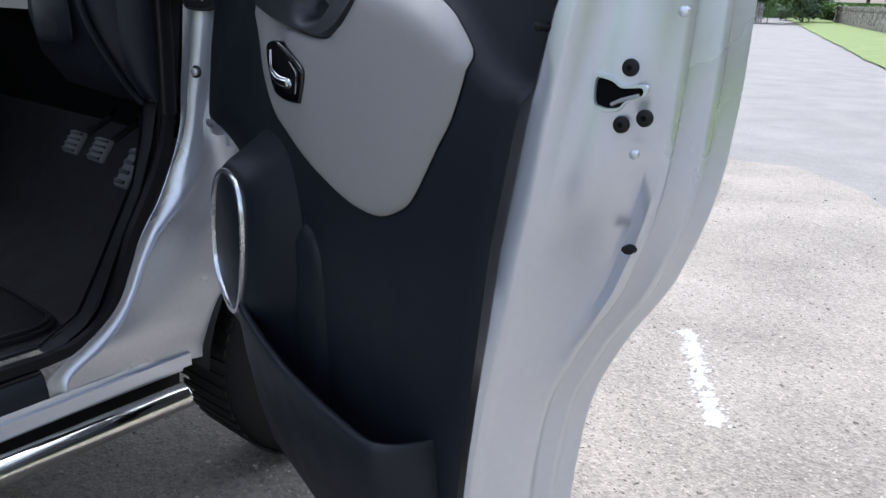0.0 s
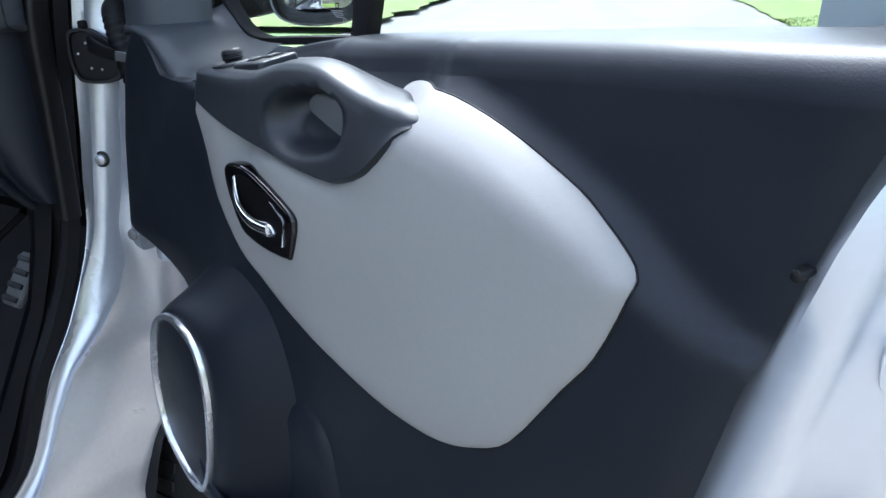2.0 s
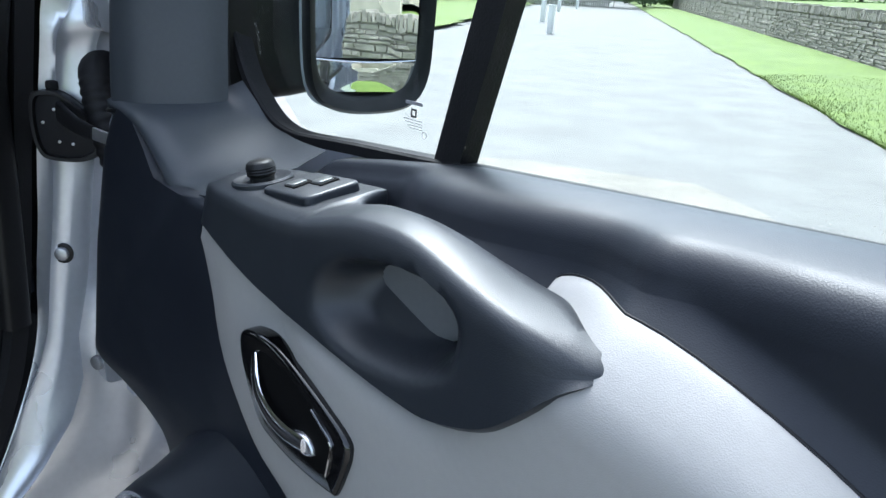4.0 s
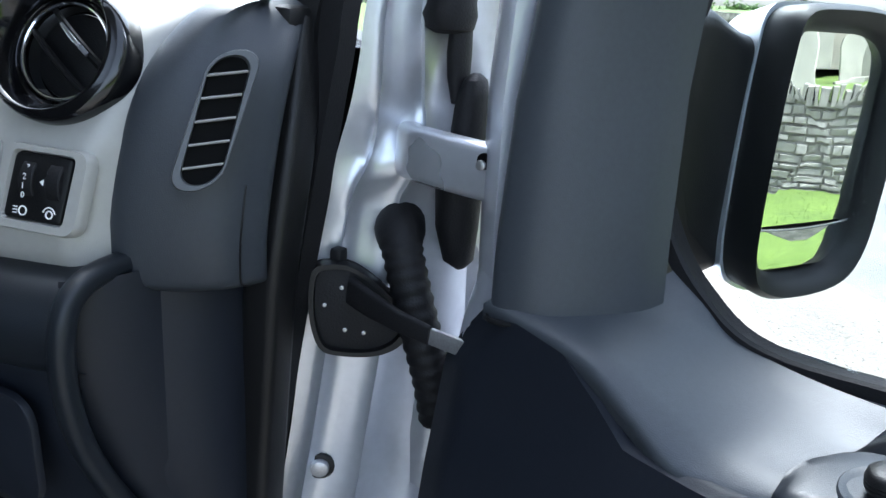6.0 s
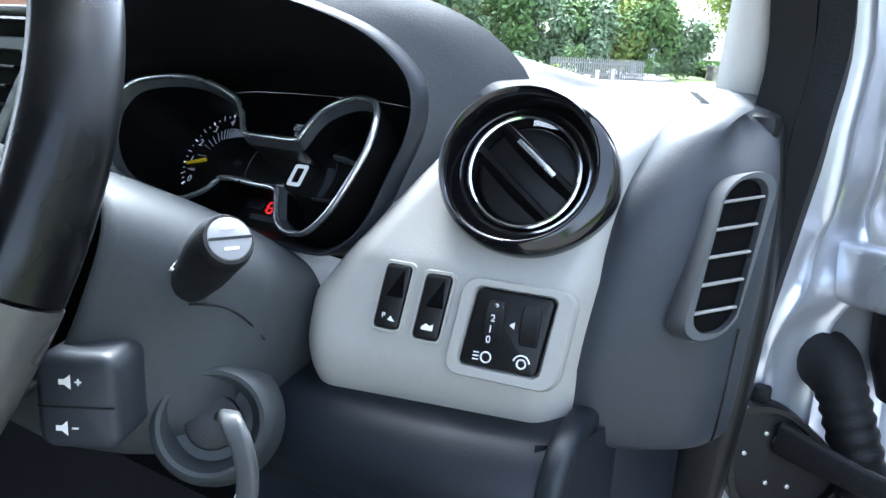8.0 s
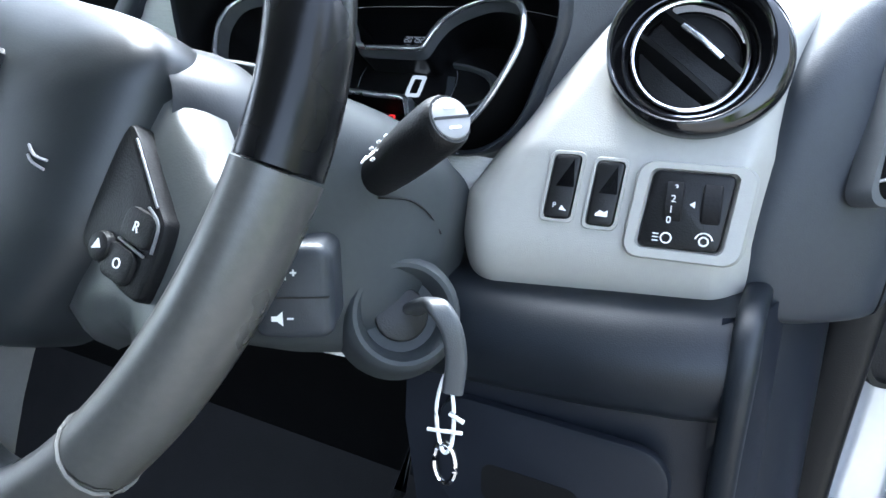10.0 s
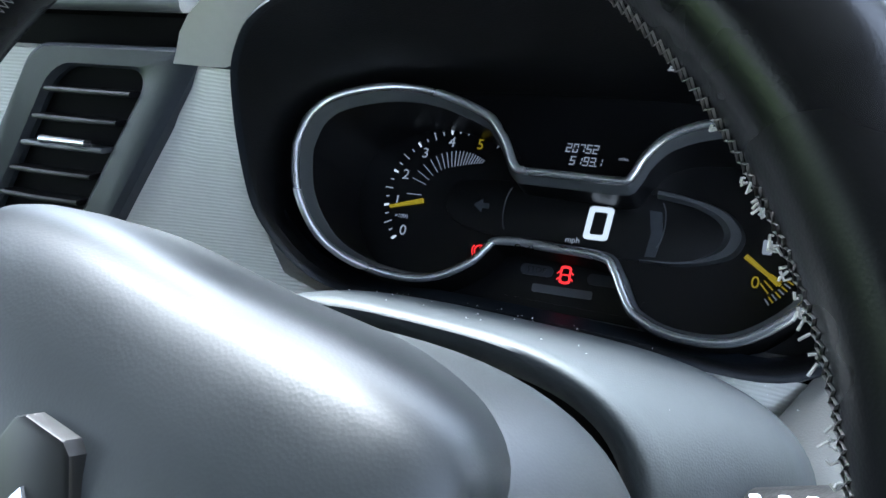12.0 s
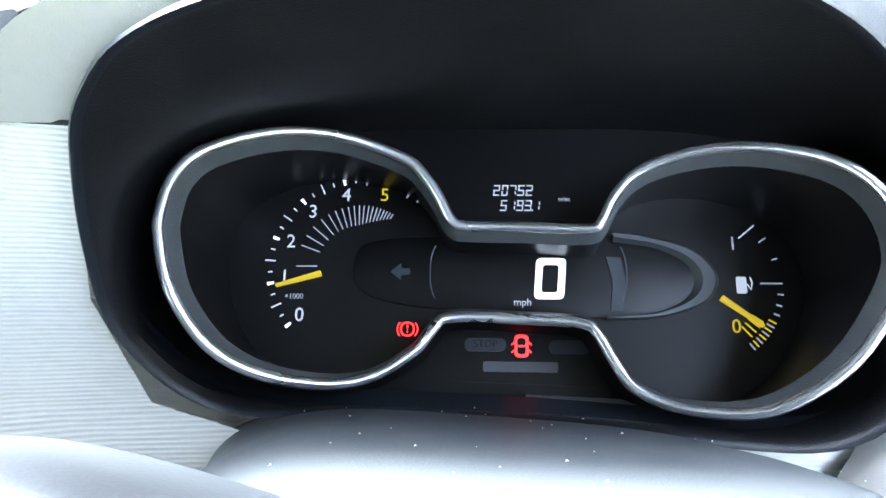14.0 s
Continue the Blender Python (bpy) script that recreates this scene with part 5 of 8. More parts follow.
for cy in (0.13, 0.1205):
    for cx_ in (0.045, 0.0535):
        part("label_bar", prism(slant(rounded(0.005, 0.0022, 0.0005, 1, cx_, cy)), 0.0014, 0.002, 0, FACE), BLACK, label_b)
    part("label_side_mark", prism(slant(rounded(0.004, 0.0045, 0.0008, 1, 0.0365, cy)), 0.001, 0.0016, 0, FACE), TRIM_GREY, label_b)
part("label_symbol", prism(slant([(q.x, q.y) for q in spline([(0.044, 0.1405, 0), (0.045, 0.1435, 0), (0.048, 0.144, 0), (0.05, 0.147, 0), (0.055, 0.147, 0), (0.057, 0.144, 0), (0.0565, 0.1405, 0)], True, 3)]), 0.001, 0.0016, 0, FACE), TRIM_GREY, label_b)
for cx_ in (0.037, 0.056):
    part("label_corner_mark", prism(slant(rounded(0.0035, 0.005, 0.0008, 1, cx_, 0.1525)), 0.001, 0.0016, 0, FACE), TRIM_MID, label_b)
label_w = part("white_label", prism(slant(rounded(0.031, 0.058, 0.001, 3, 0.0485, 0.19)), -0.001, 0.0012, 0, FACE), PALE, door, "white paper label with rows of print")
for k in range(7):
    part("label_bar", prism(slant(rounded(0.024, 0.0009, 0.0003, 1, 0.0485, 0.2 - 0.006 * k)), 0.001, 0.0016, 0, FACE), MARK, label_w)
part("label_anchor", prism(slant(rounded(0.006, 0.006, 0.002, 2, 0.049, 0.209)), 0.001, 0.0016, 0, FACE), MARK, label_w)
# window: frame, front post cover, glass, division bar
post = []
for z, u0, u1, w0 in ((1.246, 0.122, 0.212, 0.052), (1.30, 0.118, 0.206, 0.048), (1.40, 0.116, 0.197, 0.04), (1.5, 0.122, 0.195, 0.03), (1.7, 0.18, 0.25, 0.0), (1.86, 0.25, 0.31, -0.03)):
    m_ = (u0 + u1) / 2
    post.append(spline([D(u0 - 0.012, w0 - 0.02, z), D(u0, w0, z), D(u0 + 0.012, w0 + 0.006, z), D(m_, w0 + 0.004 - 0.012, z + 0.004), D(u1 - 0.01, w0 - 0.055, z + 0.01), D(u1, w0 - 0.085, z + 0.014)], per=4))
part("front_post_cover", loft(post), CORNER, door, "slate grey plastic cover of the window post")
part("post_seam", tube([q + Vector((0.0, -0.003, 0.002)) for q in post[0]], 0.0022, 6), BLACK, door)
post2 = [[D(0.064 + d, -0.03, z), D(0.068 + d, -0.004, z), D(0.078 + d, 0.016, z), D(0.098 + d, 0.034, z), D(0.118 + d, 0.046, z), D(0.13 + d, 0.02, z)] for z, d in ((1.24, 0.0), (1.3, -0.004), (1.4, -0.008), (1.5, -0.004), (1.7, 0.052), (1.86, 0.12))]
part("front_post", loft(post2), SILVER, door, "silver painted window post")
corner = [[D(0.119, 0.056, 1.243), D(0.2, 0.057, 1.233), D(0.247, 0.0585, 1.212), D(0.288, 0.06, 1.191), D(0.338, 0.046, 1.194)],
          [D(0.121, 0.059, 1.257), D(0.205, 0.0615, 1.246), D(0.25, 0.063, 1.224), D(0.29, 0.0635, 1.203), D(0.34, 0.053, 1.207)],
          [D(0.125, 0.052, 1.262), D(0.208, 0.058, 1.251), D(0.253, 0.058, 1.230), D(0.294, 0.056, 1.210), D(0.345, 0.044, 1.214)],
          [D(0.15, 0.02, 1.265), D(0.214, 0.02, 1.256), D(0.258, 0.015, 1.236), D(0.305, 0.005, 1.221), D(0.352, 0.0, 1.222)],
          [D(0.19, -0.025, 1.270), D(0.223, -0.035, 1.262), D(0.257, -0.045, 1.246), D(0.31, -0.03, 1.231), D(0.36, -0.024, 1.228)],
          [D(0.205, -0.055, 1.285), D(0.232, -0.056, 1.268), D(0.262, -0.06, 1.247), D(0.31, -0.055, 1.242), D(0.37, -0.05, 1.244)]]
cs = [spline(r, per=5) for r in corner]
part("mirror_corner_trim", loft([[a.lerp(b, t) for a, b in zip(cs[i], cs[i + 1])] for i in range(5) for t in ((0, 0.5) if i < 4 else (0, 0.5, 1.0))]), CORNER, door, "grey corner trim below the window post", angle=70)
seal_path = spline([D(0.32, -0.064, 1.86), D(0.24, -0.064, 1.66), D(0.185, -0.064, 1.48), D(0.17, -0.064, 1.37), D(0.19, -0.064, 1.315), D(0.225, -0.064, 1.272), D(0.28, -0.068, 1.243), D(0.40, -0.072, 1.25), D(0.7, -0.072, 1.274), D(1.06, -0.072, 1.303), D(1.09, -0.072, 1.318), D(1.12, -0.072, 1.36), D(1.13, -0.072, 1.5), D(1.09, -0.072, 1.86)], per=6)
part("window_seal", sweep(seal_path, [(-0.006, -0.01), (0.003, -0.01), (0.005, -0.007), (0.004, 0.0), (0.004, 0.01), (-0.006, 0.01)], up=(0, 1, 0)), RUBBER, door, "black rubber window seal")
part("division_bar", sweep([D(0.512, -0.076, 1.25), D(0.532, -0.076, 1.32), D(0.555, -0.076, 1.40), D(0.626, -0.076, 1.7), D(0.658, -0.076, 1.86)], [(-0.014, -0.01), (0.014, -0.01), (0.014, 0.01), (0.0, 0.013), (-0.014, 0.01)], up=(0, -1, 0)), RUBBER, door, "black upright bar between the panes")
for name, o in (("front_pane", [(0.29, 1.245), (0.53, 1.262), (0.645, 1.86), (0.33, 1.86), (0.19, 1.5), (0.176, 1.38), (0.2, 1.31)]), ("rear_pane", [(0.53, 1.262), (1.08, 1.305), (1.12, 1.36), (1.125, 1.5), (1.085, 1.86), (0.645, 1.86)])):
    pane = part(name, prism(o, -0.08, -0.076, 0, DAX), GLASS, door, "clear window glass", smooth=False)
    pane.visible_shadow = False
part("top_rail", sweep([D(0.25, -0.05, 1.87), D(0.7, -0.05, 1.9), D(1.13, -0.05, 1.89)], rounded(0.05, 0.045, 0.01)), SILVER, door)
# etched mark on the front pane: bars, a small square and a ring
GL = (Vector((1, 0, 0)), Vector((0, 0, 1)), Vector((0, -1, 0)), D(0.461, -0.0758, 1.292))
GL = (GL[0] * 0.52, GL[1] * 0.52, GL[2], GL[3])
etch = part("glass_mark", prism(rounded(0.042, 0.0055, 0.001, cy=0.016), 0.0, 0.0004, 0, GL), MARK, door, "small etched glass marking")
part("mark_square", band(rounded(0.014, 0.014, 0.001), rounded(0.008, 0.008, 0.001), 0.0, 0.0004, GL, 0.0001), BLACK, etch)
for k in range(4):
    part("mark_bar", prism(rounded(0.05 - 0.006 * k, 0.0012, 0.0003, cx=-0.002 + 0.003 * k, cy=-0.011 - 0.0045 * k), 0.0, 0.0004, 0, GL), MARK, etch)
part("mark_ring", band(circle(0.006, 20), circle(0.0052, 20), 0.0, 0.0004, (GL[0], GL[1], GL[2], GL[3] + Vector((0.015, 0, -0.016))), 0.0001), MARK, etch)

# door mirror on its arm
g0, g1 = Vector((0.214, -0.128)), Vector((0.262, -0.252))
gdir = (g1 - g0).normalized()
MX = frame_axes(D((g0.x + g1.x) / 2, (g0.y + g1.y) / 2, 1.362), (gdir.x, -gdir.y, 0.0), (0.955, -0.297, 0.03))
mirror_out = [(-0.058, 0.098), (-0.03, 0.104), (0.03, 0.102), (0.06, 0.085), (0.068, 0.05), (0.066, -0.02), (0.061, -0.07), (0.042, -0.095), (0.0, -0.102), (-0.04, -0.097), (-0.062, -0.075), (-0.066, 0.0), (-0.064, 0.07)]
mo = [(q.x, q.y) for q in spline([(a, b, 0) for a, b in mirror_out], True, 4)]
sc = lambda s, dx=0.0: [(x * s + dx, y * (s + 0.02 * (1 - s))) for x, y in mo]
put = lambda o, h: [MX[3] + MX[0] * x + MX[1] * y + MX[2] * h for x, y in o]
housing = part("mirror_housing", loft([put(sc(0.5), -0.085), put(sc(0.8), -0.075), put(sc(1.0), -0.045), put(sc(1.1), -0.01), put(sc(1.12), 0.012), put(sc(1.08), 0.02), put(sc(0.98), 0.014), put(sc(0.93), 0.004), put(sc(0.9), -0.004)], close_u=True, caps=True), BLACK, door, "black plastic mirror housing")
part("mirror_cap", loft([put([(x, y) for x, y in sc(1.13)], -0.012), put(sc(1.03), -0.05), put(sc(0.83), -0.08), put(sc(0.4), -0.09)], close_u=True, caps=True), SILVER, housing, "silver painted back cap")


def bowed(o, cx, cy, radius, h0):
    """A slightly convex pane inside the outline o."""
    rows = []
    for s in (1.0, 0.8, 0.6, 0.4, 0.2, 0.02):
        row = []
        for x, y in o:
            px, py = cx + (x - cx) * s, cy + (y - cy) * s
            row.append(MX[3] + MX[0] * px + MX[1] * py + MX[2] * (h0 - ((px - cx) ** 2 + (py - cy) ** 2) / (2 * radius)))
        rows.append(row)
    return loft(rows, close_u=True, caps=True)


glass_o = [(x - 0.002 + 0.06 * min(0.0, y + 0.06), y) for x, y in rounded(0.122, 0.186, 0.026, 6, 0.0, 0.003)]
main_o = [(x, max(y, -0.053)) for x, y in glass_o]
low_o = [(x, min(y, -0.057)) for x, y in glass_o]
part("mirror_pane", bowed(main_o, 0, 0.02, 2.2, 0.004), MIRROR, housing, "large mirror glass", angle=80)
part("wide_angle_pane", bowed(low_o, 0, -0.072, 0.5, 0.004), MIRROR, housing, "small wide-angle mirror glass", angle=80)
part("pane_gap", tube([MX[3] + MX[0] * (-0.062 + 0.12 * k / 8) + MX[1] * (-0.0545 - 0.003 * math.sin(math.pi * k / 8)) + MX[2] * 0.003 for k in range(9)], 0.0012, 6), SATIN, housing)
arm_sec = []
for w_, u0, u1, zl, zh in ((-0.05, 0.15, 0.184, 1.262, 1.47), (-0.085, 0.145, 0.19, 1.258, 1.47), (-0.118, 0.15, 0.2, 1.262, 1.455), (-0.14, 0.155, 0.205, 1.266, 1.45)):
    arm_sec.append([D(a, w_, b) for a, b in rounded(u1 - u0, zh - zl, 0.015, 4, (u0 + u1) / 2, (zl + zh) / 2)])
part("mirror_arm", loft(arm_sec, close_u=True, caps=True), BLACK, housing, "black mirror arm")

# ---------------------------------------------------------------- dashboard
dash = thing("dashboard", pose(0, 0, 0), "grey two-tone van dashboard with round air vent", "dashboard")

# hood lip outline round the instruments, on a nearly upright plane
LIP = [(-0.143, 1.448), (-0.1465, 1.43), (-0.1482, 1.41), (-0.148, 1.39), (-0.143, 1.374), (-0.13, 1.354), (-0.112, 1.3415), (-0.085, 1.3378), (-0.03, 1.3372), (0.04, 1.3374), (0.09, 1.3378), (0.118, 1.341), (0.138, 1.352), (0.149, 1.368), (0.155, 1.396), (0.1585, 1.42), (0.155, 1.443), (0.144, 1.463), (0.12, 1.484), (0.085, 1.4995), (0.045, 1.508), (0.0, 1.51), (-0.05, 1.507), (-0.09, 1.498), (-0.117, 1.486), (-0.132, 1.472), (-0.139, 1.461)]


def lip_y(x, z):
    """How far forward the hood's lip stands: it overhangs at the top and sweeps back at the outer side."""
    d, w = x + 0.0539, z - 1.3855
    return 0.8751 - 0.359 * w + 0.2107 * d * d + 19.42 * w * d * d + 0.833 * d ** 3


lip = [Vector((q.x, lip_y(q.x, q.y), q.y)) for q in spline([(a, b, 0) for a, b in LIP], True, 5)]
lc = Vector((0.0, 0.9, 1.42))


def grow(pts, sx, sz, dy, dz=0.0):
    return [Vector((lc.x + (q.x - lc.x) * sx, q.y + dy, lc.z + (q.z - lc.z) * sz + dz)) for q in pts]


# dial plane: flat, leaning back, a touch rolled; the chrome trim in front of it is bowed towards the driver
DN = Vector((0, -0.818, 0.575))
DU = Vector((0, 0.575, 0.818))
DROLL = 0.0137
IAX = ((Vector((1, 0, 0)) * math.cos(DROLL) + DU * math.sin(DROLL)) * 1.04, (DU * math.cos(DROLL) - Vector((1, 0, 0)) * math.sin(DROLL)) * 1.05, DN * 1.04, Vector((0.0145, 0.961, 1.37)) - DU * 0.0041 + DN * 0.0265)
CI = IAX[3]
ipt = lambda x, v, h: CI + IAX[0] * x + IAX[1] * v + IAX[2] * h
RING = [(-0.0253, 1.403), (-0.0318, 1.4134), (-0.0382, 1.4214), (-0.0471, 1.4284), (-0.0751, 1.4387), (-0.1, 1.442), (-0.124, 1.4387), (-0.1345, 1.431), (-0.1378, 1.4194), (-0.1374, 1.4098), (-0.1317, 1.3899), (-0.1177, 1.3688), (-0.0985, 1.355), (-0.0742, 1.3473), (-0.0557, 1.3478), (-0.0394, 1.3553), (-0.0325, 1.3622), (-0.0254, 1.3667), (0.0049, 1.3662), (0.0311, 1.3665), (0.0378, 1.3627), (0.0445, 1.3535), (0.0529, 1.3457), (0.0725, 1.3432), (0.0995, 1.3506), (0.1235, 1.3722), (0.1389, 1.4004), (0.1417, 1.4152), (0.1363, 1.4296), (0.1234, 1.4376), (0.098, 1.439), (0.0725, 1.4335), (0.054, 1.425), (0.0441, 1.4145), (0.0394, 1.4055), (0.0335, 1.4018), (0.0045, 1.4009), (-0.018, 1.4011)]
ring = [(q.x, q.y) for q in spline([(a, b, 0) for a, b in RING], True, 4)]


def ring_y(x, z):
    d, w = x + 0.0041, z - 1.3855
    return 0.9354 + 0.591 * w - 2.914 * d * d + 3.75 * w * d * d + 0.167 * d ** 3


rpt = lambda x, z, h: Vector((x, ring_y(x, z), z)) + DN * h
to_dial = lambda q, t: q - DN * ((q - CI).dot(DN) + 0.0255 * 1.04) * t


def offset2(o, by):
    """An outline pushed outwards (or inwards, minus) by a distance."""
    n = len(o)
    area = sum(o[i - 1][0] * o[i][1] - o[i][0] * o[i - 1][1] for i in range(n))
    s = 1 if area > 0 else -1
    res = []
    for i in range(n):
        d = Vector((o[(i + 1) % n][0] - o[i - 1][0], o[(i + 1) % n][1] - o[i - 1][1])).normalized()
        res.append((o[i][0] + s * d.y * by, o[i][1] - s * d.x * by))
    return res


cluster = thing("instrument_cluster", pose(0, 0, 0), "lit digital speedometer, rev counter and fuel gauge in chrome surround", "instruments")
# cavity wall between the lip and the ring's backing
N = 160


def by_angle(pts, c, n=N):
    """Resample a closed outline at even angles about c, in x and z."""
    res = []
    m = len(pts)
    for k in range(n):
        a = -math.pi + 2 * math.pi * k / n
        d = Vector((math.cos(a), 0, math.sin(a)))
        best, far = None, -1
        for i in range(m):
            p, q = pts[i] - c, pts[(i + 1) % m] - c
            ex, ez = q.x - p.x, q.z - p.z
            den = d.x * ez - d.z * ex
            if abs(den) < 1e-9:
                continue
            t = (p.x * ez - p.z * ex) / den
            s = (p.x * d.z - p.z * d.x) / den
            if t > 0 and -0.001 <= s <= 1.001 and t > far:
                far, best = t, pts[i].lerp(pts[(i + 1) % m], min(1, max(0, s)))
        res.append(best)
    return res


hull = [ipt(0.163 * math.copysign(abs(math.cos(a)) ** 0.6, math.cos(a)) - 0.0105, 0.068 * math.copysign(abs(math.sin(a)) ** 0.7, math.sin(a)) + 0.008, -0.0252) for a in [2 * math.pi * k / 80 for k in range(80)]]
lipA, hullA = by_angle(lip, Vector((-0.004, 0.9, 1.41))), by_angle(hull, Vector((-0.004, 0.9, 1.38)))
part("bezel", loft([lipA, grow(lipA, 0.992, 0.992, 0.004)] + [[a.lerp(b, t) + Vector((0, 0.004 * math.sin(math.pi * t), 0)) for a, b in zip(grow(lipA, 0.992, 0.992, 0.004), hullA)] for t in (0.25, 0.5, 0.75)] + [hullA], close_u=True), LINING, cluster, "matt black instrument hood lining")
# chrome ring, its pale inner slope, the well behind it and the dial face
part("chrome_ring", sweep([rpt(x, z, 0.0) for x, z in ring], circle(0.0024, 10), True, up=DN), SATIN, cluster, "bright satin chrome outline")
slope = [[rpt(x, z, h) for x, z in offset2(ring, -d)] for d, h in ((0.0006, 0.001), (0.0018, -0.002), (0.0036, -0.007), (0.0042, -0.009))]
part("ring_slope", loft(slope, close_u=True), TRIM_GREY, cluster, "grey inner slope of the ring")
part("dial_wall", loft([[to_dial(rpt(x, z, -0.009), t) for x, z in offset2(ring, -0.004)] for t in (0.0, 0.3, 0.7, 1.0)], close_u=True), DIAL, cluster, "black wall of the instrument wells")
# skirt coloured near-black for the shade behind the ring
part("ring_skirt", loft([[to_dial(rpt(x, z, -0.001), t) for x, z in offset2(ring, 0.0014)] for t in (0.0, 0.3, 0.7, 1.0)], close_u=True), SHADE_BLACK, cluster)
part("dial_face", prism([((q - CI).dot(IAX[0]) / 1.0816, (q - CI).dot(IAX[1]) / 1.1025) for q in hull], -0.03, -0.0255, 0, IAX), DIAL, cluster, "black dial face")
H = -0.0255


def dial_text(name, text, x, v, size, mat, turn=0.0, label=""):
    return words(name, text, size, axes_matrix(IAX, x, v, H + 0.0006, turn), mat, cluster, label)


def dial_bar(name, x0, v0, x1, v1, width, mat, lift=0.0003, taper=1.0):
    d = Vector((x1 - x0, v1 - v0))
    n = Vector((-d.y, d.x)).normalized() * width / 2
    o = [(x0 - n.x, v0 - n.y), (x1 - n.x * taper, v1 - n.y * taper), (x1 + n.x * taper, v1 + n.y * taper), (x0 + n.x, v0 + n.y)]
    return part(name, prism(o, H, H + lift + 0.0004, 0, IAX), mat, cluster, smooth=False)


# rev counter
for tx, x, v, mt in (("0", -0.108, -0.0142, DIM), ("1", -0.116, 0.0033, DIM), ("2", -0.114, 0.0199, DIM), ("3", -0.1045, 0.0343, DIM), ("4", -0.089, 0.0424, DIM), ("5", -0.071, 0.0424, YELLOW)):
    dial_text("rev_number", tx, x, v, 0.0088, mt)
words("rev_unit", "×1000", 0.0034, axes_matrix(IAX, -0.111, -0.0056, H + 0.0006), FAINT, cluster)
RC = Vector((-0.0818, 0.0085))


def on_dial(c, r, deg):
    return c.x + r * math.cos(radians(deg)), c.y + r * math.sin(radians(deg))


for k in range(24):
    a = 221.1 - 29.8 * k / 4
    r0, r1, wd = ((0.0398, 0.0428, 0.0009), (0.0402, 0.0422, 0.0006), (0.039, 0.0438, 0.0006), (0.0402, 0.0422, 0.0006))[k % 4]
    dial_bar("rev_tick", *on_dial(RC, r0, a), *on_dial(RC, r1, a), wd, (LIT if k % 4 == 0 else DIM) if k < 18 else FAINT, taper=1.6 if k % 4 == 0 else 1.0)
for k, a in enumerate((180, 160, 150, 140, 130, 122, 115, 108.5, 102.5, 97, 92, 87.5, 83, 79, 75, 71.5, 68, 65, 62, 59)):
    dial_bar("rev_ray", *on_dial(RC, 0.0195 + 0.00028 * max(0, k - 9) ** 1.4, a), *on_dial(RC, 0.029, a), 0.0005, FAINT)
dial_bar("rev_needle", -0.099, 0.005, -0.1195, -0.0008, 0.0024, YELLOW, 0.002, 0.5)
# speed display pod
podo = [(q.x, q.y) for q in spline([(a, b, 0) for a, b in ((-0.084, 0.0085), (-0.082, 0.0165), (-0.075, 0.0205), (-0.052, 0.0225), (0.0, 0.0225), (0.035, 0.0225), (0.052, 0.0212), (0.066, 0.0175), (0.0745, 0.012), (0.0785, 0.0035), (0.075, -0.0057), (0.065, -0.0106), (0.049, -0.0137), (0.0, -0.014), (-0.05, -0.0104), (-0.075, -0.0059), (-0.083, 0.0013))], True, 4)]
part("speed_pod", prism(podo, H - 0.004, H + 0.001, 0.0005, IAX), DIAL, cluster, "raised black speed display")
rail_o = spline([(a, b, 0) for a, b in ((0.034, 0.0242), (0.044, 0.0232), (0.052, 0.0215), (0.066, 0.0179), (0.075, 0.0121), (0.08, 0.0035), (0.076, -0.0059), (0.065, -0.0112), (0.049, -0.0145), (0.03, -0.0148))], per=4)
rail_i = spline([(a, b, 0) for a, b in ((0.034, 0.0205), (0.042, 0.0193), (0.052, 0.0178), (0.0625, 0.0135), (0.068, 0.0085), (0.0695, 0.003), (0.0675, -0.003), (0.061, -0.0082), (0.049, -0.0125), (0.03, -0.014))], per=4)
crest = [[ipt(q.x, q.y, H) for q in rail_o], [ipt(q.x, q.y, H + 0.003) for q in rail_o], [ipt(q.x * 0.8 + p.x * 0.2, q.y * 0.8 + p.y * 0.2, H + 0.005) for q, p in zip(rail_o, rail_i)], [ipt(q.x * 0.3 + p.x * 0.7, q.y * 0.3 + p.y * 0.7, H + 0.005) for q, p in zip(rail_o, rail_i)], [ipt(p.x, p.y, H + 0.001) for p in rail_i]]
part("pod_crescent", loft(crest), TRIM_GREY, cluster, "grey crescent round the display's end")
part("pod_strip", prism([(0.031, 0.0135), (0.0375, 0.013), (0.0395, 0.001), (0.0375, -0.0112), (0.032, -0.0116), (0.0335, 0.001)], H + 0.0008, H + 0.0016, 0, IAX), TRIM_MID, cluster)
ZP = (IAX[0], IAX[1], IAX[2], IAX[3] + IAX[2] * (H + 0.0014))
part("speed_digit", band([(x + 0.0015 * y / 0.02, y) for x, y in rounded(0.0135, 0.0187, 0.0022, 3, 0.0053, 0.0032)], [(x + 0.0015 * y / 0.02, y) for x, y in rounded(0.0072, 0.0127, 0.0012, 3, 0.0053, 0.0032)], 0, 0.0006, ZP, 0.0001), LIT, cluster, "lit white figure zero")
words("speed_unit", "mph", 0.0046, axes_matrix(ZP, -0.0069, -0.0077, 0.0004), DIM, cluster)
part("pod_arrow", prism([(-0.067, 0.006), (-0.062, 0.01), (-0.062, 0.0075), (-0.058, 0.0075), (-0.058, 0.0045), (-0.062, 0.0045), (-0.062, 0.002)], 0, 0.0003, 0, ZP), TRIM_MID, cluster, smooth=False)
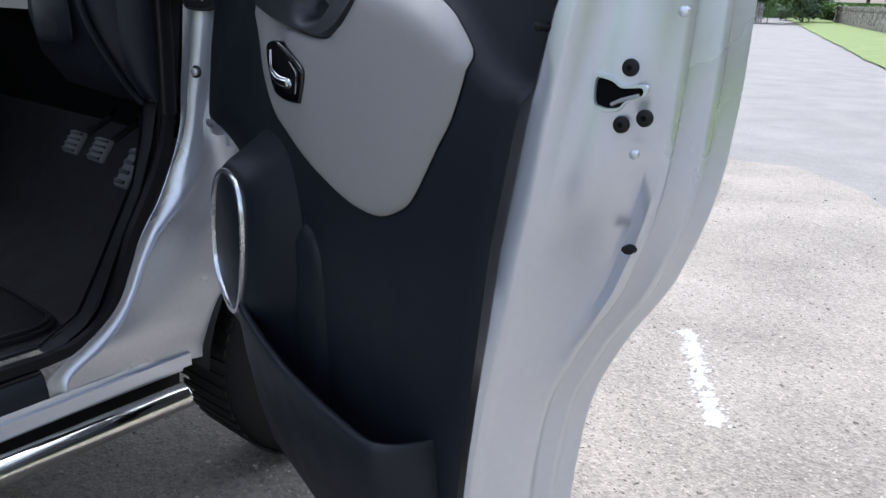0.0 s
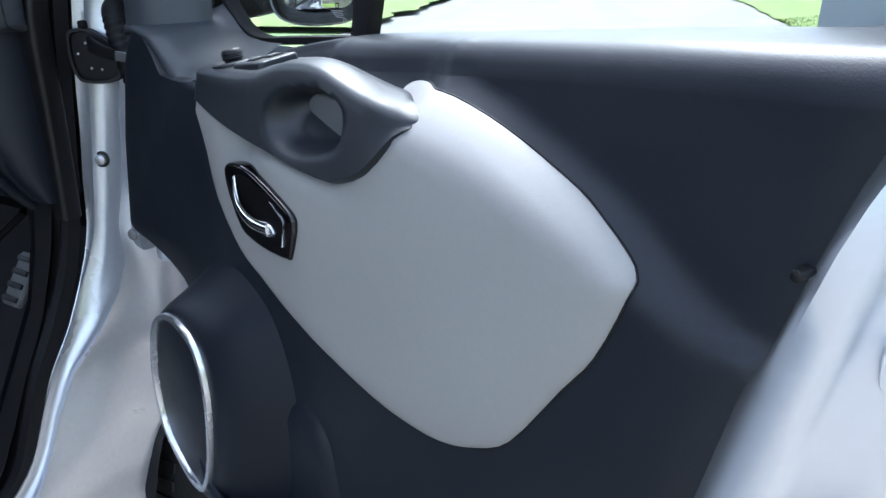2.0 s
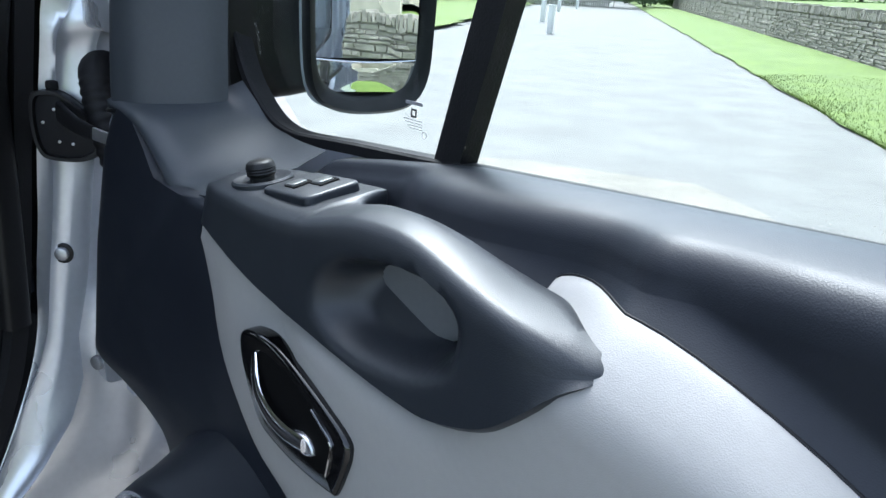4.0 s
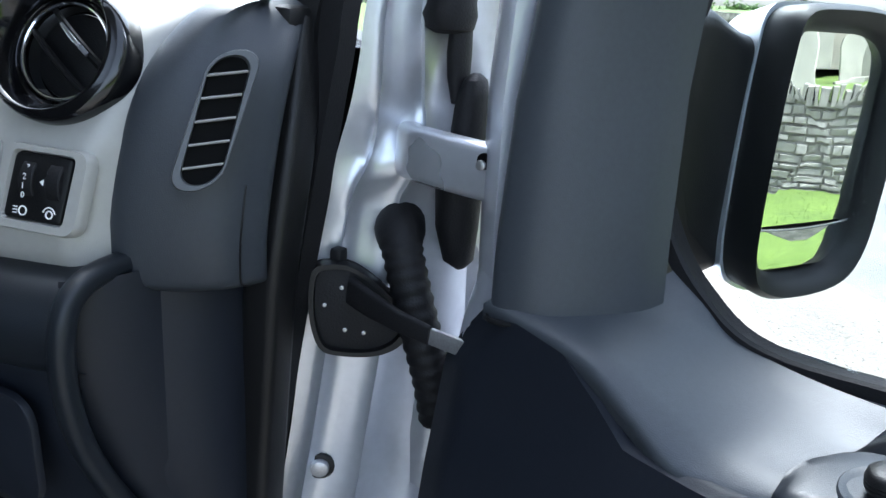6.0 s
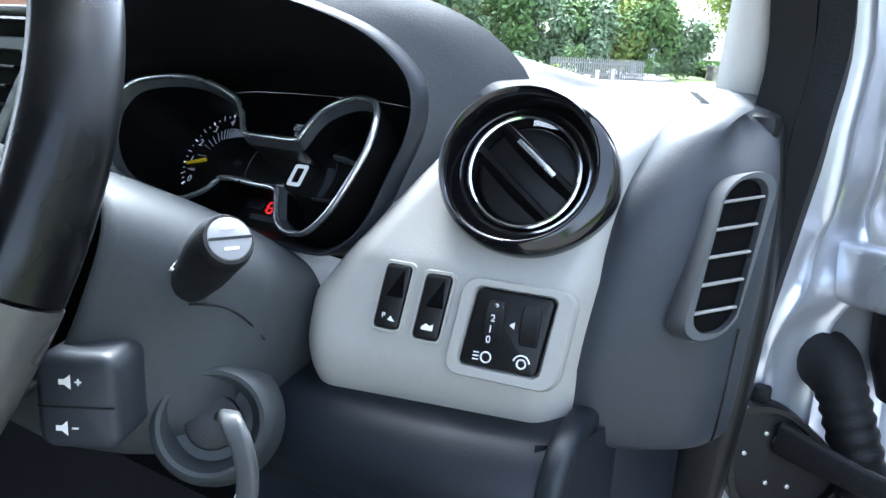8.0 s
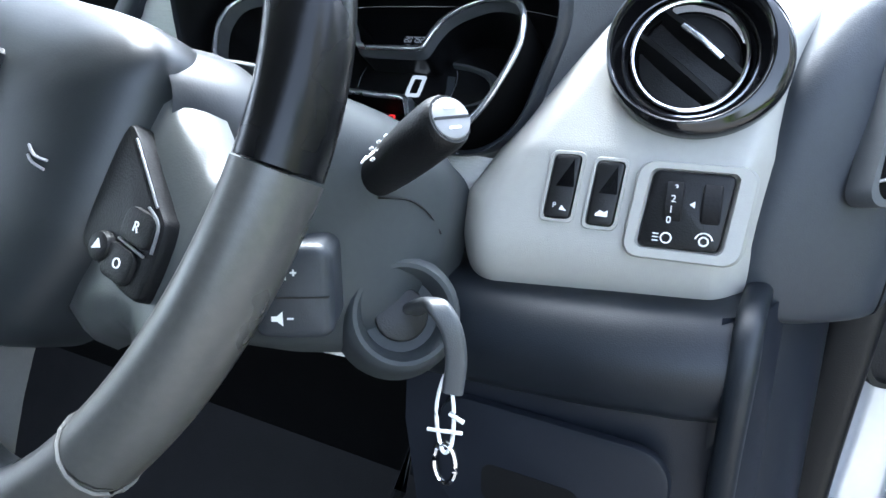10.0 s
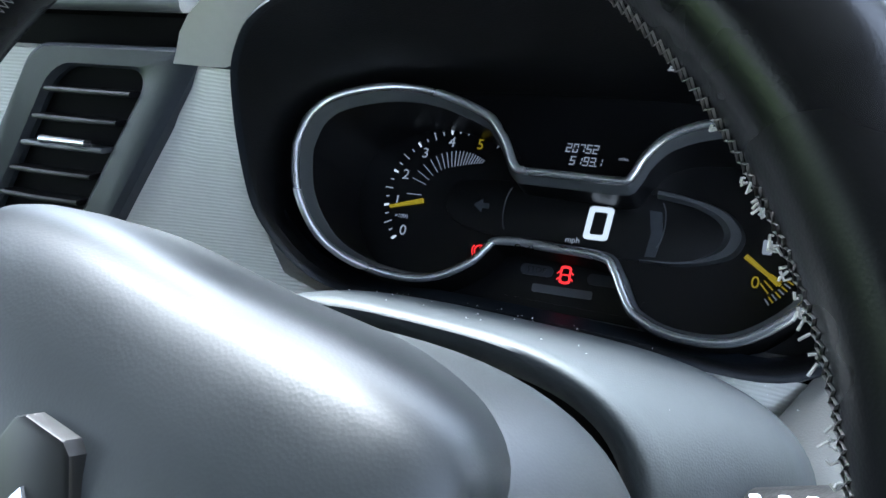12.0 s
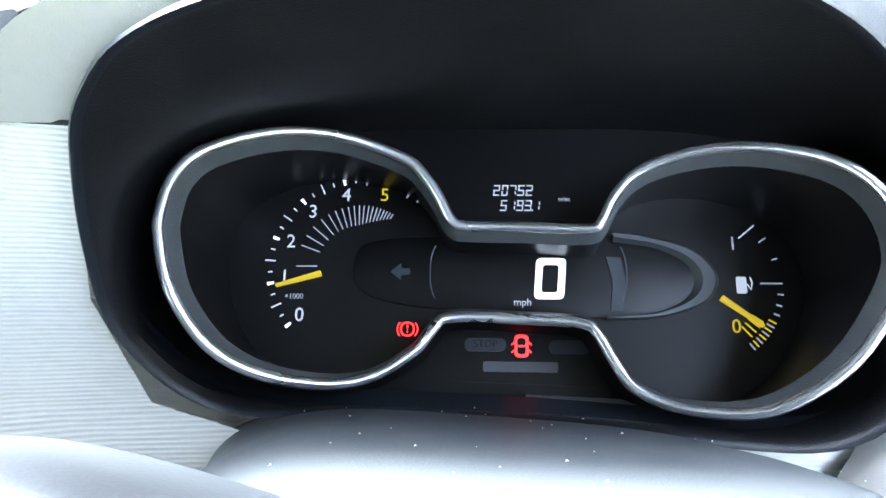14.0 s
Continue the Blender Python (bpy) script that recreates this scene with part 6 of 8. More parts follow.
for x in (-0.045, 0.036):
    part("pod_line", tube([ZP[3] + ZP[0] * (x + (0.002 if x > 0 else -0.002) * math.cos(t) * 2) + ZP[1] * (0.006 + 0.013 * math.sin(t)) for t in [(-1.2 + 2.4 * k / 8) for k in range(9)]], 0.0004, 5), TRIM_GREY, cluster)
# trip figures above, drawn as seven-segment strokes
OD = (IAX[0], IAX[1], IAX[2], IAX[3] + IAX[2] * (H + 0.0004))
TP = (IAX[0], IAX[1], IAX[2], IAX[3] + IAX[2] * (H + 0.0003))
part("trip_window", prism(rounded(0.07, 0.019, 0.003, 4, -0.005, 0.0405), -0.0002, 0.0001, 0, TP), DIAL, cluster)
SEG = {"0": "abcdef", "1": "bc", "2": "abged", "3": "abgcd", "5": "afgcd", "7": "abc", "9": "abcdfg"}


def seven(text, x, v, wd, ht, step):
    for ch in text:
        if ch == ".":
            part("trip_stroke", prism(rounded(0.0008, 0.0008, 0.0002, 1, x - step * 0.5, v - ht / 2), 0, 0.0004, 0, TP), DIM, cluster, smooth=False)
            continue
        p = {"a": (0, 1, 1, 1), "b": (1, 1, 1, 0), "c": (1, 0, 1, -1), "d": (0, -1, 1, -1), "e": (0, 0, 0, -1), "f": (0, 1, 0, 0), "g": (0, 0, 1, 0)}
        for s in SEG[ch]:
            a0, b0, a1, b1 = p[s]
            x0, x1 = x + (a0 - 0.5) * wd + b0 * 0.0003, x + (a1 - 0.5) * wd + b1 * 0.0003
            y0, y1 = v + b0 * ht / 2, v + b1 * ht / 2
            g = 0.0003
            o = [(x0 - g, y0 - g), (x1 + g, y1 - g), (x1 + g, y1 + g), (x0 - g, y0 + g)] if s in "adg" else [(x0 - g, y1 + g * 1.4), (x0 + g, y1 + g * 1.4), (x0 + g, y0 - g * 1.4), (x0 - g, y0 - g * 1.4)]
            part("trip_stroke", prism(o, 0, 0.0004, 0, TP), DIM, cluster, smooth=False)
        x += step


seven("20752", -0.0186, 0.045, 0.0023, 0.0046, 0.0038)
seven("5193.1", -0.0153, 0.0377, 0.0023, 0.0046, 0.0038)
words("trip_unit", "miles", 0.0026, axes_matrix(TP, 0.0127, 0.0408, 0.0002), DIM, cluster)
# fuel gauge
words("fuel_number", "1", 0.0085, axes_matrix(OD, 0.088, 0.0199, 0.0002), FAINT, cluster)
words("fuel_number", "0", 0.0085, axes_matrix(OD, 0.087, -0.0175, 0.0002), YELLOW, cluster)
dial_bar("fuel_needle", 0.081, -0.0048, 0.0985, -0.0172, 0.0024, YELLOW, 0.002, 0.5)
pump = part("fuel_pump_symbol", prism(rounded(0.0045, 0.0075, 0.0007, 3, 0.0905, 0.0011), 0, 0.0004, 0, OD), DIM, cluster)
part("pump_hose", tube([OD[3] + OD[0] * x + OD[1] * v + OD[2] * 0.0003 for x, v in ((0.093, 0.0016), (0.0945, -0.0009), (0.0952, 0.0021), (0.0945, 0.0046))], 0.0004, 5), DIM, pump)
FC = Vector((0.072, 0.002))
dial_bar("fuel_tick", 0.091, 0.0227, 0.098, 0.0285, 0.0006, DIM)
for r0, r1, a in ((0.0335, 0.037, 34), (0.0345, 0.037, 18), (0.027, 0.0365, 0), (0.0345, 0.037, -8), (0.0345, 0.037, -16), (0.0345, 0.037, -23)):
    dial_bar("fuel_tick", *on_dial(FC, r0, a), *on_dial(FC, r1, a), 0.0006, FAINT)
for k in range(8):
    a = -29 - 3.4 * k
    dial_bar("reserve_tick", *on_dial(FC, 0.0335, a), *on_dial(FC, 0.037, a), 0.0006, FAINT if k % 2 else YELLOW)
for k in range(4):
    a = -33 - 5.0 * k
    dial_bar("reserve_tick", *on_dial(FC, 0.026, a), *on_dial(FC, 0.032, a), 0.0006, YELLOW)
# warning lamps
part("brake_lamp", band(circle(0.0034, 20), circle(0.0026, 20), 0, 0.0004, (OD[0], OD[1], OD[2], OD[3] + OD[0] * -0.0585 + OD[1] * -0.02), 0.0001), RED, cluster, "red lit brake warning lamp")
words("brake_mark", "!", 0.005, axes_matrix(OD, -0.0585, -0.02, 0.0003), RED, cluster)
for s in (-1, 1):
    part("brake_arc", tube([OD[3] + OD[0] * (-0.0585 + s * 0.0046 * math.cos(t)) + OD[1] * (-0.02 + 0.0046 * math.sin(t)) for t in (-0.7, -0.35, 0, 0.35, 0.7)], 0.00035, 5), RED, cluster)
LOW = (IAX[0], IAX[1], IAX[2], IAX[3] + IAX[1] * 0.0015 + IAX[2] * (H + 0.0004))
part("lamp_panel", prism([(-0.045, -0.03), (-0.03, -0.0195), (0.02, -0.0225), (0.036, -0.036), (0.03, -0.046), (-0.04, -0.044)], -0.0002, 0.0, 0, LOW), DIAL, cluster, "black strip of warning lamps")
car_o = [(q.x, q.y) for q in spline([(-0.0026, 0.0045, 0), (0.0026, 0.0045, 0), (0.003, 0, 0), (0.0026, -0.0045, 0), (-0.0026, -0.0045, 0), (-0.003, 0, 0)], True, 4)]
DL = (IAX[0], IAX[1], IAX[2], LOW[3] + IAX[0] * -0.0075 + IAX[1] * -0.0285 + IAX[2] * 0.0003)
lamp = part("door_open_lamp", band(car_o, [(x * 0.62, y * 0.72) for x, y in car_o], 0, 0.0004, DL, 0.0001), RED, cluster, "red lit open-door lamp")
part("lamp_bar", prism(rounded(0.005, 0.0008, 0.0002, 1), 0, 0.0004, 0, DL), RED, lamp)
for sx in (-1, 1):
    for sy in (0.0022, -0.0012):
        part("lamp_door", prism([(sx * 0.003, sy), (sx * 0.0046, sy - 0.0014), (sx * 0.0044, sy - 0.002), (sx * 0.0028, sy - 0.0008)], 0, 0.0004, 0, DL), RED, lamp, smooth=False)
for x, w_ in ((-0.0255, 0.0185), (0.0115, 0.018)):
    part("stop_lozenge", prism(rounded(w_, 0.006, 0.0028, 4, x + 0.002, -0.028 - 0.1 * (x + 0.0255) * 0.2), 0.0, 0.0004, 0, LOW), TRIM_MID, cluster)
words("stop_word", "STOP", 0.0045, axes_matrix(LOW, -0.0235, -0.028, 0.0006), BLACK, cluster)
part("message_bar", prism(rounded(0.033, 0.0045, 0.001, 3, -0.008, -0.0376), 0.0, 0.0004, 0, LOW), TRIM_GREY, cluster)

# outer hood over the instruments and the pad that runs to the windscreen
lipO = by_angle(lip, Vector((-0.004, 0.9, 1.41)))
around = lambda a0, a1, rows_: loft([[grow([lipO[k % N]], sx, sz, dy)[0] for k in range(int((a0 + 1) * N / 2), int((a1 + 1) * N / 2) + 1)] for sx, sz, dy in rows_])
part("hood_lip", loft([lipO, grow(lipO, 1.005, 1.007, -0.0025), grow(lipO, 1.014, 1.018, -0.0035), grow(lipO, 1.026, 1.032, -0.001), grow(lipO, 1.036, 1.042, 0.007), grow(lipO, 1.042, 1.046, 0.025)], close_u=True), KNEE, dash, "thin dark rim of the instrument hood")
top = []
for i in range(45):
    x = -1.25 + (0.33 + 1.25) * i / 44
    inst = max(0.0, 1 - (abs(x + 0.005) / 0.25) ** 2.2) if abs(x + 0.005) < 0.25 else 0.0
    ridge_z = lerp_table([(-a, b) for a, b in ((-1.3, 1.49), (-0.32, 1.492), (-0.26, 1.5), (-0.224, 1.515), (-0.14, 1.528), (-0.065, 1.523), (0.004, 1.514), (0.067, 1.5), (0.125, 1.485), (0.179, 1.474), (0.228, 1.464), (0.284, 1.452), (0.34, 1.44))], -x)
    edge = 0.02 * max(0.0, (x - 0.2) / 0.13) if x > 0.2 else 0.0
    front = lerp_table([(0.2, 0.0), (0.165, 1.449), (0.152, 1.482), (0.125, 1.499), (0.084, 1.51), (0.004, 1.512), (-0.045, 1.507), (-0.092, 1.494), (-0.137, 1.468), (-0.154, 1.452), (-0.165, 1.44), (-0.2, 0.0)], -x) + 0.006
    z0 = max(front, ridge_z - 0.026)
    f_ = smooth((abs(x) - 0.13) / 0.06)
    yf = (lip_y(min(0.15, max(-0.14, x)), min(z0, 1.512)) + 0.008) * (1 - f_) + 0.955 * f_
    top.append(spline([Vector((x, yf + 0.004, z0)), Vector((x, yf + 0.014, z0 * 0.6 + (ridge_z - 0.008) * 0.4 + 0.003)), Vector((x, yf + 0.045, z0 * 0.3 + ridge_z * 0.7)), Vector((x, 1.02, ridge_z)), Vector((x, 1.1, ridge_z - 0.012)), Vector((x, 1.25, min(ridge_z - 0.03, 1.455) - edge)), Vector((x, 1.42, 1.38))], per=4))
part("top_pad", loft(top), DASH_TOP, dash, "grey grained dash top")
part("hood_seam", tube(spline([(-0.158, 0.965, 1.519), (-0.013, 0.97, 1.5155), (0.061, 0.97, 1.4955), (0.118, 0.965, 1.472), (0.156, 0.955, 1.446)], per=5), 0.0012, 5), BLACK, dash)

# pale facia right of the wheel: round vent and switches
FX = Vector((0.18, -1, 0.28)).normalized()
fy = lambda x, z: 0.853 + 0.17 * (x - 0.19) + 0.28 * (z - 1.312) + 0.38 * max(0.0, z - 1.352)
rows = []
for i in range(43):
    s_ = i / 42
    col = []
    x = 0.118 + 0.2 * s_
    ztop = 1.445 + 0.012 * (1 - ((x - 0.23) / 0.1) ** 2)
    for j in range(55):
        z = 1.262 + (ztop - 1.262) * j / 54
        xl = 0.118 + 0.62 * max(0.0, z - 1.315) - 0.9 * max(0.0, z - 1.44)
        xr = 0.304 + 0.15 * max(0.0, z - 1.3)
        x = xl + (xr - xl) * s_
        y = fy(x, z)
        if z < 1.30:
            y += 0.02 * ((1.30 - z) / 0.04) ** 2
        if z > 1.42:
            y += 0.035 * ((z - 1.42) / 0.035) ** 2
        if s_ < 0.18:
            y += 0.03 * ((0.18 - s_) / 0.18) ** 2
        if x > xr - 0.024:
            y += 0.035 * ((x - xr + 0.024) / 0.024) ** 2
        col.append(Vector((x, y, z)))
    col.append(col[-1] + Vector((0, 0.025, -0.002)))
    rows.append(col)
bm = loft(rows)
hole = Vector((0.2485, 0.8985, 1.4115))
away = Vector((0.2, -1, 0.42)).normalized()
gone = []
for f in bm.faces:
    d = f.calc_center_median() - hole
    if (d - away * d.dot(away)).length < 0.044:
        gone.append(f)
bmesh.ops.delete(bm, geom=gone, context='FACES')
part("right_facia", bm, FACIA, dash, "pale grey facia panel with switches")
FA = frame_axes((0.2485, 0.8985, 1.4115), (1, 0.2, 0.0), (0.2, -1, 0.42))
FA = (FA[0] * 0.86, FA[1] * 0.86, FA[2] * 0.86, FA[3])
def vent_row(out, h, inner=0.054):
    """A loop between the inner rim (out 0) and the lopsided outer flange (out 1)."""
    row = []
    for k in range(64):
        a = 2 * math.pi * k / 64
        x = inner * 1.02 * math.cos(a) * (1 - out) + (0.0065 + 0.0615 * math.cos(a)) * out
        y = inner * math.sin(a) * (1 - out) + (-0.005 + 0.0565 * math.sin(a)) * out
        row.append(FA[3] + FA[0] * x + FA[1] * y + FA[2] * h)
    return row


vent = part("round_vent", loft([vent_row(1, -0.03), vent_row(1, -0.002), vent_row(0.97, 0.004), vent_row(0.85, 0.0075), vent_row(0.5, 0.0095), vent_row(0.15, 0.0105), vent_row(0, 0.0115), vent_row(0, 0.011, 0.0525), vent_row(0, 0.006, 0.05), vent_row(0, -0.002, 0.046), vent_row(0, -0.012, 0.042), vent_row(0, -0.02, 0.04)], close_u=True), GLOSS, dash, "round gloss black air vent with a broad rim", angle=60)
part("vent_chrome", sweep([FA[3] + FA[0] * (0.039 * math.cos(a)) + FA[1] * (0.0395 * math.sin(a)) + FA[2] * -0.012 for a in [2 * math.pi * k / 56 for k in range(56)]], circle(0.0016, 8), True, up=FA[2]), CHROME, vent, "thin chrome ring")
# back of the vent coloured near-black for its inner shade
part("vent_well", disc(0.039, -0.045, -0.03, 0, 40, FA), SHADE_BLACK, vent)
vt = radians(-38)
vx, vy = FA[0] * math.cos(vt) + FA[1] * math.sin(vt), FA[1] * math.cos(vt) - FA[0] * math.sin(vt)
part("vent_disc", disc(0.036, -0.032, -0.024, 0.003, 40, FA), BLACK, vent)
for k, off in enumerate((-0.012, 0.0125)):
    half = math.sqrt(0.037 ** 2 - off ** 2)
    c0 = FA[3] + vy * off + FA[2] * -0.018
    part("vent_blade", sweep([c0 - vx * half, c0 - vx * half * 0.5 + FA[2] * 0.003, c0 + FA[2] * 0.004, c0 + vx * half * 0.5 + FA[2] * 0.003, c0 + vx * half], [(-0.0012, -0.012), (0.0012, -0.012), (0.002, 0.004), (0.0, 0.006), (-0.002, 0.004)], up=FA[2] + vy * 0.5), BLACK, vent)
part("vent_tab", sweep([FA[3] + vy * 0.0125 - vx * 0.018 + FA[2] * -0.01, FA[3] + vy * 0.0125 + FA[2] * -0.007, FA[3] + vy * 0.0125 + vx * 0.018 + FA[2] * -0.01], rounded(0.0035, 0.003, 0.001, 2), up=FA[2]), SATIN, vent, "bright vent slider")

SA = lambda x, z: frame_axes((x, fy(x, z), z), (1, 0.17, 0.0), FX)
for x, z, txt in ((0.1905, 1.3295, "P"), (0.2165, 1.3275, "")):
    ax = SA(x, z)
    sw = part("rocker_switch", prism([(a + b * 0.1, b) for a, b in rounded(0.0165, 0.039, 0.003, 3)], -0.004, 0.0035, 0.002, ax), BLACK, dash, "black rocker switch with white symbol")
    part("switch_frame", band([(a + b * 0.1, b) for a, b in rounded(0.0215, 0.044, 0.004, 3)], [(a + b * 0.1, b) for a, b in rounded(0.0168, 0.0393, 0.003, 3)], -0.003, 0.0022, ax, 0.001), FACIA, sw)
    part("switch_facet", prism([(0.006, 0.017), (0.0072, 0.0), (-0.004, 0.0)], 0.0034, 0.0038, 0, ax), GLOSS, sw, smooth=False)
    if txt:
        words("switch_symbol", "P", 0.0046, axes_matrix(ax, -0.0035, -0.0118, 0.0039), WHITE, sw)
        part("symbol_wedge", prism([(-0.0005, -0.0142), (0.0042, -0.0148), (0.001, -0.0115)], 0.0036, 0.004, 0, ax), WHITE, sw, smooth=False)
    else:
        part("symbol_car", prism([(-0.0045, -0.0138), (0.0028, -0.0138), (0.0028, -0.0098), (0.0008, -0.0112), (-0.0018, -0.01), (-0.0045, -0.0122)], 0.0036, 0.004, 0, ax), WHITE, sw, smooth=False)
PX = SA(0.2635, 1.322)
ctrl = part("control_block", prism([(a + b * 0.12, b) for a, b in rounded(0.046, 0.045, 0.004, 4)], -0.004, 0.005, 0.0025, PX), BLACK, dash, "black block with headlamp and dimmer wheels")
part("control_surround", band([(a + b * 0.1, b) for a, b in rounded(0.068, 0.058, 0.01, 5, 0.002, -0.001)], [(a + b * 0.12, b) for a, b in rounded(0.047, 0.046, 0.004, 5)], -0.004, 0.0055, PX, 0.003), FACIA, dash, "raised pale surround")
for xo in (-0.0085, 0.0125):
    c0 = PX[3] + PX[0] * (xo + 0.0012) + PX[1] * 0.005 + PX[2] * 0.0005
    part("thumb_wheel", loft([[c0 + PX[0] * t + PX[1] * (0.0135 * math.cos(a) * s) + PX[2] * (0.0085 * math.sin(a) * s) for a in [2 * math.pi * k / 36 for k in range(36)]] for t, s in ((-0.0055, 0.9), (-0.0045, 1.0), (0.0045, 1.0), (0.0055, 0.9))], close_u=True, caps=True), RUBBER, ctrl, "ribbed thumb wheel")
for k, tx in enumerate("3210"):
    words("wheel_number", tx, 0.0058, axes_matrix(PX, -0.0075 + 0.0008 * (1 - k), 0.0125 - 0.0062 * k, 0.0088 if k in (1, 2) else 0.0072), WHITE, ctrl)
part("pointer", prism([(0.0015, 0.004), (0.0045, 0.006), (0.0045, 0.002)], 0.0049, 0.0056, 0, PX), WHITE, ctrl, smooth=False)
part("lamp_symbol", band([(q[0] * 1.0 - 0.0095, q[1] - 0.0165) for q in circle(0.0034, 16)], [(q[0] - 0.0095, q[1] - 0.0165) for q in circle(0.0025, 16)], 0.0048, 0.0056, PX, 0.0002), WHITE, ctrl)
for k in range(3):
    part("lamp_ray", prism(rounded(0.0035, 0.0007, 0.0002, 1, -0.0155, -0.0145 - 0.002 * k), 0.0048, 0.0055, 0, PX), WHITE, ctrl)
part("bulb_symbol", band([(q[0] + 0.0115, q[1] - 0.0165) for q in circle(0.003, 16)], [(q[0] + 0.0115, q[1] - 0.0165) for q in circle(0.002, 16)], 0.0048, 0.0056, PX, 0.0002), WHITE, ctrl)
part("bulb_arc", tube([PX[3] + PX[0] * (0.0115 + 0.0048 * math.cos(t)) + PX[1] * (-0.0165 + 0.0048 * math.sin(t)) + PX[2] * 0.0055 for t in [0.2 + 2.7 * k / 8 for k in range(9)]], 0.0005, 5), WHITE, ctrl)

# slate end cap with the oval demister vent
cap = []
for z, x0, x1, y0 in ((1.246, 0.306, 0.366, 0.916), (1.252, 0.3, 0.371, 0.9), (1.262, 0.296, 0.375, 0.892), (1.30, 0.298, 0.378, 0.89), (1.36, 0.306, 0.38, 0.9), (1.40, 0.313, 0.379, 0.914), (1.43, 0.322, 0.372, 0.936), (1.445, 0.33, 0.366, 0.955), (1.452, 0.336, 0.36, 0.98)):
    cap.append(spline([Vector((x0 - 0.012, y0 + 0.012, z)), Vector((x0, y0, z)), Vector((x0 + 0.022, y0 + 0.004, z)), Vector((x1 - 0.016, y0 + 0.027, z)), Vector((x1 - 0.003, y0 + 0.052, z)), Vector((x1 - 0.001, y0 + 0.07, z)), Vector((x1 - 0.014, y0 + 0.084, z))], per=4))
cap = [list(r) for r in zip(*[spline(col, per=4) for col in zip(*cap)])]
endcap = part("end_cap", loft(cap), TRIM_MID, dash, "slate grey end cap of the dashboard")
part("cap_crease", tube([r[15] + Vector((0.0003, -0.0003, 0)) for r in cap[1:15]], 0.0008, 5), BLACK, endcap)
top_cap = [cap[-1], [q + Vector((-0.012, 0.012, 0.006)) for q in cap[-1]], [q + Vector((-0.03, 0.06, 0.008)) for q in cap[-1]]]
part("end_cap_top", loft(top_cap), TRIM_GREY, endcap)
VX = frame_axes((0.3645, 0.922, 1.375), (0.7, 0.69, 0.1), (0.69, -0.69, 0.25))
oval = [(a + b * 0.4, b) for a, b in rounded(0.026, 0.08, 0.0122, 6)]
sv = part("side_vent", band([(x * 1.3, y * 1.1) for x, y in oval], oval, -0.012, 0.006, VX, 0.003), TRIM_GREY, dash, "oval side window demister vent")
# near-black filling stands in for the shade behind the slats
part("vent_dark", prism(oval, -0.014, 0.0012, 0, VX), SHADE_BLACK, sv)
for k in range(5):
    y = -0.029 + 0.0145 * k
    part("vent_slat", sweep([VX[3] + VX[0] * (-0.013 + y * 0.4) + VX[1] * y + VX[2] * 0.002, VX[3] + VX[0] * (0.013 + y * 0.4) + VX[1] * (y + 0.001) + VX[2] * 0.002], rounded(0.006, 0.0016, 0.0006, 1), up=VX[1]), INSERT, sv)
part("corner_piece", box(0.36, 1.014, 1.438, 0.02, 0.04, 0.02, 0.006), BLACK, dash)
part("cap_edge", sweep(spline([(0.355, 1.024, 1.436), (0.361, 1.011, 1.39), (0.365, 0.997, 1.34), (0.364, 0.988, 1.29), (0.36, 0.985, 1.24), (0.348, 0.99, 1.1), (0.34, 0.99, 0.95)], per=5), rounded(0.034, 0.034, 0.008, 3), up=(0, -1, 0)), BLACK, dash, "black edge strip beside the end cap")

# knee panel, its rolled pad and the lower cover
pad = []
for x, dz, dy in ((0.10, -0.006, 0), (0.16, -0.003, 0), (0.22, 0.0, 0.002), (0.28, 0.003, 0.01), (0.305, 0.004, 0.019)):
    pad.append(spline([Vector((x, 0.905, 1.266 + dz)), Vector((x, 0.872 + dy * 0.5, 1.268 + dz)), Vector((x, 0.838 + dy, 1.262 + dz)), Vector((x, 0.818 + dy, 1.243 + dz)), Vector((x, 0.816 + dy, 1.222 + dz)), Vector((x, 0.83 + dy, 1.2 + dz)), Vector((x, 0.865 + dy, 1.19 + dz))], per=5))
part("knee_pad", loft(pad), KNEE, dash, "rolled dark slate knee pad")
part("knee_pad_end", sweep(spline([(0.306, 0.9, 1.272), (0.308, 0.858, 1.268), (0.31, 0.838, 1.245), (0.308, 0.838, 1.19), (0.305, 0.86, 1.12), (0.3, 0.918, 1.02), (0.298, 0.96, 0.97)], per=5), rounded(0.016, 0.016, 0.006, 3), up=(1, 0, 0)), KNEE, dash)
low = [[Vector((x, 0.838 + dy, 1.205)), Vector((x, 0.834 + dy, 1.15)), Vector((x, 0.85 + dy * 1.6, 1.07)), Vector((x, 0.9 + dy, 1.0)), Vector((x, 1.0, 0.96))] for x, dy in ((0.09, 0.0), (0.15, 0.0), (0.22, 0.004), (0.26, 0.009), (0.30, 0.02))]
part("lower_cover", loft(low), TRIM, dash, "dark lower dash cover")
lid_ax = frame_axes((0.20, 0.8335, 1.138), (1, 0, 0), (0, -1, -0.02))
part("fuse_lid", prism(rounded(0.16, 0.09, 0.022, 6), -0.002, 0.004, 0.003, lid_ax), TRIM, dash, "dark lid in the lower cover")
part("lid_pull", prism(rounded(0.07, 0.03, 0.008, 4, -0.01, -0.015), 0.0035, 0.0045, 0, lid_ax), BLACK, dash)
# the covers run back towards the pillar as they go down
sweep_back = lambda z: lerp_table([(1.27, 0.85), (1.19, 0.848), (1.12, 0.866), (1.02, 0.923), (0.94, 0.97)], z)
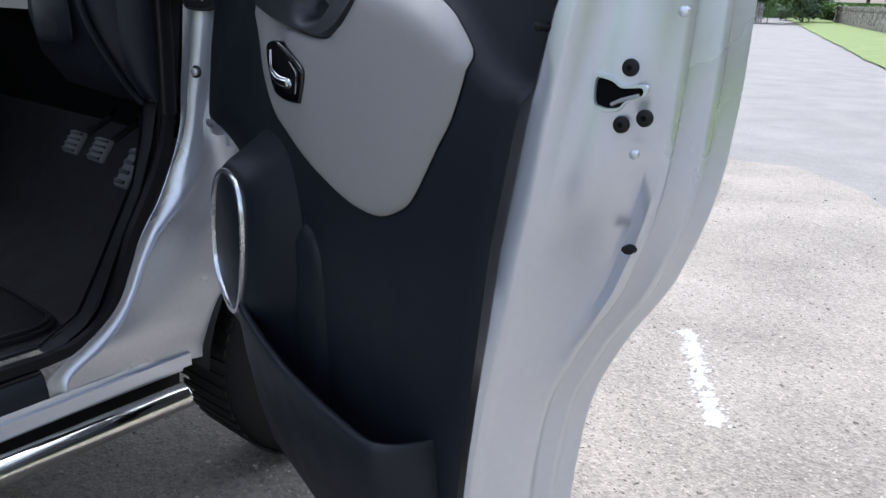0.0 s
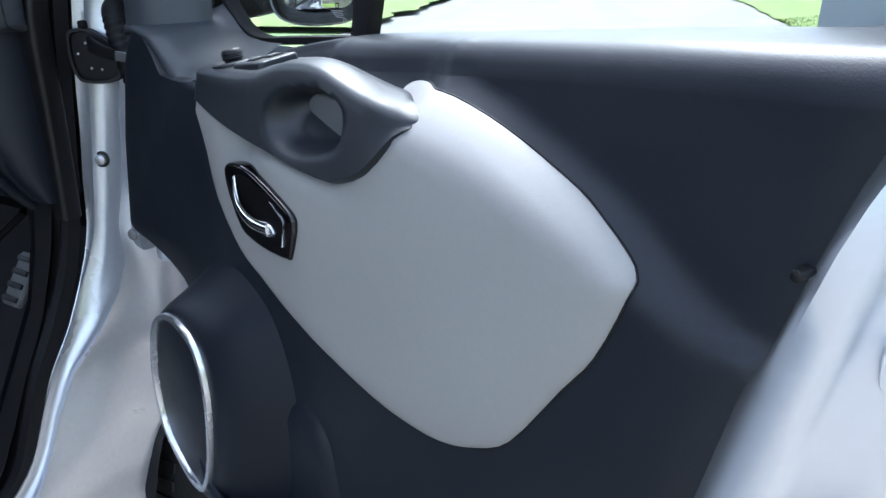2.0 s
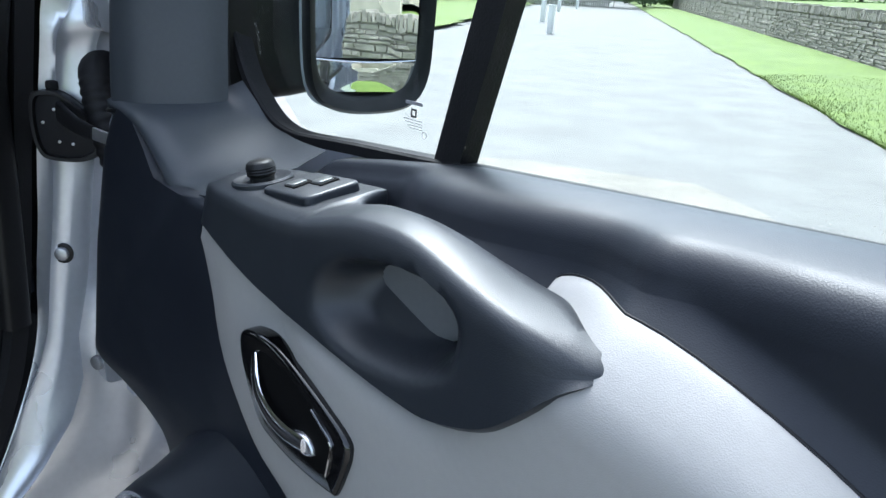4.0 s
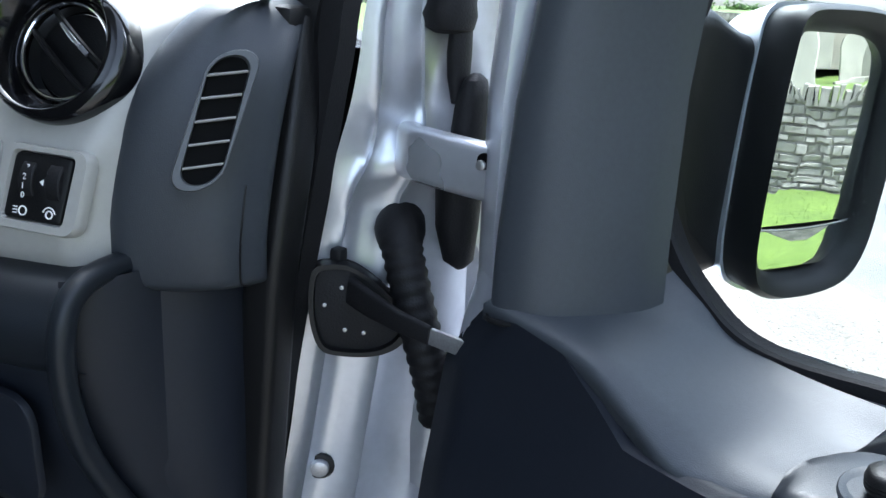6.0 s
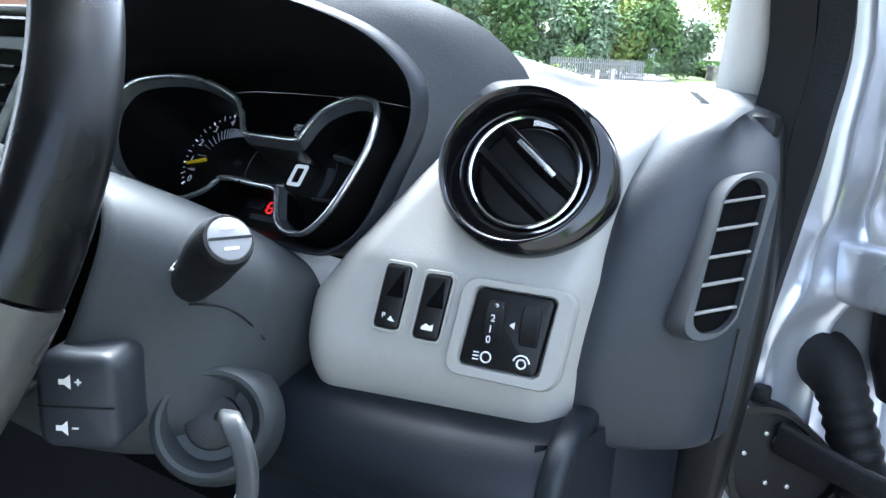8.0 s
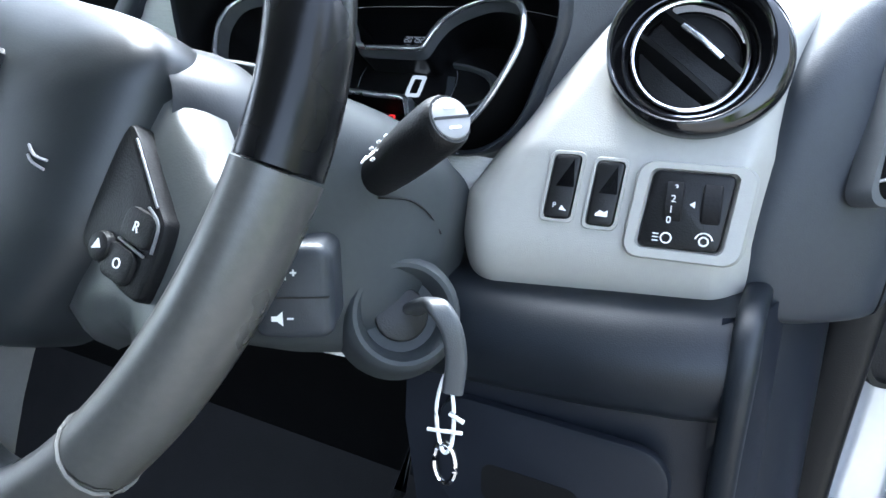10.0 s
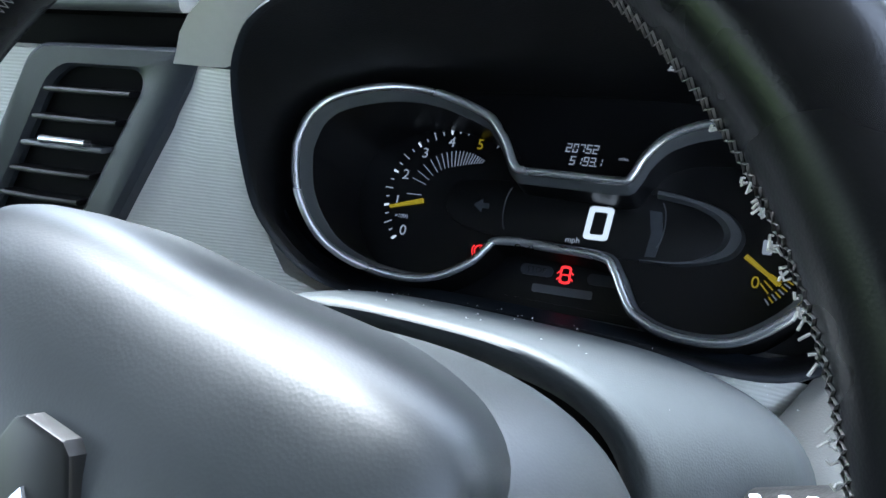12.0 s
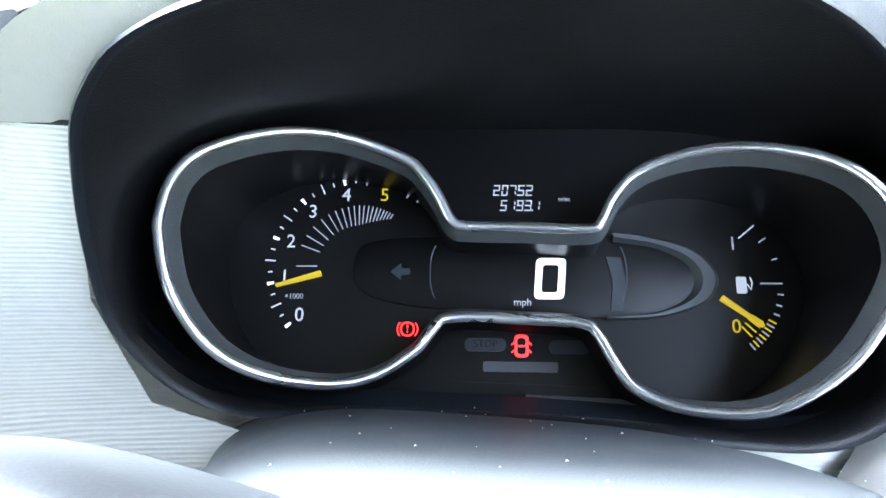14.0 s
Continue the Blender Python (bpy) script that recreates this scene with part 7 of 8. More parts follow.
side = [[Vector((0.312, max(0.9, sweep_back(z) + 0.012), z)), Vector((0.335, max(0.93, sweep_back(z) + 0.016), z)), Vector((0.345, max(0.97, sweep_back(z) + 0.02), z)), Vector((0.33, 1.03, z))] for z in (1.26, 1.2, 1.1, 1.03, 0.98)]
part("side_cover", loft([spline(r, per=4) for r in side]), TRIM, dash, "dark side cover below the end cap")
part("side_filler", loft([[Vector((0.294, sweep_back(z), z)), Vector((0.312, sweep_back(z) + 0.015, z)), Vector((0.322, max(0.915, sweep_back(z) + 0.02), z))] for z in (1.268, 1.2, 1.1, 1.03, 0.98)]), TRIM, dash)
flank = ((1.038, 1.042, 0.012), (1.07, 1.07, 0.018), (1.14, 1.11, 0.03), (1.24, 1.16, 0.045), (1.36, 1.2, 0.07))
part("hood_side", around(-0.06, 0.34, flank), DASH_TOP, dash, "grey side of the instrument hood")
part("hood_foot", around(-0.44, -0.06, flank), FACIA, dash, "facia panel below the instrument hood, darkened for shade")
# near-black sheet in place of the deep shade at the footwell's back
part("footwell_back", loft([[(x, 0.95, 1.2), (x, 1.12, 1.0), (x, 1.16, 0.8)] for x in (-1.2, -0.4, 0.33)]), SHADE_BLACK, dash)

# pale centre section left of the wheel with its upright vent
cl = []
for i in range(21):
    x = -0.62 + (-0.15 + 0.62) * i / 20
    col = []
    for z in (1.462, 1.455, 1.43, 1.39, 1.34, 1.28, 1.22, 1.15):
        y = 0.886 - 0.10 * (1.45 - z) * (1 if z < 1.45 else 0)
        f_ = smooth((x + 0.2) / 0.045)
        y = y * (1 - f_) + (lip_y(-0.144, max(z, 1.35)) + 0.008) * f_
        col.append(Vector((x + 0.21 * smooth((1.352 - z) / 0.06) * (i / 20) ** 4 - 0.75 * (1.45 - z) * (1 if x < -0.22 else max(0, (-0.13 - x) / 0.09)), y, z)))
    col.insert(0, col[0] + Vector((0, 0.04, 0.004)))
    cl.append(col)
part("centre_facia", loft(cl), RIBBED, dash, "pale grey ribbed centre facia")
capL = []
for z, xl, xr, y in ((1.4605, -0.19, -0.138, 0.872), (1.468, -0.183, -0.133, 0.868), (1.478, -0.174, -0.124, 0.862), (1.487, -0.163, -0.113, 0.857), (1.495, -0.15, -0.098, 0.853), (1.502, -0.136, -0.08, 0.851), (1.509, -0.12, -0.05, 0.853), (1.516, -0.115, -0.035, 0.87), (1.522, -0.125, -0.03, 0.93), (1.52, -0.14, -0.04, 1.03), (1.51, -0.158, -0.05, 1.12)):
    capL.append([Vector((xl - 0.01, y + 0.05, z)), Vector((xl, y, z)), Vector(((xl + xr) / 2, y - 0.003, z)), Vector((xr, y - 0.002, z))])
part("hood_cap", loft(capL), BEIGE, dash, "pale cap beside the instrument hood")
part("cap_joint", tube([(-0.2, 0.884, 1.459), (-0.17, 0.876, 1.46), (-0.142, 0.866, 1.461)], 0.001, 5), BLACK, dash)
CVX = frame_axes((-0.291, 0.873, 1.392), (1, 0.03, 0), (0, -1, 0.12))
cvo = [(a + b * 0.72, b) for a, b in rounded(0.068, 0.125, 0.014, 5)]
cv = part("centre_vent", band([(a + b * 0.72, b) for a, b in rounded(0.125, 0.15, 0.012, 5)], cvo, -0.01, 0.004, CVX, 0.003), TRIM_MID, dash, "upright air vent in a slate frame")
# shade between the upright vent's slats, as a near-black plate
part("vent_dark", prism(cvo, -0.02, -0.003, 0, CVX), SHADE_BLACK, cv)
for k in range(7):
    y = -0.05 + 0.0165 * k
    part("vent_slat", sweep([CVX[3] + CVX[0] * (s * 0.032 + y * 0.72) + CVX[1] * y + CVX[2] * (0.001 + 0.002 * (1 - abs(s))) for s in (-1, 0, 1)], rounded(0.013, 0.003, 0.001, 1), up=CVX[1]), TRIM_GREY if k == 4 else BLACK, cv)
part("vent_slider", sweep([CVX[3] + CVX[0] * (x + 0.0195 * 0.72) + CVX[1] * 0.0195 + CVX[2] * 0.006 for x in (-0.018, 0.018)], rounded(0.006, 0.005, 0.002, 2), up=CVX[1]), SATIN, cv, "bright vent slider")
# solid near-black box stands in for the slot's shade
part("tray_slot", box(-0.33, 0.925, 1.471, 0.3, 0.06, 0.022, 0.004), SHADE_BLACK, dash, "near-black block for the shaded slot of the dash top tray")
part("tray_lip", sweep([(-0.62, 0.9, 1.489), (-0.4, 0.9, 1.489), (-0.19, 0.902, 1.489)], rounded(0.04, 0.009, 0.004, 3)), TRIM_GREY, dash)
part("far_controls", box(-0.62, 0.87, 1.28, 0.12, 0.05, 0.3, 0.01), TRIM_MID, dash)

# pale filler pieces between the hood, the column and the facia
part("hood_skirt", around(-1.06, -0.42, ((1.035, 1.04, 0.006), (1.06, 1.07, 0.01), (1.12, 1.16, 0.014), (1.2, 1.34, 0.018))), RIBBED, dash, "pale ribbed facia round the instrument hood")
part("right_filler", loft([[Vector((x, y - 0.15 * (1.345 - z), z)) for x, y in ((0.05, 0.893), (0.1, 0.888), (0.135, 0.884), (0.165, 0.88))] for z in (1.336, 1.33, 1.318, 1.3)]), RIBBED, dash)

# ---------------------------------------------------------------- steering column
column = thing("steering_column", pose(0, 0, 0), "grey steering column shroud with stalk and ignition", "steering column")
def squircle(power, n=64):
    """Unit outline between an ellipse and a box, as pairs."""
    e = 2 / power
    return [(math.copysign(abs(math.cos(a)) ** e, math.cos(a)), math.copysign(abs(math.sin(a)) ** e, math.sin(a))) for a in [2 * math.pi * k / n for k in range(n)]]


# shroud: drawn out along the tilted column, with a rolled edge and a deep groove next to the wheel's hub
COL = Matrix.Translation((-0.006, 0.659, 1.378)) @ Matrix.Rotation(radians(-4.7), 4, 'Z') @ Matrix.Rotation(radians(90 - 23.56), 4, 'X')
sec = []
for h, hw, top_, low_, cx_ in ((-0.125, 0.070, 0.046, 0.06, 0.0), (-0.1, 0.075, 0.05, 0.066, 0.0), (-0.088, 0.0795, 0.0545, 0.07, 0.0), (-0.082, 0.084, 0.0585, 0.074, 0.0), (-0.0795, 0.0872, 0.0612, 0.078, 0.0), (-0.0805, 0.0895, 0.063, 0.08, 0.0), (-0.086, 0.093, 0.064, 0.084, 0.0),
                            (-0.1, 0.0985, 0.0645, 0.092, 0.0), (-0.12, 0.108, 0.0645, 0.1, 0.001), (-0.145, 0.121, 0.0635, 0.1, 0.003), (-0.165, 0.127, 0.062, 0.098, 0.003), (-0.19, 0.126, 0.06, 0.09, -0.003), (-0.215, 0.124, 0.0575, 0.08, -0.012), (-0.245, 0.126, 0.0545, 0.07, -0.022)):
    pw = 3.0 + 0.6 * max(0.0, (-h - 0.08) / 0.165)
    sec.append([COL @ Vector((cx_ + hw * ca, (top_ if sa > 0 else low_) * sa, h)) for ca, sa in squircle(pw, 80)])
part("shroud", loft(sec, close_u=True), SHROUD, column, "grey plastic column shroud with a rolled edge", angle=70)
specks = random.Random(17)
verts, faces = [], []
for k in range(46):
    f_, h = specks.uniform(-0.8, 0.85), specks.uniform(-0.235, -0.09)
    hw = 0.09 + 0.06 * (-h - 0.08) / 0.165
    p = COL @ Vector((f_ * hw, (0.0645 - 0.055 * max(0.0, -h - 0.125)) * (1 - abs(f_) ** 3.2) ** 0.32 + 0.0003, h))
    r = specks.uniform(0.0002, 0.0006)
    i = len(verts)
    verts += [p + Vector(q) * r for q in ((1, 0, 0), (-0.4, 1, 0.2), (-0.8, -0.6, 0), (0, 0, 1.0))]
    faces += [(i, i + 1, i + 3), (i + 1, i + 2, i + 3), (i + 2, i, i + 3)]
me = bpy.data.meshes.new("dust_specks")
me.from_pydata([tuple(v) for v in verts], [], faces)
me.materials.append(WHITE)
tagged(new("dust_specks", me), "pale specks of dust on the column shroud", "dust", kind="stuff")
# solid near-black block painted in for the shaded gap beside the column
part("column_gap", box(0.135, 0.93, 1.25, 0.09, 0.02, 0.13, 0.004), SHADE_BLACK, column)
sp_ = spline([(0.07, 0.79, 1.318), (0.1, 0.778, 1.335), (0.13, 0.763, 1.354), (0.162, 0.746, 1.375), (0.176, 0.741, 1.384)], per=5)
stalk = part("stalk", tube(sp_, 0.0135, 20, scales=[0.66 + 0.4 * smooth(i / 14) - (0.14 * max(0, i - 17) ** 2 / 9) for i in range(len(sp_))]), BLACK, column, "black control stalk")
SD = (Vector((0.176, 0.741, 1.384)) - Vector((0.13, 0.763, 1.354))).normalized()
SX = frame_axes(Vector((0.176, 0.741, 1.384)), SD.cross(Vector((0, 0, 1))), SD)
part("stalk_end", disc(0.0108, -0.003, 0.0022, 0.0015, 24, SX), MARK, stalk, "grey end of the stalk with symbols")
part("stalk_split", prism(rounded(0.0205, 0.0014, 0.0005, 1), 0.001, 0.0026, 0, SX), BLACK, stalk)
for v in (0.006, -0.006):
    part("stalk_mark", prism(rounded(0.007, 0.0013, 0.0005, 2, 0, v * 0.85), 0.0018, 0.0026, 0, SX), WHITE, stalk)
nose = Vector((-0.1, -0.62, 0.72))
along = (Vector((0.13, 0.763, 1.354)) - Vector((0.1, 0.778, 1.335))).normalized()
nose = (nose - along * nose.dot(along)).normalized()
TX = frame_axes(Vector((0.124, 0.766, 1.350)) + nose * 0.0132, along, nose)
words("stalk_word", "AUTO", 0.0062, axes_matrix(TX, 0.008, -0.002, 0.0), WHITE, stalk)
part("stalk_symbol", band(circle(0.0032, 14, 0.0026), circle(0.0022, 14, 0.0016), 0.0, 0.0005, (TX[0], TX[1], TX[2], TX[3] - TX[0] * 0.005 - TX[1] * 0.002), 0.0001), WHITE, stalk)
for a_, b_ in ((-0.004, 0.0062), (0.006, 0.0062), (0.015, 0.0062), (0.012, -0.0085)):
    part("stalk_dash", prism(rounded(0.0032, 0.0012, 0.0004, 2, a_, b_), -0.0012, 0.0004, 0, TX), WHITE, stalk)
part("stalk_boot", tube([(0.086, 0.785, 1.326), (0.104, 0.7765, 1.338), (0.109, 0.774, 1.341), (0.1105, 0.7733, 1.342)], 0.018, 20, scales=[1.05, 1.0, 0.93, 0.7]), BLACK, column, "black collar at the stalk's root")
part("shroud_seam", tube(spline([(0.116, 0.7663, 1.3318), (0.1228, 0.7758, 1.3305), (0.1288, 0.7836, 1.3274), (0.1338, 0.7934, 1.318), (0.1345, 0.8056, 1.3036)], per=4), 0.0007, 5), BLACK, column)
AX_ = frame_axes((0.098, 0.7, 1.292), (0.87, 0.49, 0.03), (0.49, -0.87, 0.06))
aud = part("audio_control", prism(rounded(0.044, 0.052, 0.009, 4, 0.007), -0.045, 0.0, 0.006, AX_, 3), TRIM_MID, column, "grey audio control pod with speaker symbols")
part("audio_line", prism(rounded(0.04, 0.0009, 0.0002, 1, 0.007, -0.002), -0.0004, 0.0004, 0, AX_), BLACK, aud)
for x_, y in ((0.004, 0.0115), (0.001, -0.0135)):
    part("speaker_symbol", prism([(x_ - 0.005, y - 0.0014), (x_ - 0.002, y - 0.0014), (x_ + 0.001, y - 0.004), (x_ + 0.001, y + 0.004), (x_ - 0.002, y + 0.0014), (x_ - 0.005, y + 0.0014)], 0.0, 0.0004, 0, AX_), WHITE, aud, smooth=False)
    part("symbol_bar", prism(rounded(0.0035, 0.0009, 0.0002, 1, x_ + 0.005, y), 0.0, 0.0004, 0, AX_), WHITE, aud)
    if y > 0:
        part("symbol_bar", prism(rounded(0.0009, 0.0035, 0.0002, 1, x_ + 0.005, y), 0.0, 0.0003, 0, AX_), WHITE, aud)
IG = frame_axes((0.136, 0.762, 1.267), (0.75, 0.66, 0), (0.6, -0.68, 0.4))
ign = part("ignition", loft([[IG[3] + IG[0] * (r * math.cos(a)) + IG[1] * (r * math.sin(a)) + IG[2] * h for a in [2 * math.pi * k / 36 for k in range(36)]] for r, h in ((0.04, -0.04), (0.037, -0.02), (0.034, -0.007), (0.0315, -0.001), (0.0295, 0.0008), (0.027, 0.0), (0.0245, -0.005), (0.022, -0.016), (0.004, -0.018))], close_u=True), SHROUD, column, "round ignition housing")
part("lock_barrel", disc(0.016, -0.02, -0.01, 0.002, 24, IG), BLACK, ign)

key = thing("ignition_key", pose(0.136, 0.757, 1.268), "dark key with white cable tie in the ignition", "key")
part("key_bow", sweep(spline([(-0.006, 0.02, -0.006), (0.014, 0.006, 0.008), (0.028, -0.006, 0.014), (0.038, -0.008, 0.004), (0.041, -0.007, -0.014), (0.039, -0.007, -0.034)], per=5), rounded(0.0065, 0.012, 0.0028, 3), up=(1, 0.4, 0)), TRIM_GREY, key, "dark curved key bow")
part("tag_loop", tube(spline([(0.014, -0.034, -0.028), (0.02, -0.036, -0.045), (0.019, -0.036, -0.07), (0.013, -0.036, -0.075), (0.009, -0.036, -0.05)], True, 6), 0.0012, 6, True), WHITE, key, "white cable tie loop").location = (0.021, 0.027, 0.004)
part("tie_cross", tube([(0.004, -0.037, -0.064), (0.026, -0.037, -0.06)], 0.0011, 6), WHITE, key).location = (0.021, 0.027, 0.004)
part("tie_tail", tube([(0.018, -0.037, -0.05), (0.027, -0.037, -0.053)], 0.0013, 6), WHITE, key).location = (0.021, 0.027, 0.004)
part("key_ring", tube([(0.015 + 0.007 * math.cos(t), -0.036, -0.083 + 0.013 * math.sin(t)) for t in [2 * math.pi * k / 20 for k in range(20)]], 0.0016, 6, True), CHROME, key, "steel key ring").location = (0.021, 0.027, 0.004)

# ---------------------------------------------------------------- steering wheel

WH = Matrix.Translation((-0.0345, 0.6797, 1.3885)) @ Matrix.Rotation(radians(-4.9), 4, 'Z') @ Matrix.Rotation(radians(65), 4, 'X') @ Matrix.Rotation(radians(-9.4), 4, 'Z')
wheel = thing("steering_wheel", WH, "black and grey leather steering wheel with pale stitching", "steering wheel")
RM, RT = 0.180, 0.0185


def rim_at(deg, r=RM):
    """A place on the rim's line, which is drawn out a little below the middle."""
    a = radians(deg)
    return Vector((r * math.cos(a), r * math.sin(a) * (1.25 if math.sin(a) < 0 else 1.0), 0))


def rim(a0, a1, n, rt=RT):
    path = [rim_at(a0 + (a1 - a0) * k / n) for k in range(n + 1)]
    return sweep(path, circle(rt, 16, rt * 1.12), up=(0, 0, 1))


part("rim_top", rim(3.4, 176.6, 72), LEATHER, wheel, "worn black leather rim")
part("rim_right", rim(-37, 3.0, 36, RT * 1.03), WORN, wheel, "rubbed grey rim section")
part("rim_left", rim(177.0, 217, 36, RT * 1.03), WORN, wheel, "rubbed grey rim section")
part("rim_bottom", rim(217.4, 322.6, 48), WORN, wheel)
for ph in (0, 1):
    st = []
    for k in range(171):
        a = radians(14 + 152 * k / 170)
        zz = 0.0032 * (1 if (k + ph) % 2 else -1) + 0.004
        r0 = RM - math.sqrt(max(0.0, 1 - (zz / (RT * 1.12)) ** 2)) * RT - 0.0002
        st.append(Vector((r0 * math.cos(a), r0 * math.sin(a), zz)))
    part("stitching", tube(st, 0.00035, 5), THREAD, wheel, "frayed pale zigzag stitching")
fray = random.Random(8)
for k in range(44):
    a = radians(fray.gauss(38, 14))
    r0 = RM - RT - 0.0005
    p0 = Vector((r0 * math.cos(a), r0 * math.sin(a), 0.004))
    d_ = Vector((-math.cos(a), -math.sin(a), 0)) * fray.uniform(0.0004, 0.002)
    part("loose_thread", tube([p0, p0 + d_ * 0.6 + Vector((0, fray.uniform(-0.001, 0.001), 0.001)), p0 + d_ + Vector((fray.uniform(-0.001, 0.001), fray.uniform(-0.002, 0.002), 0.001))], 0.0003, 4), FRAY, wheel)
for a in (-37, 217):
    c0 = rim_at(a)
    ur = c0.normalized()
    part("rim_joint", tube([c0 + ur * (RT * 1.06 * math.cos(t)) + Vector((0, 0, RT * 1.18 * math.sin(t))) for t in [2 * math.pi * k / 18 for k in range(18)]], 0.0012, 5, True), THREAD, wheel)
# the hub sits a little below the rim's centre
HUB = Matrix.Translation((-0.01, -0.0205, 0)) @ Matrix.Diagonal((1.2, 1.11, 1.1, 1))
SPOKES = Matrix.Translation((0, -0.0205, 0)) @ Matrix.Diagonal((1.09, 1.11, 1.1, 1))


def seat_on(ob, m):
    """Moves and stretches a part, and the parts on it, within the wheel."""
    for o in [ob, *ob.children]:
        o.data.transform(m @ o.matrix_basis)
        o.matrix_basis = Matrix.Identity(4)


# spokes: broad side ones that run into the rim, and one below
for s in (1, -1):
    rows = []
    for x, y0, y1, h0, h1 in ((0.05, 0.04, -0.1, -0.006, -0.03), (0.08, 0.0365, -0.108, -0.002, -0.028), (0.095, 0.029, -0.107, 0.001, -0.026), (0.108, 0.022, -0.097, 0.004, -0.024), (0.12, 0.0155, -0.091, 0.004, -0.022), (0.132, 0.0085, -0.09, 0.003, -0.02), (0.142, 0.0025, -0.1, 0.003, -0.018), (0.15, 0.0005, -0.116, 0.004, -0.016), (0.158, 0.004, -0.12, 0.004, -0.015), (0.168, 0.01, -0.118, 0.001, -0.014)):
        row = []
        for t in (0.0, 0.006, 0.02, 0.05, 0.1, 0.2, 0.32, 0.44, 0.56, 0.68, 0.8, 0.9, 0.97, 1.0):
            y = y0 + (y1 - y0) * t
            xx = min(x, 0.168 * math.sqrt(max(0.0, 1 - (y / (0.21 if y < 0 else 0.168)) ** 2)) - 0.002) if x > 0.13 else x
            row.append(Vector((s * xx, y, h1 + (h0 - h1) * (1 - abs(2 * t - 1) ** 12) + 0.003 * math.sin(math.pi * t))))
        rows.append(row)
    part("side_spoke", loft(rows), SPOKE, wheel, "satin grey grained spoke", angle=60)
    podw = [(s * q.x, q.y) for q in spline([(0.086, 0.02, 0), (0.0958, 0.0175, 0), (0.1088, 0.0074, 0), (0.1226, -0.0041, 0), (0.1285, -0.0095, 0), (0.1306, -0.022, 0), (0.1302, -0.034, 0), (0.1275, -0.041, 0), (0.1143, -0.0405, 0), (0.096, -0.0355, 0), (0.084, -0.03, 0), (0.083, -0.002, 0)], True, 4)]
    bp = part("button_pod", prism(podw, 0.0, 0.0125, 0.003), BLACK, wheel, "black switch pod on the spoke")
    for k, (cy, tx) in enumerate(((-0.0145, "R" if s > 0 else "+"), (-0.031, "O" if s > 0 else "-"))):
        part("button", prism([(s * (0.117 - 0.004 * k) + a * s, cy + b) for a, b in rounded(0.019, 0.0145, 0.005, 4)], 0.0115, 0.0148, 0.0015), BLACK, bp)
        words("button_word", tx, 0.006, Matrix.Translation((s * (0.117 - 0.003 * k), cy, 0.015)), WHITE, bp)
    part("button_line", tube([Vector((s * 0.108, -0.022, 0.0135)), Vector((s * 0.125, -0.0235, 0.0135))], 0.0007, 5), SATIN, bp)
    part("edge_line", tube(spline([Vector((s * 0.118, -0.0055, 0.0135)), Vector((s * 0.1265, -0.01, 0.0135)), Vector((s * 0.1285, -0.021, 0.0135))], per=4), 0.0007, 5), SATIN, bp)
    part("pod_line", tube([Vector((s * 0.0955, 0.0165, 0.0128)), Vector((s * 0.1215, -0.0042, 0.0128))], 0.0006, 5), SATIN, bp)
    part("dial_button", disc(0.0065, 0.009, 0.0165, 0.0025, 20, (Vector((1, 0, 0)), Vector((0, 1, 0)), Vector((0, 0, 1)), Vector((s * 0.101, -0.0285, 0)))), BLACK, bp)
    part("dial_mark", prism([(s * 0.099, -0.0305), (s * 0.101, -0.0255), (s * 0.104, -0.0285)], 0.016, 0.0169), WHITE, bp, smooth=False)
    seat_on(bp, HUB)
rows = []
for t in (0, 0.2, 0.4, 0.6, 0.8, 1.0):
    y = -0.06 - 0.115 * t
    hw = 0.032 - 0.005 * math.sin(math.pi * t) + 0.01 * t * t
    h = 0.004 - 0.012 * t
    rows.append([Vector((-hw, y, h - 0.022)), Vector((-hw * 0.9, y, h - 0.002)), Vector((-hw * 0.55, y, h)), Vector((-hw * 0.45, y, h - 0.003)), Vector((hw * 0.45, y, h - 0.003)), Vector((hw * 0.55, y, h)), Vector((hw * 0.9, y, h - 0.002)), Vector((hw, y, h - 0.022))])
part("lower_spoke", loft(rows), TRIM_GREY, wheel, "grooved dark grey lower spoke").data.transform(SPOKES)
for s in (1, -1):
    rows = []
    for k in range(19):
        t = k / 18
        a = radians(270 + s * (58 - 50 * t))
        c0 = Vector((0.175 * math.cos(a), 0.218 * math.sin(a), 0))
        d_ = c0.normalized()
        web = 0.006 + 0.034 * t ** 2.2
        rows.append([c0 + Vector((0, 0, -0.014)), c0 + Vector((0, 0, 0.005)), c0 - d_ * web * 0.35 + Vector((0, 0, 0.006)), c0 - d_ * web * 0.8 + Vector((0, 0, 0.002)), c0 - d_ * web + Vector((0, 0, -0.004)), c0 - d_ * (web - 0.002) + Vector((0, 0, -0.016))])
    part("spoke_root", loft(rows), SPOKE, wheel, "smooth web between rim and lower spoke", angle=60)
# hub back and airbag cover
AB = [(0.0, 0.051), (0.046, 0.052), (0.074, 0.049), (0.089, 0.0425), (0.0965, 0.034), (0.1, 0.021), (0.1025, 0.005), (0.104, -0.015), (0.104, -0.035), (0.1025, -0.049), (0.0985, -0.065), (0.0837, -0.097), (0.072, -0.116), (0.052, -0.13), (0.025, -0.137), (0.0, -0.139)]
AB = AB + [(-x, y) for x, y in AB[-2:0:-1]]
ab = spline([(a, b, 0) for a, b in AB], True, 4)
rows = []
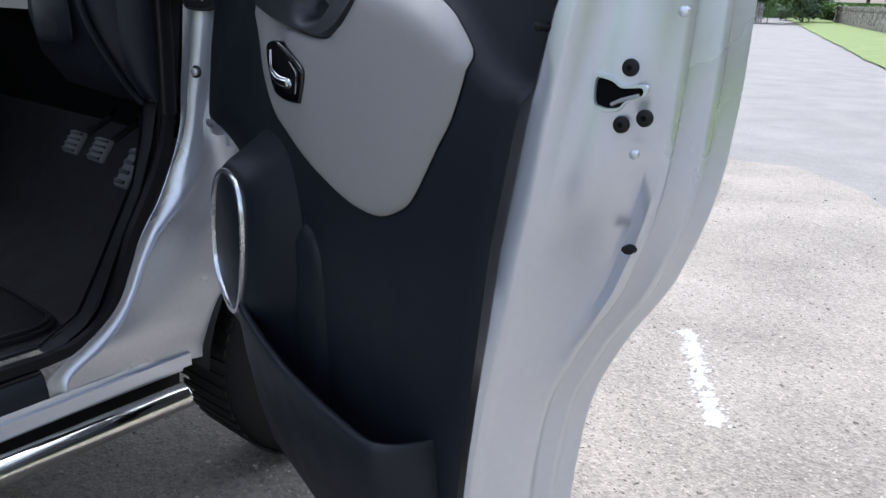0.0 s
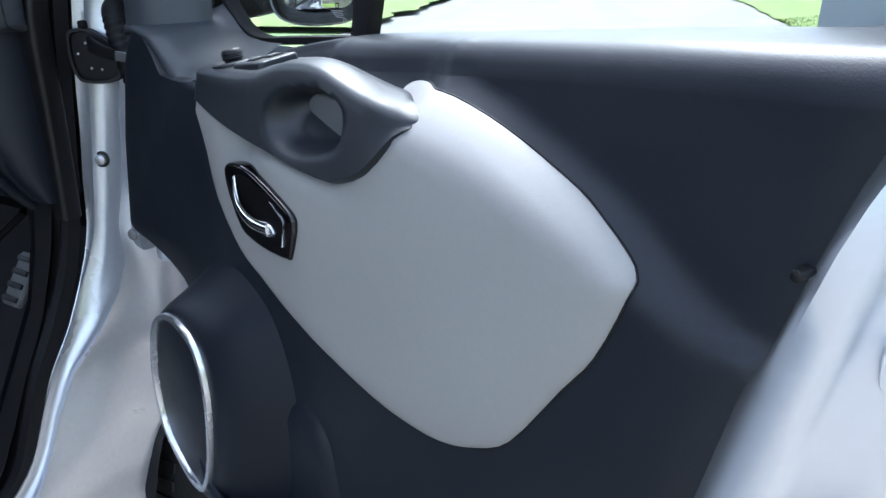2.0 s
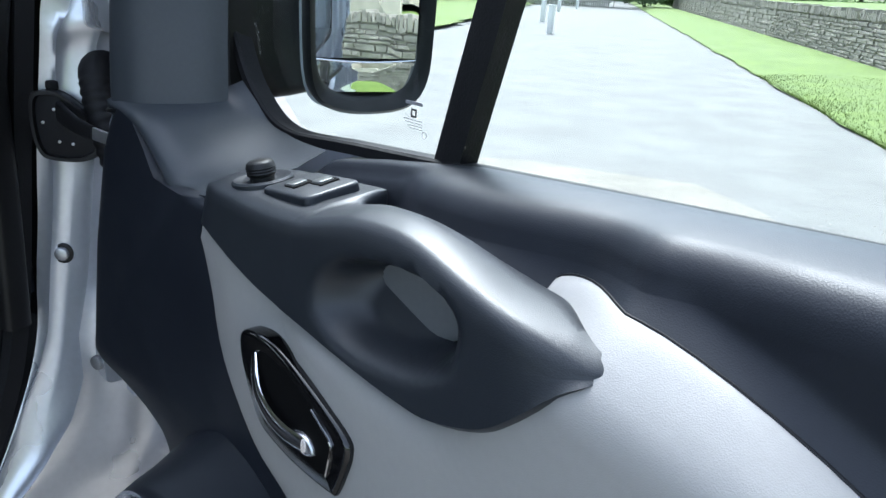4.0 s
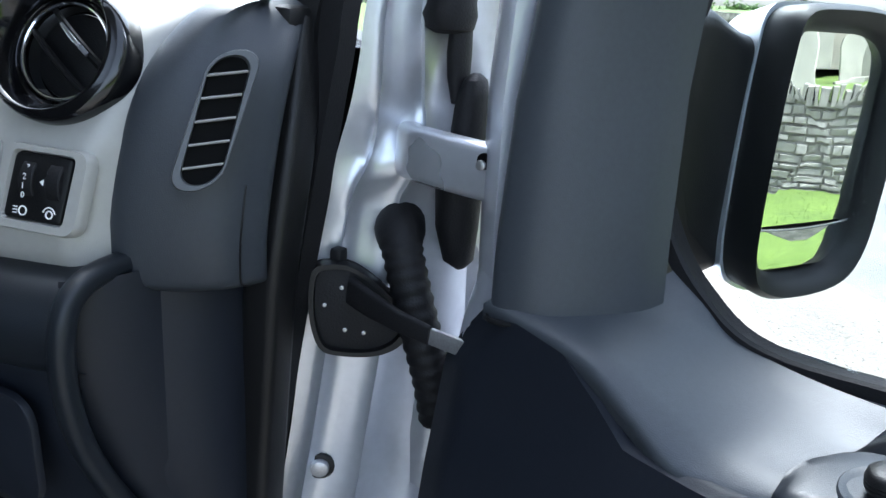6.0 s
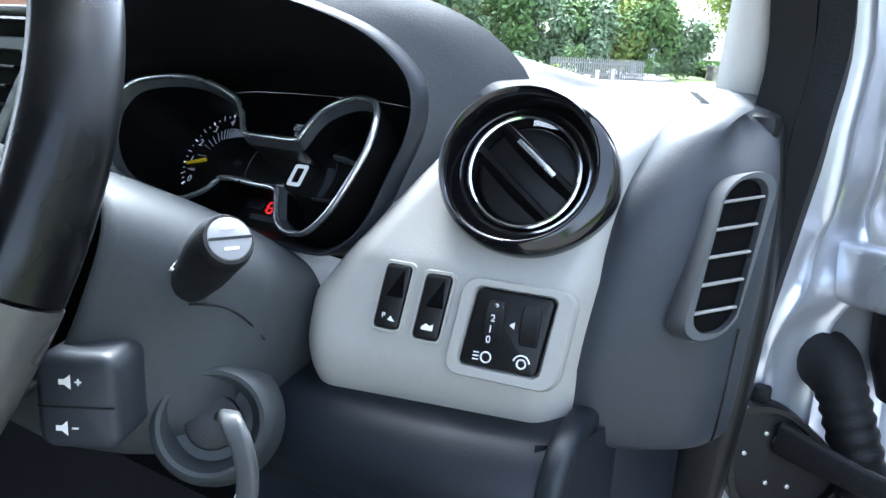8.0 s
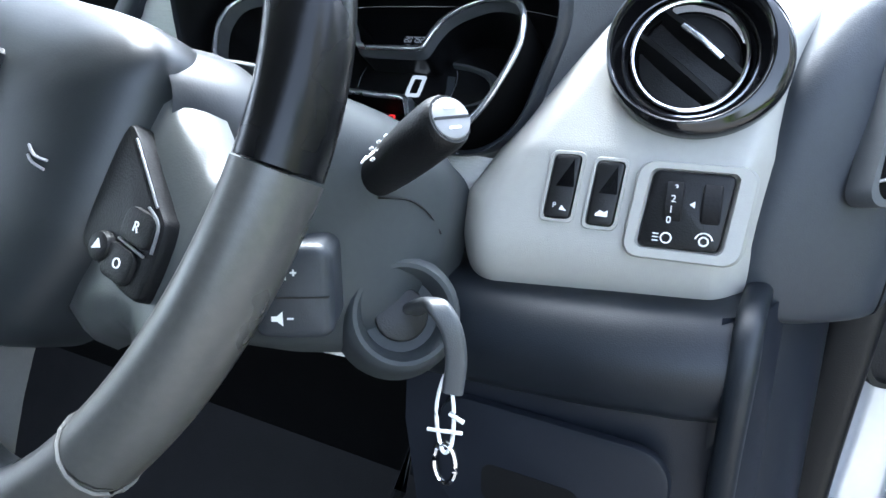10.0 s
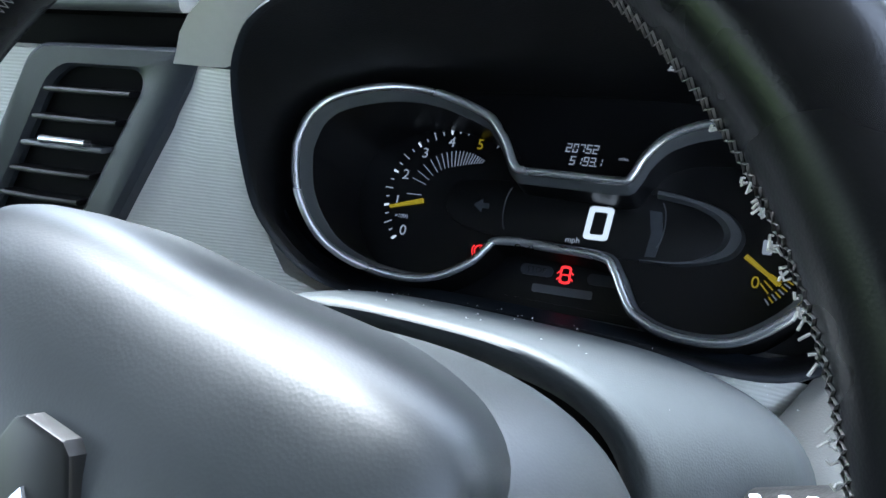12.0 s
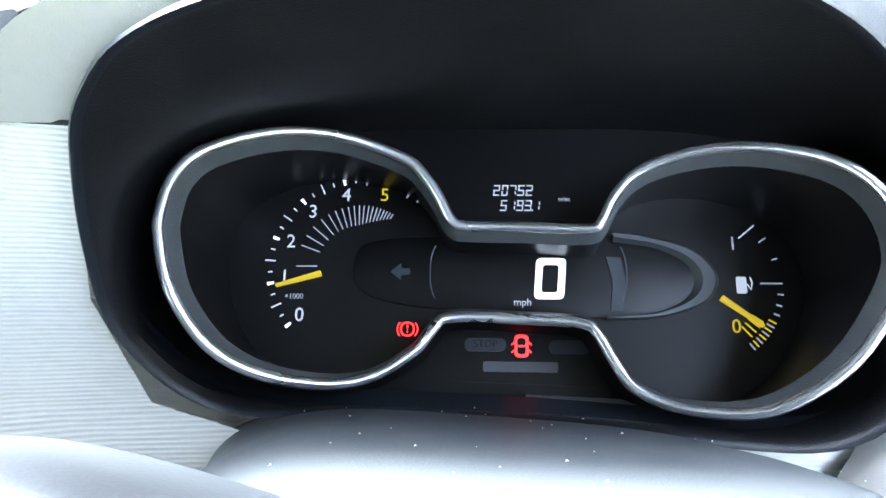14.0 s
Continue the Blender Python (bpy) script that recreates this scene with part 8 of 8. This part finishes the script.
for s, h in ((0.975, -0.036), (0.995, -0.016), (1.0, -0.003), (0.99, 0.0045), (0.962, 0.011), (0.91, 0.017), (0.82, 0.0228), (0.68, 0.0278), (0.5, 0.0313), (0.28, 0.0334), (0.03, 0.034)):
    rows.append([Vector((-0.008 + q.x * s, (q.y + 0.043) * s - 0.043, h - 2.0 * max(0, q.y * s - 0.015) ** 2)) for q in ab])
air = part("airbag_cover", loft(rows, close_u=True, caps=True), AIRBAG, wheel, "grained dark grey airbag cover")
part("hub_back", loft([[Vector((-0.008 + q.x * s, (q.y + 0.043) * s - 0.043, h)) for q in ab] for s, h in ((0.9, -0.012), (0.86, -0.03), (0.5, -0.05))], close_u=True, caps=True), BLACK, wheel)
collar = []
for s, h in ((0.82, -0.012), (0.93, -0.034), (1.0, -0.055), (0.995, -0.061), (0.96, -0.067), (0.84, -0.074), (0.6, -0.076)):
    collar.append([WH.inverted() @ COL @ Vector((0.09 * s * ca, (0.0595 if sa > 0 else 0.085) * s * sa, h)) for ca, sa in squircle(2.6)])
part("hub_collar", loft(collar, close_u=True), AIRBAG, wheel, "smooth grey collar behind the airbag cover")
hx = [(0.006, 0.0285), (0.009, 0.0265), (0.0178, 0.006), (0.0178, -0.01), (0.0082, -0.031), (0.005, -0.033)]
hx = hx + [(-x, y) for x, y in reversed(hx)]
part("badge_seat", prism(hx, 0.02, 0.0316, 0.0012), DIAL, air, "black badge seat", angle=25)
dia = [(0, 0.0195), (0.0135, 0.0), (0, -0.0195), (-0.0135, 0.0)]
part("badge", loft([[Vector((x * k, y * k - 0.004, h)) for x, y in dia] for k, h in ((1.0, 0.03), (0.98, 0.0325), (0.68, 0.038), (0.4, 0.0325), (0.39, 0.03))], close_u=True), CHROME, air, "chrome diamond badge", smooth=False)
for k in range(2):
    part("cover_mark", tube(spline([(0.052 + 0.002 * k, -0.004 - 0.004 * k, 0.0275), (0.058, -0.007 - 0.003 * k, 0.0272), (0.066, -0.0065 - 0.004 * k, 0.0262)], per=3), 0.0007, 5), MARK, air)
for o in air.children:
    seat_on(o, HUB)

# ---------------------------------------------------------------- things beyond the lane
def polar(bearing, dist):
    """A place by its bearing (degrees right of straight ahead) and distance from the cab."""
    return Vector((0.45 + dist * math.sin(radians(bearing)), 0.5 + dist * math.cos(radians(bearing)), 0))


post_thing = thing("marker_post", pose(*polar(-20.8, 44)[:2], GROUND), "short white painted marker post in the verge", "post", "white posts")
part("shaft", box(0, 0, 0.4, 0.16, 0.16, 0.8, 0.02), WHITE_PAINT, post_thing)
part("cap", box(0, 0, 0.82, 0.2, 0.2, 0.05, 0.01), WHITE_PAINT, post_thing)
for bearing, dist in ((-19.7, 52), (-21.5, 31), (-20.5, 24)):
    copy_thing(post_thing, pose(*polar(bearing, dist)[:2], GROUND))

fence = thing("picket_fence", pose(0, 0, 0), "weathered grey picket fence below tall shrubs", "fence")
pk = bpy.data.meshes.new("picket")
pick = loft([[(-0.06, y, z0) for y in (-0.015, 0.015)] + [(0.06, y, z0) for y in (0.015, -0.015)] for z0 in (0.02, 1.35)] + [[(-0.005, -0.015, 1.45), (-0.005, 0.015, 1.45), (0.005, 0.015, 1.45), (0.005, -0.015, 1.45)]], close_u=True, caps=True)
pick.to_mesh(pk)
pick.free()
pk.materials.append(FENCE)
f0, f1 = polar(-37, 46), polar(-17.5, 60)
fa = math.degrees(math.atan2(f1.y - f0.y, f1.x - f0.x))
for k in range(104):
    if 46 < k < 62:
        continue
    o = new("picket", pk)
    p = f0.lerp(f1, k / 104)
    o.matrix_world = pose(p.x, p.y, GROUND + 0.05 * noise.noise(Vector((k, 0, 0))), 0, 0, fa)
    o.parent = fence
for k0, k1 in ((0, 46), (62, 104)):
    for z in (0.4, 1.1):
        part("rail", sweep([f0.lerp(f1, k0 / 104) + Vector((0, 0.04, GROUND + z)), f0.lerp(f1, k1 / 104) + Vector((0, 0.04, GROUND + z))], rounded(0.05, 0.09, 0.01, 2)), FENCE, fence)

r6 = random.Random(11)
mats = [LEAF, LEAF_G, LEAF, LEAF_G, LEAF_B]
for k in range(17):
    bearing = -46 + 1.9 * k
    p = polar(bearing + r6.uniform(-0.6, 0.6), 54 + 0.35 * (bearing + 46) + r6.uniform(-1, 5))
    russet = k in (7,)
    shrub(p.x, p.y, r6.uniform(4.5, 6.5), r6.uniform(3.5, 5), r6.uniform(5.5, 9.5), LEAF_R if russet else mats[k % 5], 40 + k, "russet-leaved tall shrub behind the picket fence" if russet else "dense tall mixed shrub behind the picket fence", 4200, 0.24)
for k, (bearing, dist, sx, sz, m_) in enumerate(((-29.5, 47, 2.6, 1.4, LEAF_G), (-26.5, 50, 3.2, 1.8, LEAF_G), (-24.5, 47, 2.2, 1.1, LEAF_B), (-22.6, 56, 2.4, 2.6, LEAF), (-33, 45, 2.5, 1.6, LEAF), (-36, 43, 2.8, 2.0, LEAF_G))):
    p = polar(bearing, dist)
    shrub(p.x, p.y, sx, sx * 0.8, sz, m_, 140 + k, "low garden bush in front of the picket fence", 1400, 0.1)
for k, (bearing, dist, h, w_, m_) in enumerate(((-44, 66, 13, 9, LEAF), (-37, 70, 14, 10, LEAF_G), (-31, 72, 14, 10, LEAF), (-26, 74, 13, 10, LEAF_G), (-21, 80, 13, 9, LEAF), (-18, 96, 12, 9, LEAF_B), (-12, 112, 13, 11, LEAF_B), (-2.0, 88, 10, 8, LEAF_B), (4, 96, 11, 9, LEAF), (10, 100, 12, 10, LEAF))):
    p = polar(bearing, dist)
    tree(p.x, p.y, h, w_, m_, 70 + k, "leafy broadleaf tree beyond the lane" if m_ is not LEAF_B else "yellow-green tree at the far end of the lane", 3600, 0.4, 0.3)
p = polar(-46, 31)
shrub(p.x, p.y, 5.5, 3.5, 2.7, LEAF_B, 91, "golden-green clipped shrub in front of the house", 3000, 0.1)
p = polar(-16.7, 78)
shrub(p.x, p.y, 2.6, 2.4, 2.0, LEAF_G, 92, "rounded clipped bush at the lane's end", 1500, 0.12)
# far hedge
for k in range(10):
    shrub(-20 + 7 * k, 78 + 2 * k, 8, 3, 2.4, LEAF, 120 + k, "dark field hedge in the distance", 1500, 0.2, "hedge")

# brick house ahead of the van
house = thing("house", pose(*polar(-56, 44)[:2], GROUND, 0, 0, 50), "red brick house with white framed windows", "house")
part("wall", box(0, 0, 2.6, 13, 8, 5.2), BRICK, house, smooth=False)
part("roof", loft([[(-6.9, -4.5, 5.1), (6.9, -4.5, 5.1)], [(-6.9, 0, 8.2), (6.9, 0, 8.2)], [(-6.9, 4.5, 5.1), (6.9, 4.5, 5.1)]]), SLATE, house, smooth=False)
part("chimney", box(3.5, 0, 8.4, 0.9, 0.7, 1.8), BRICK, house, smooth=False)
for x in (-4.6, -1.6, 1.6, 4.6):
    for z in (1.5, 4.0):
        wdw = part("window", box(x, -4.02, z, 1.5, 0.1, 1.3), WHITE_PAINT, house, "white framed window", smooth=False)
        for dx in (-0.35, 0.35):
            part("pane", box(x + dx, -4.08, z, 0.58, 0.02, 1.1), GLOSS, wdw, smooth=False)
part("house_door", box(0, -4.03, 1.05, 1.0, 0.1, 2.1), TRIM_MID, house, smooth=False)

# low garage at the end of the lane
garage = thing("garage", pose(*polar(-16.5, 98)[:2], GROUND, 0, 0, 15), "low pale garage with a dark green gate", "garage")
part("wall", box(0, 0, 1.5, 9, 5, 3), WHITE_PAINT, garage, smooth=False)
part("roof", loft([[(-4.8, -2.9, 2.9), (4.8, -2.9, 2.9)], [(-4.8, 0, 4.3), (4.8, 0, 4.3)], [(-4.8, 2.9, 2.9), (4.8, 2.9, 2.9)]]), SLATE, garage, smooth=False)
part("gate", box(5.5, -3.5, 0.9, 16, 0.2, 1.8), LEAF, garage, "dark green boarded gate", smooth=False)

# parked pale car far down the lane
car = thing("parked_car", pose(*polar(-1.6, 74)[:2], GROUND, 0, 0, 60), "pale car parked far off by the hedge", "car")
part("body", loft([[(-2.1, y, 0.35), (-2.1, y, 0.8), (-1.2, y * 0.95, 0.95), (-0.7, y * 0.8, 1.42), (0.8, y * 0.8, 1.42), (1.4, y * 0.95, 0.95), (2.1, y, 0.75), (2.1, y, 0.35)] for y in (-0.85, -0.5, 0.5, 0.85)]), SILVER, car)
part("windows", box(0.05, 0, 1.2, 1.7, 1.5, 0.3, 0.05), GLOSS, car)
for x in (-1.3, 1.3):
    for y in (-0.85, 0.85):
        part("wheel", disc(0.32, -0.1, 0.1, 0.02, 20, frame_axes((x, y, 0.32), (1, 0, 0), (0, 1, 0))), TYRE, car)

# church across the lane with gravestones on its lawn
church = thing("church", Matrix.Translation(on_road(1.0, 24.0, 1.6)) @ pose(0, 0, 0, 0, 0, math.degrees(math.atan2(ROAD.y, ROAD.x))), "old pale limestone church with lancet windows and buttresses", "church")
part("nave_wall", box(0, 0, 4.5, 34, 9, 9), CHURCH, church, smooth=False)
part("roof", loft([[(-17.5, -5, 8.9), (17.5, -5, 8.9)], [(-17.5, 0, 13), (17.5, 0, 13)], [(-17.5, 5, 8.9), (17.5, 5, 8.9)]]), SLATE, church, smooth=False)
part("tower", box(-9.5, 1, 8.5, 6.5, 8, 17), CHURCH, church, smooth=False)
for sgn in (1,):
    for k in range(7):
        x = -14.5 + 4.6 * k
        bt = part("buttress", loft([[(x - 0.5, 4.4, z), (x - 0.5, 4.5 + d, z), (x + 0.5, 4.5 + d, z), (x + 0.5, 4.4, z)] for z, d in ((0, 1.5), (3.2, 1.4), (4.0, 0.9), (6.4, 0.8), (7.4, 0.1))], close_u=True, caps=True), CHURCH, church, smooth=False)
        xw = x + 2.3
        lan = [(-0.45, 1.8), (0.45, 1.8), (0.45, 5.2), (0.33, 5.8), (0.0, 6.4), (-0.33, 5.8), (-0.45, 5.2)]
        LX = frame_axes((xw, 4.5, 0), (-1, 0, 0), (0, 1, 0))
        win = part("lancet_window", band([(a * 1.5, 1.4 + (b - 1.8) * 1.12) for a, b in lan], lan, -0.05, 0.12, LX, 0.03), CHURCH, church, "pointed stone window surround", smooth=False)
        part("window_glass", prism(lan, -0.04, 0.04, 0, LX), GLOSS, win, smooth=False)
        part("mullion", prism(rounded(0.1, 4.2, 0.02, 1, 0, 3.9), 0.0, 0.1, 0, LX), CHURCH, win, smooth=False)
grave_o = [(-0.36, -0.2), (0.36, -0.2), (0.36, 0.85), (0.3, 1.0), (0.16, 1.1), (0.0, 1.13), (-0.16, 1.1), (-0.3, 1.0), (-0.36, 0.85)]
gs = None
for k in range(30):
    s, o = r6.uniform(-14, 18), r6.uniform(9.5, 17.5)
    p = on_road(s, o, 0.95 + 1.0 * min(1, (o - 8) / 26))
    m_ = Matrix.Translation(p) @ pose(0, 0, 0, r6.uniform(-5, 5), r6.uniform(-5, 5), math.degrees(math.atan2(ACROSS.y, ACROSS.x)) - 90 + r6.uniform(-12, 12))
    if gs is None:
        gs = thing("gravestone", m_, "leaning weathered limestone gravestone on churchyard grass", "gravestone", "gravestones")
        part("slab", prism(grave_o, -0.07, 0.07, 0.02, frame_axes((0, 0, 0), (1, 0, 0), (0, -1, 0))), CHURCH, gs, smooth=False)
        part("base", box(0, 0, 0.0, 0.95, 0.3, 0.2, 0.02), CHURCH, gs, smooth=False)
    else:
        c_ = copy_thing(gs, m_)
for k, (s, o, h) in enumerate(((10, 15, 9), (16, 19, 11), (-12, 14, 10), (22, 13, 10))):
    p = on_road(s, o, 1.2)
    t_ = tree(p.x, p.y, h, h * 0.7, LEAF, 200 + k, "tall dark churchyard tree", 3000, 0.35, 0.22)
    t_.location.z = p.z
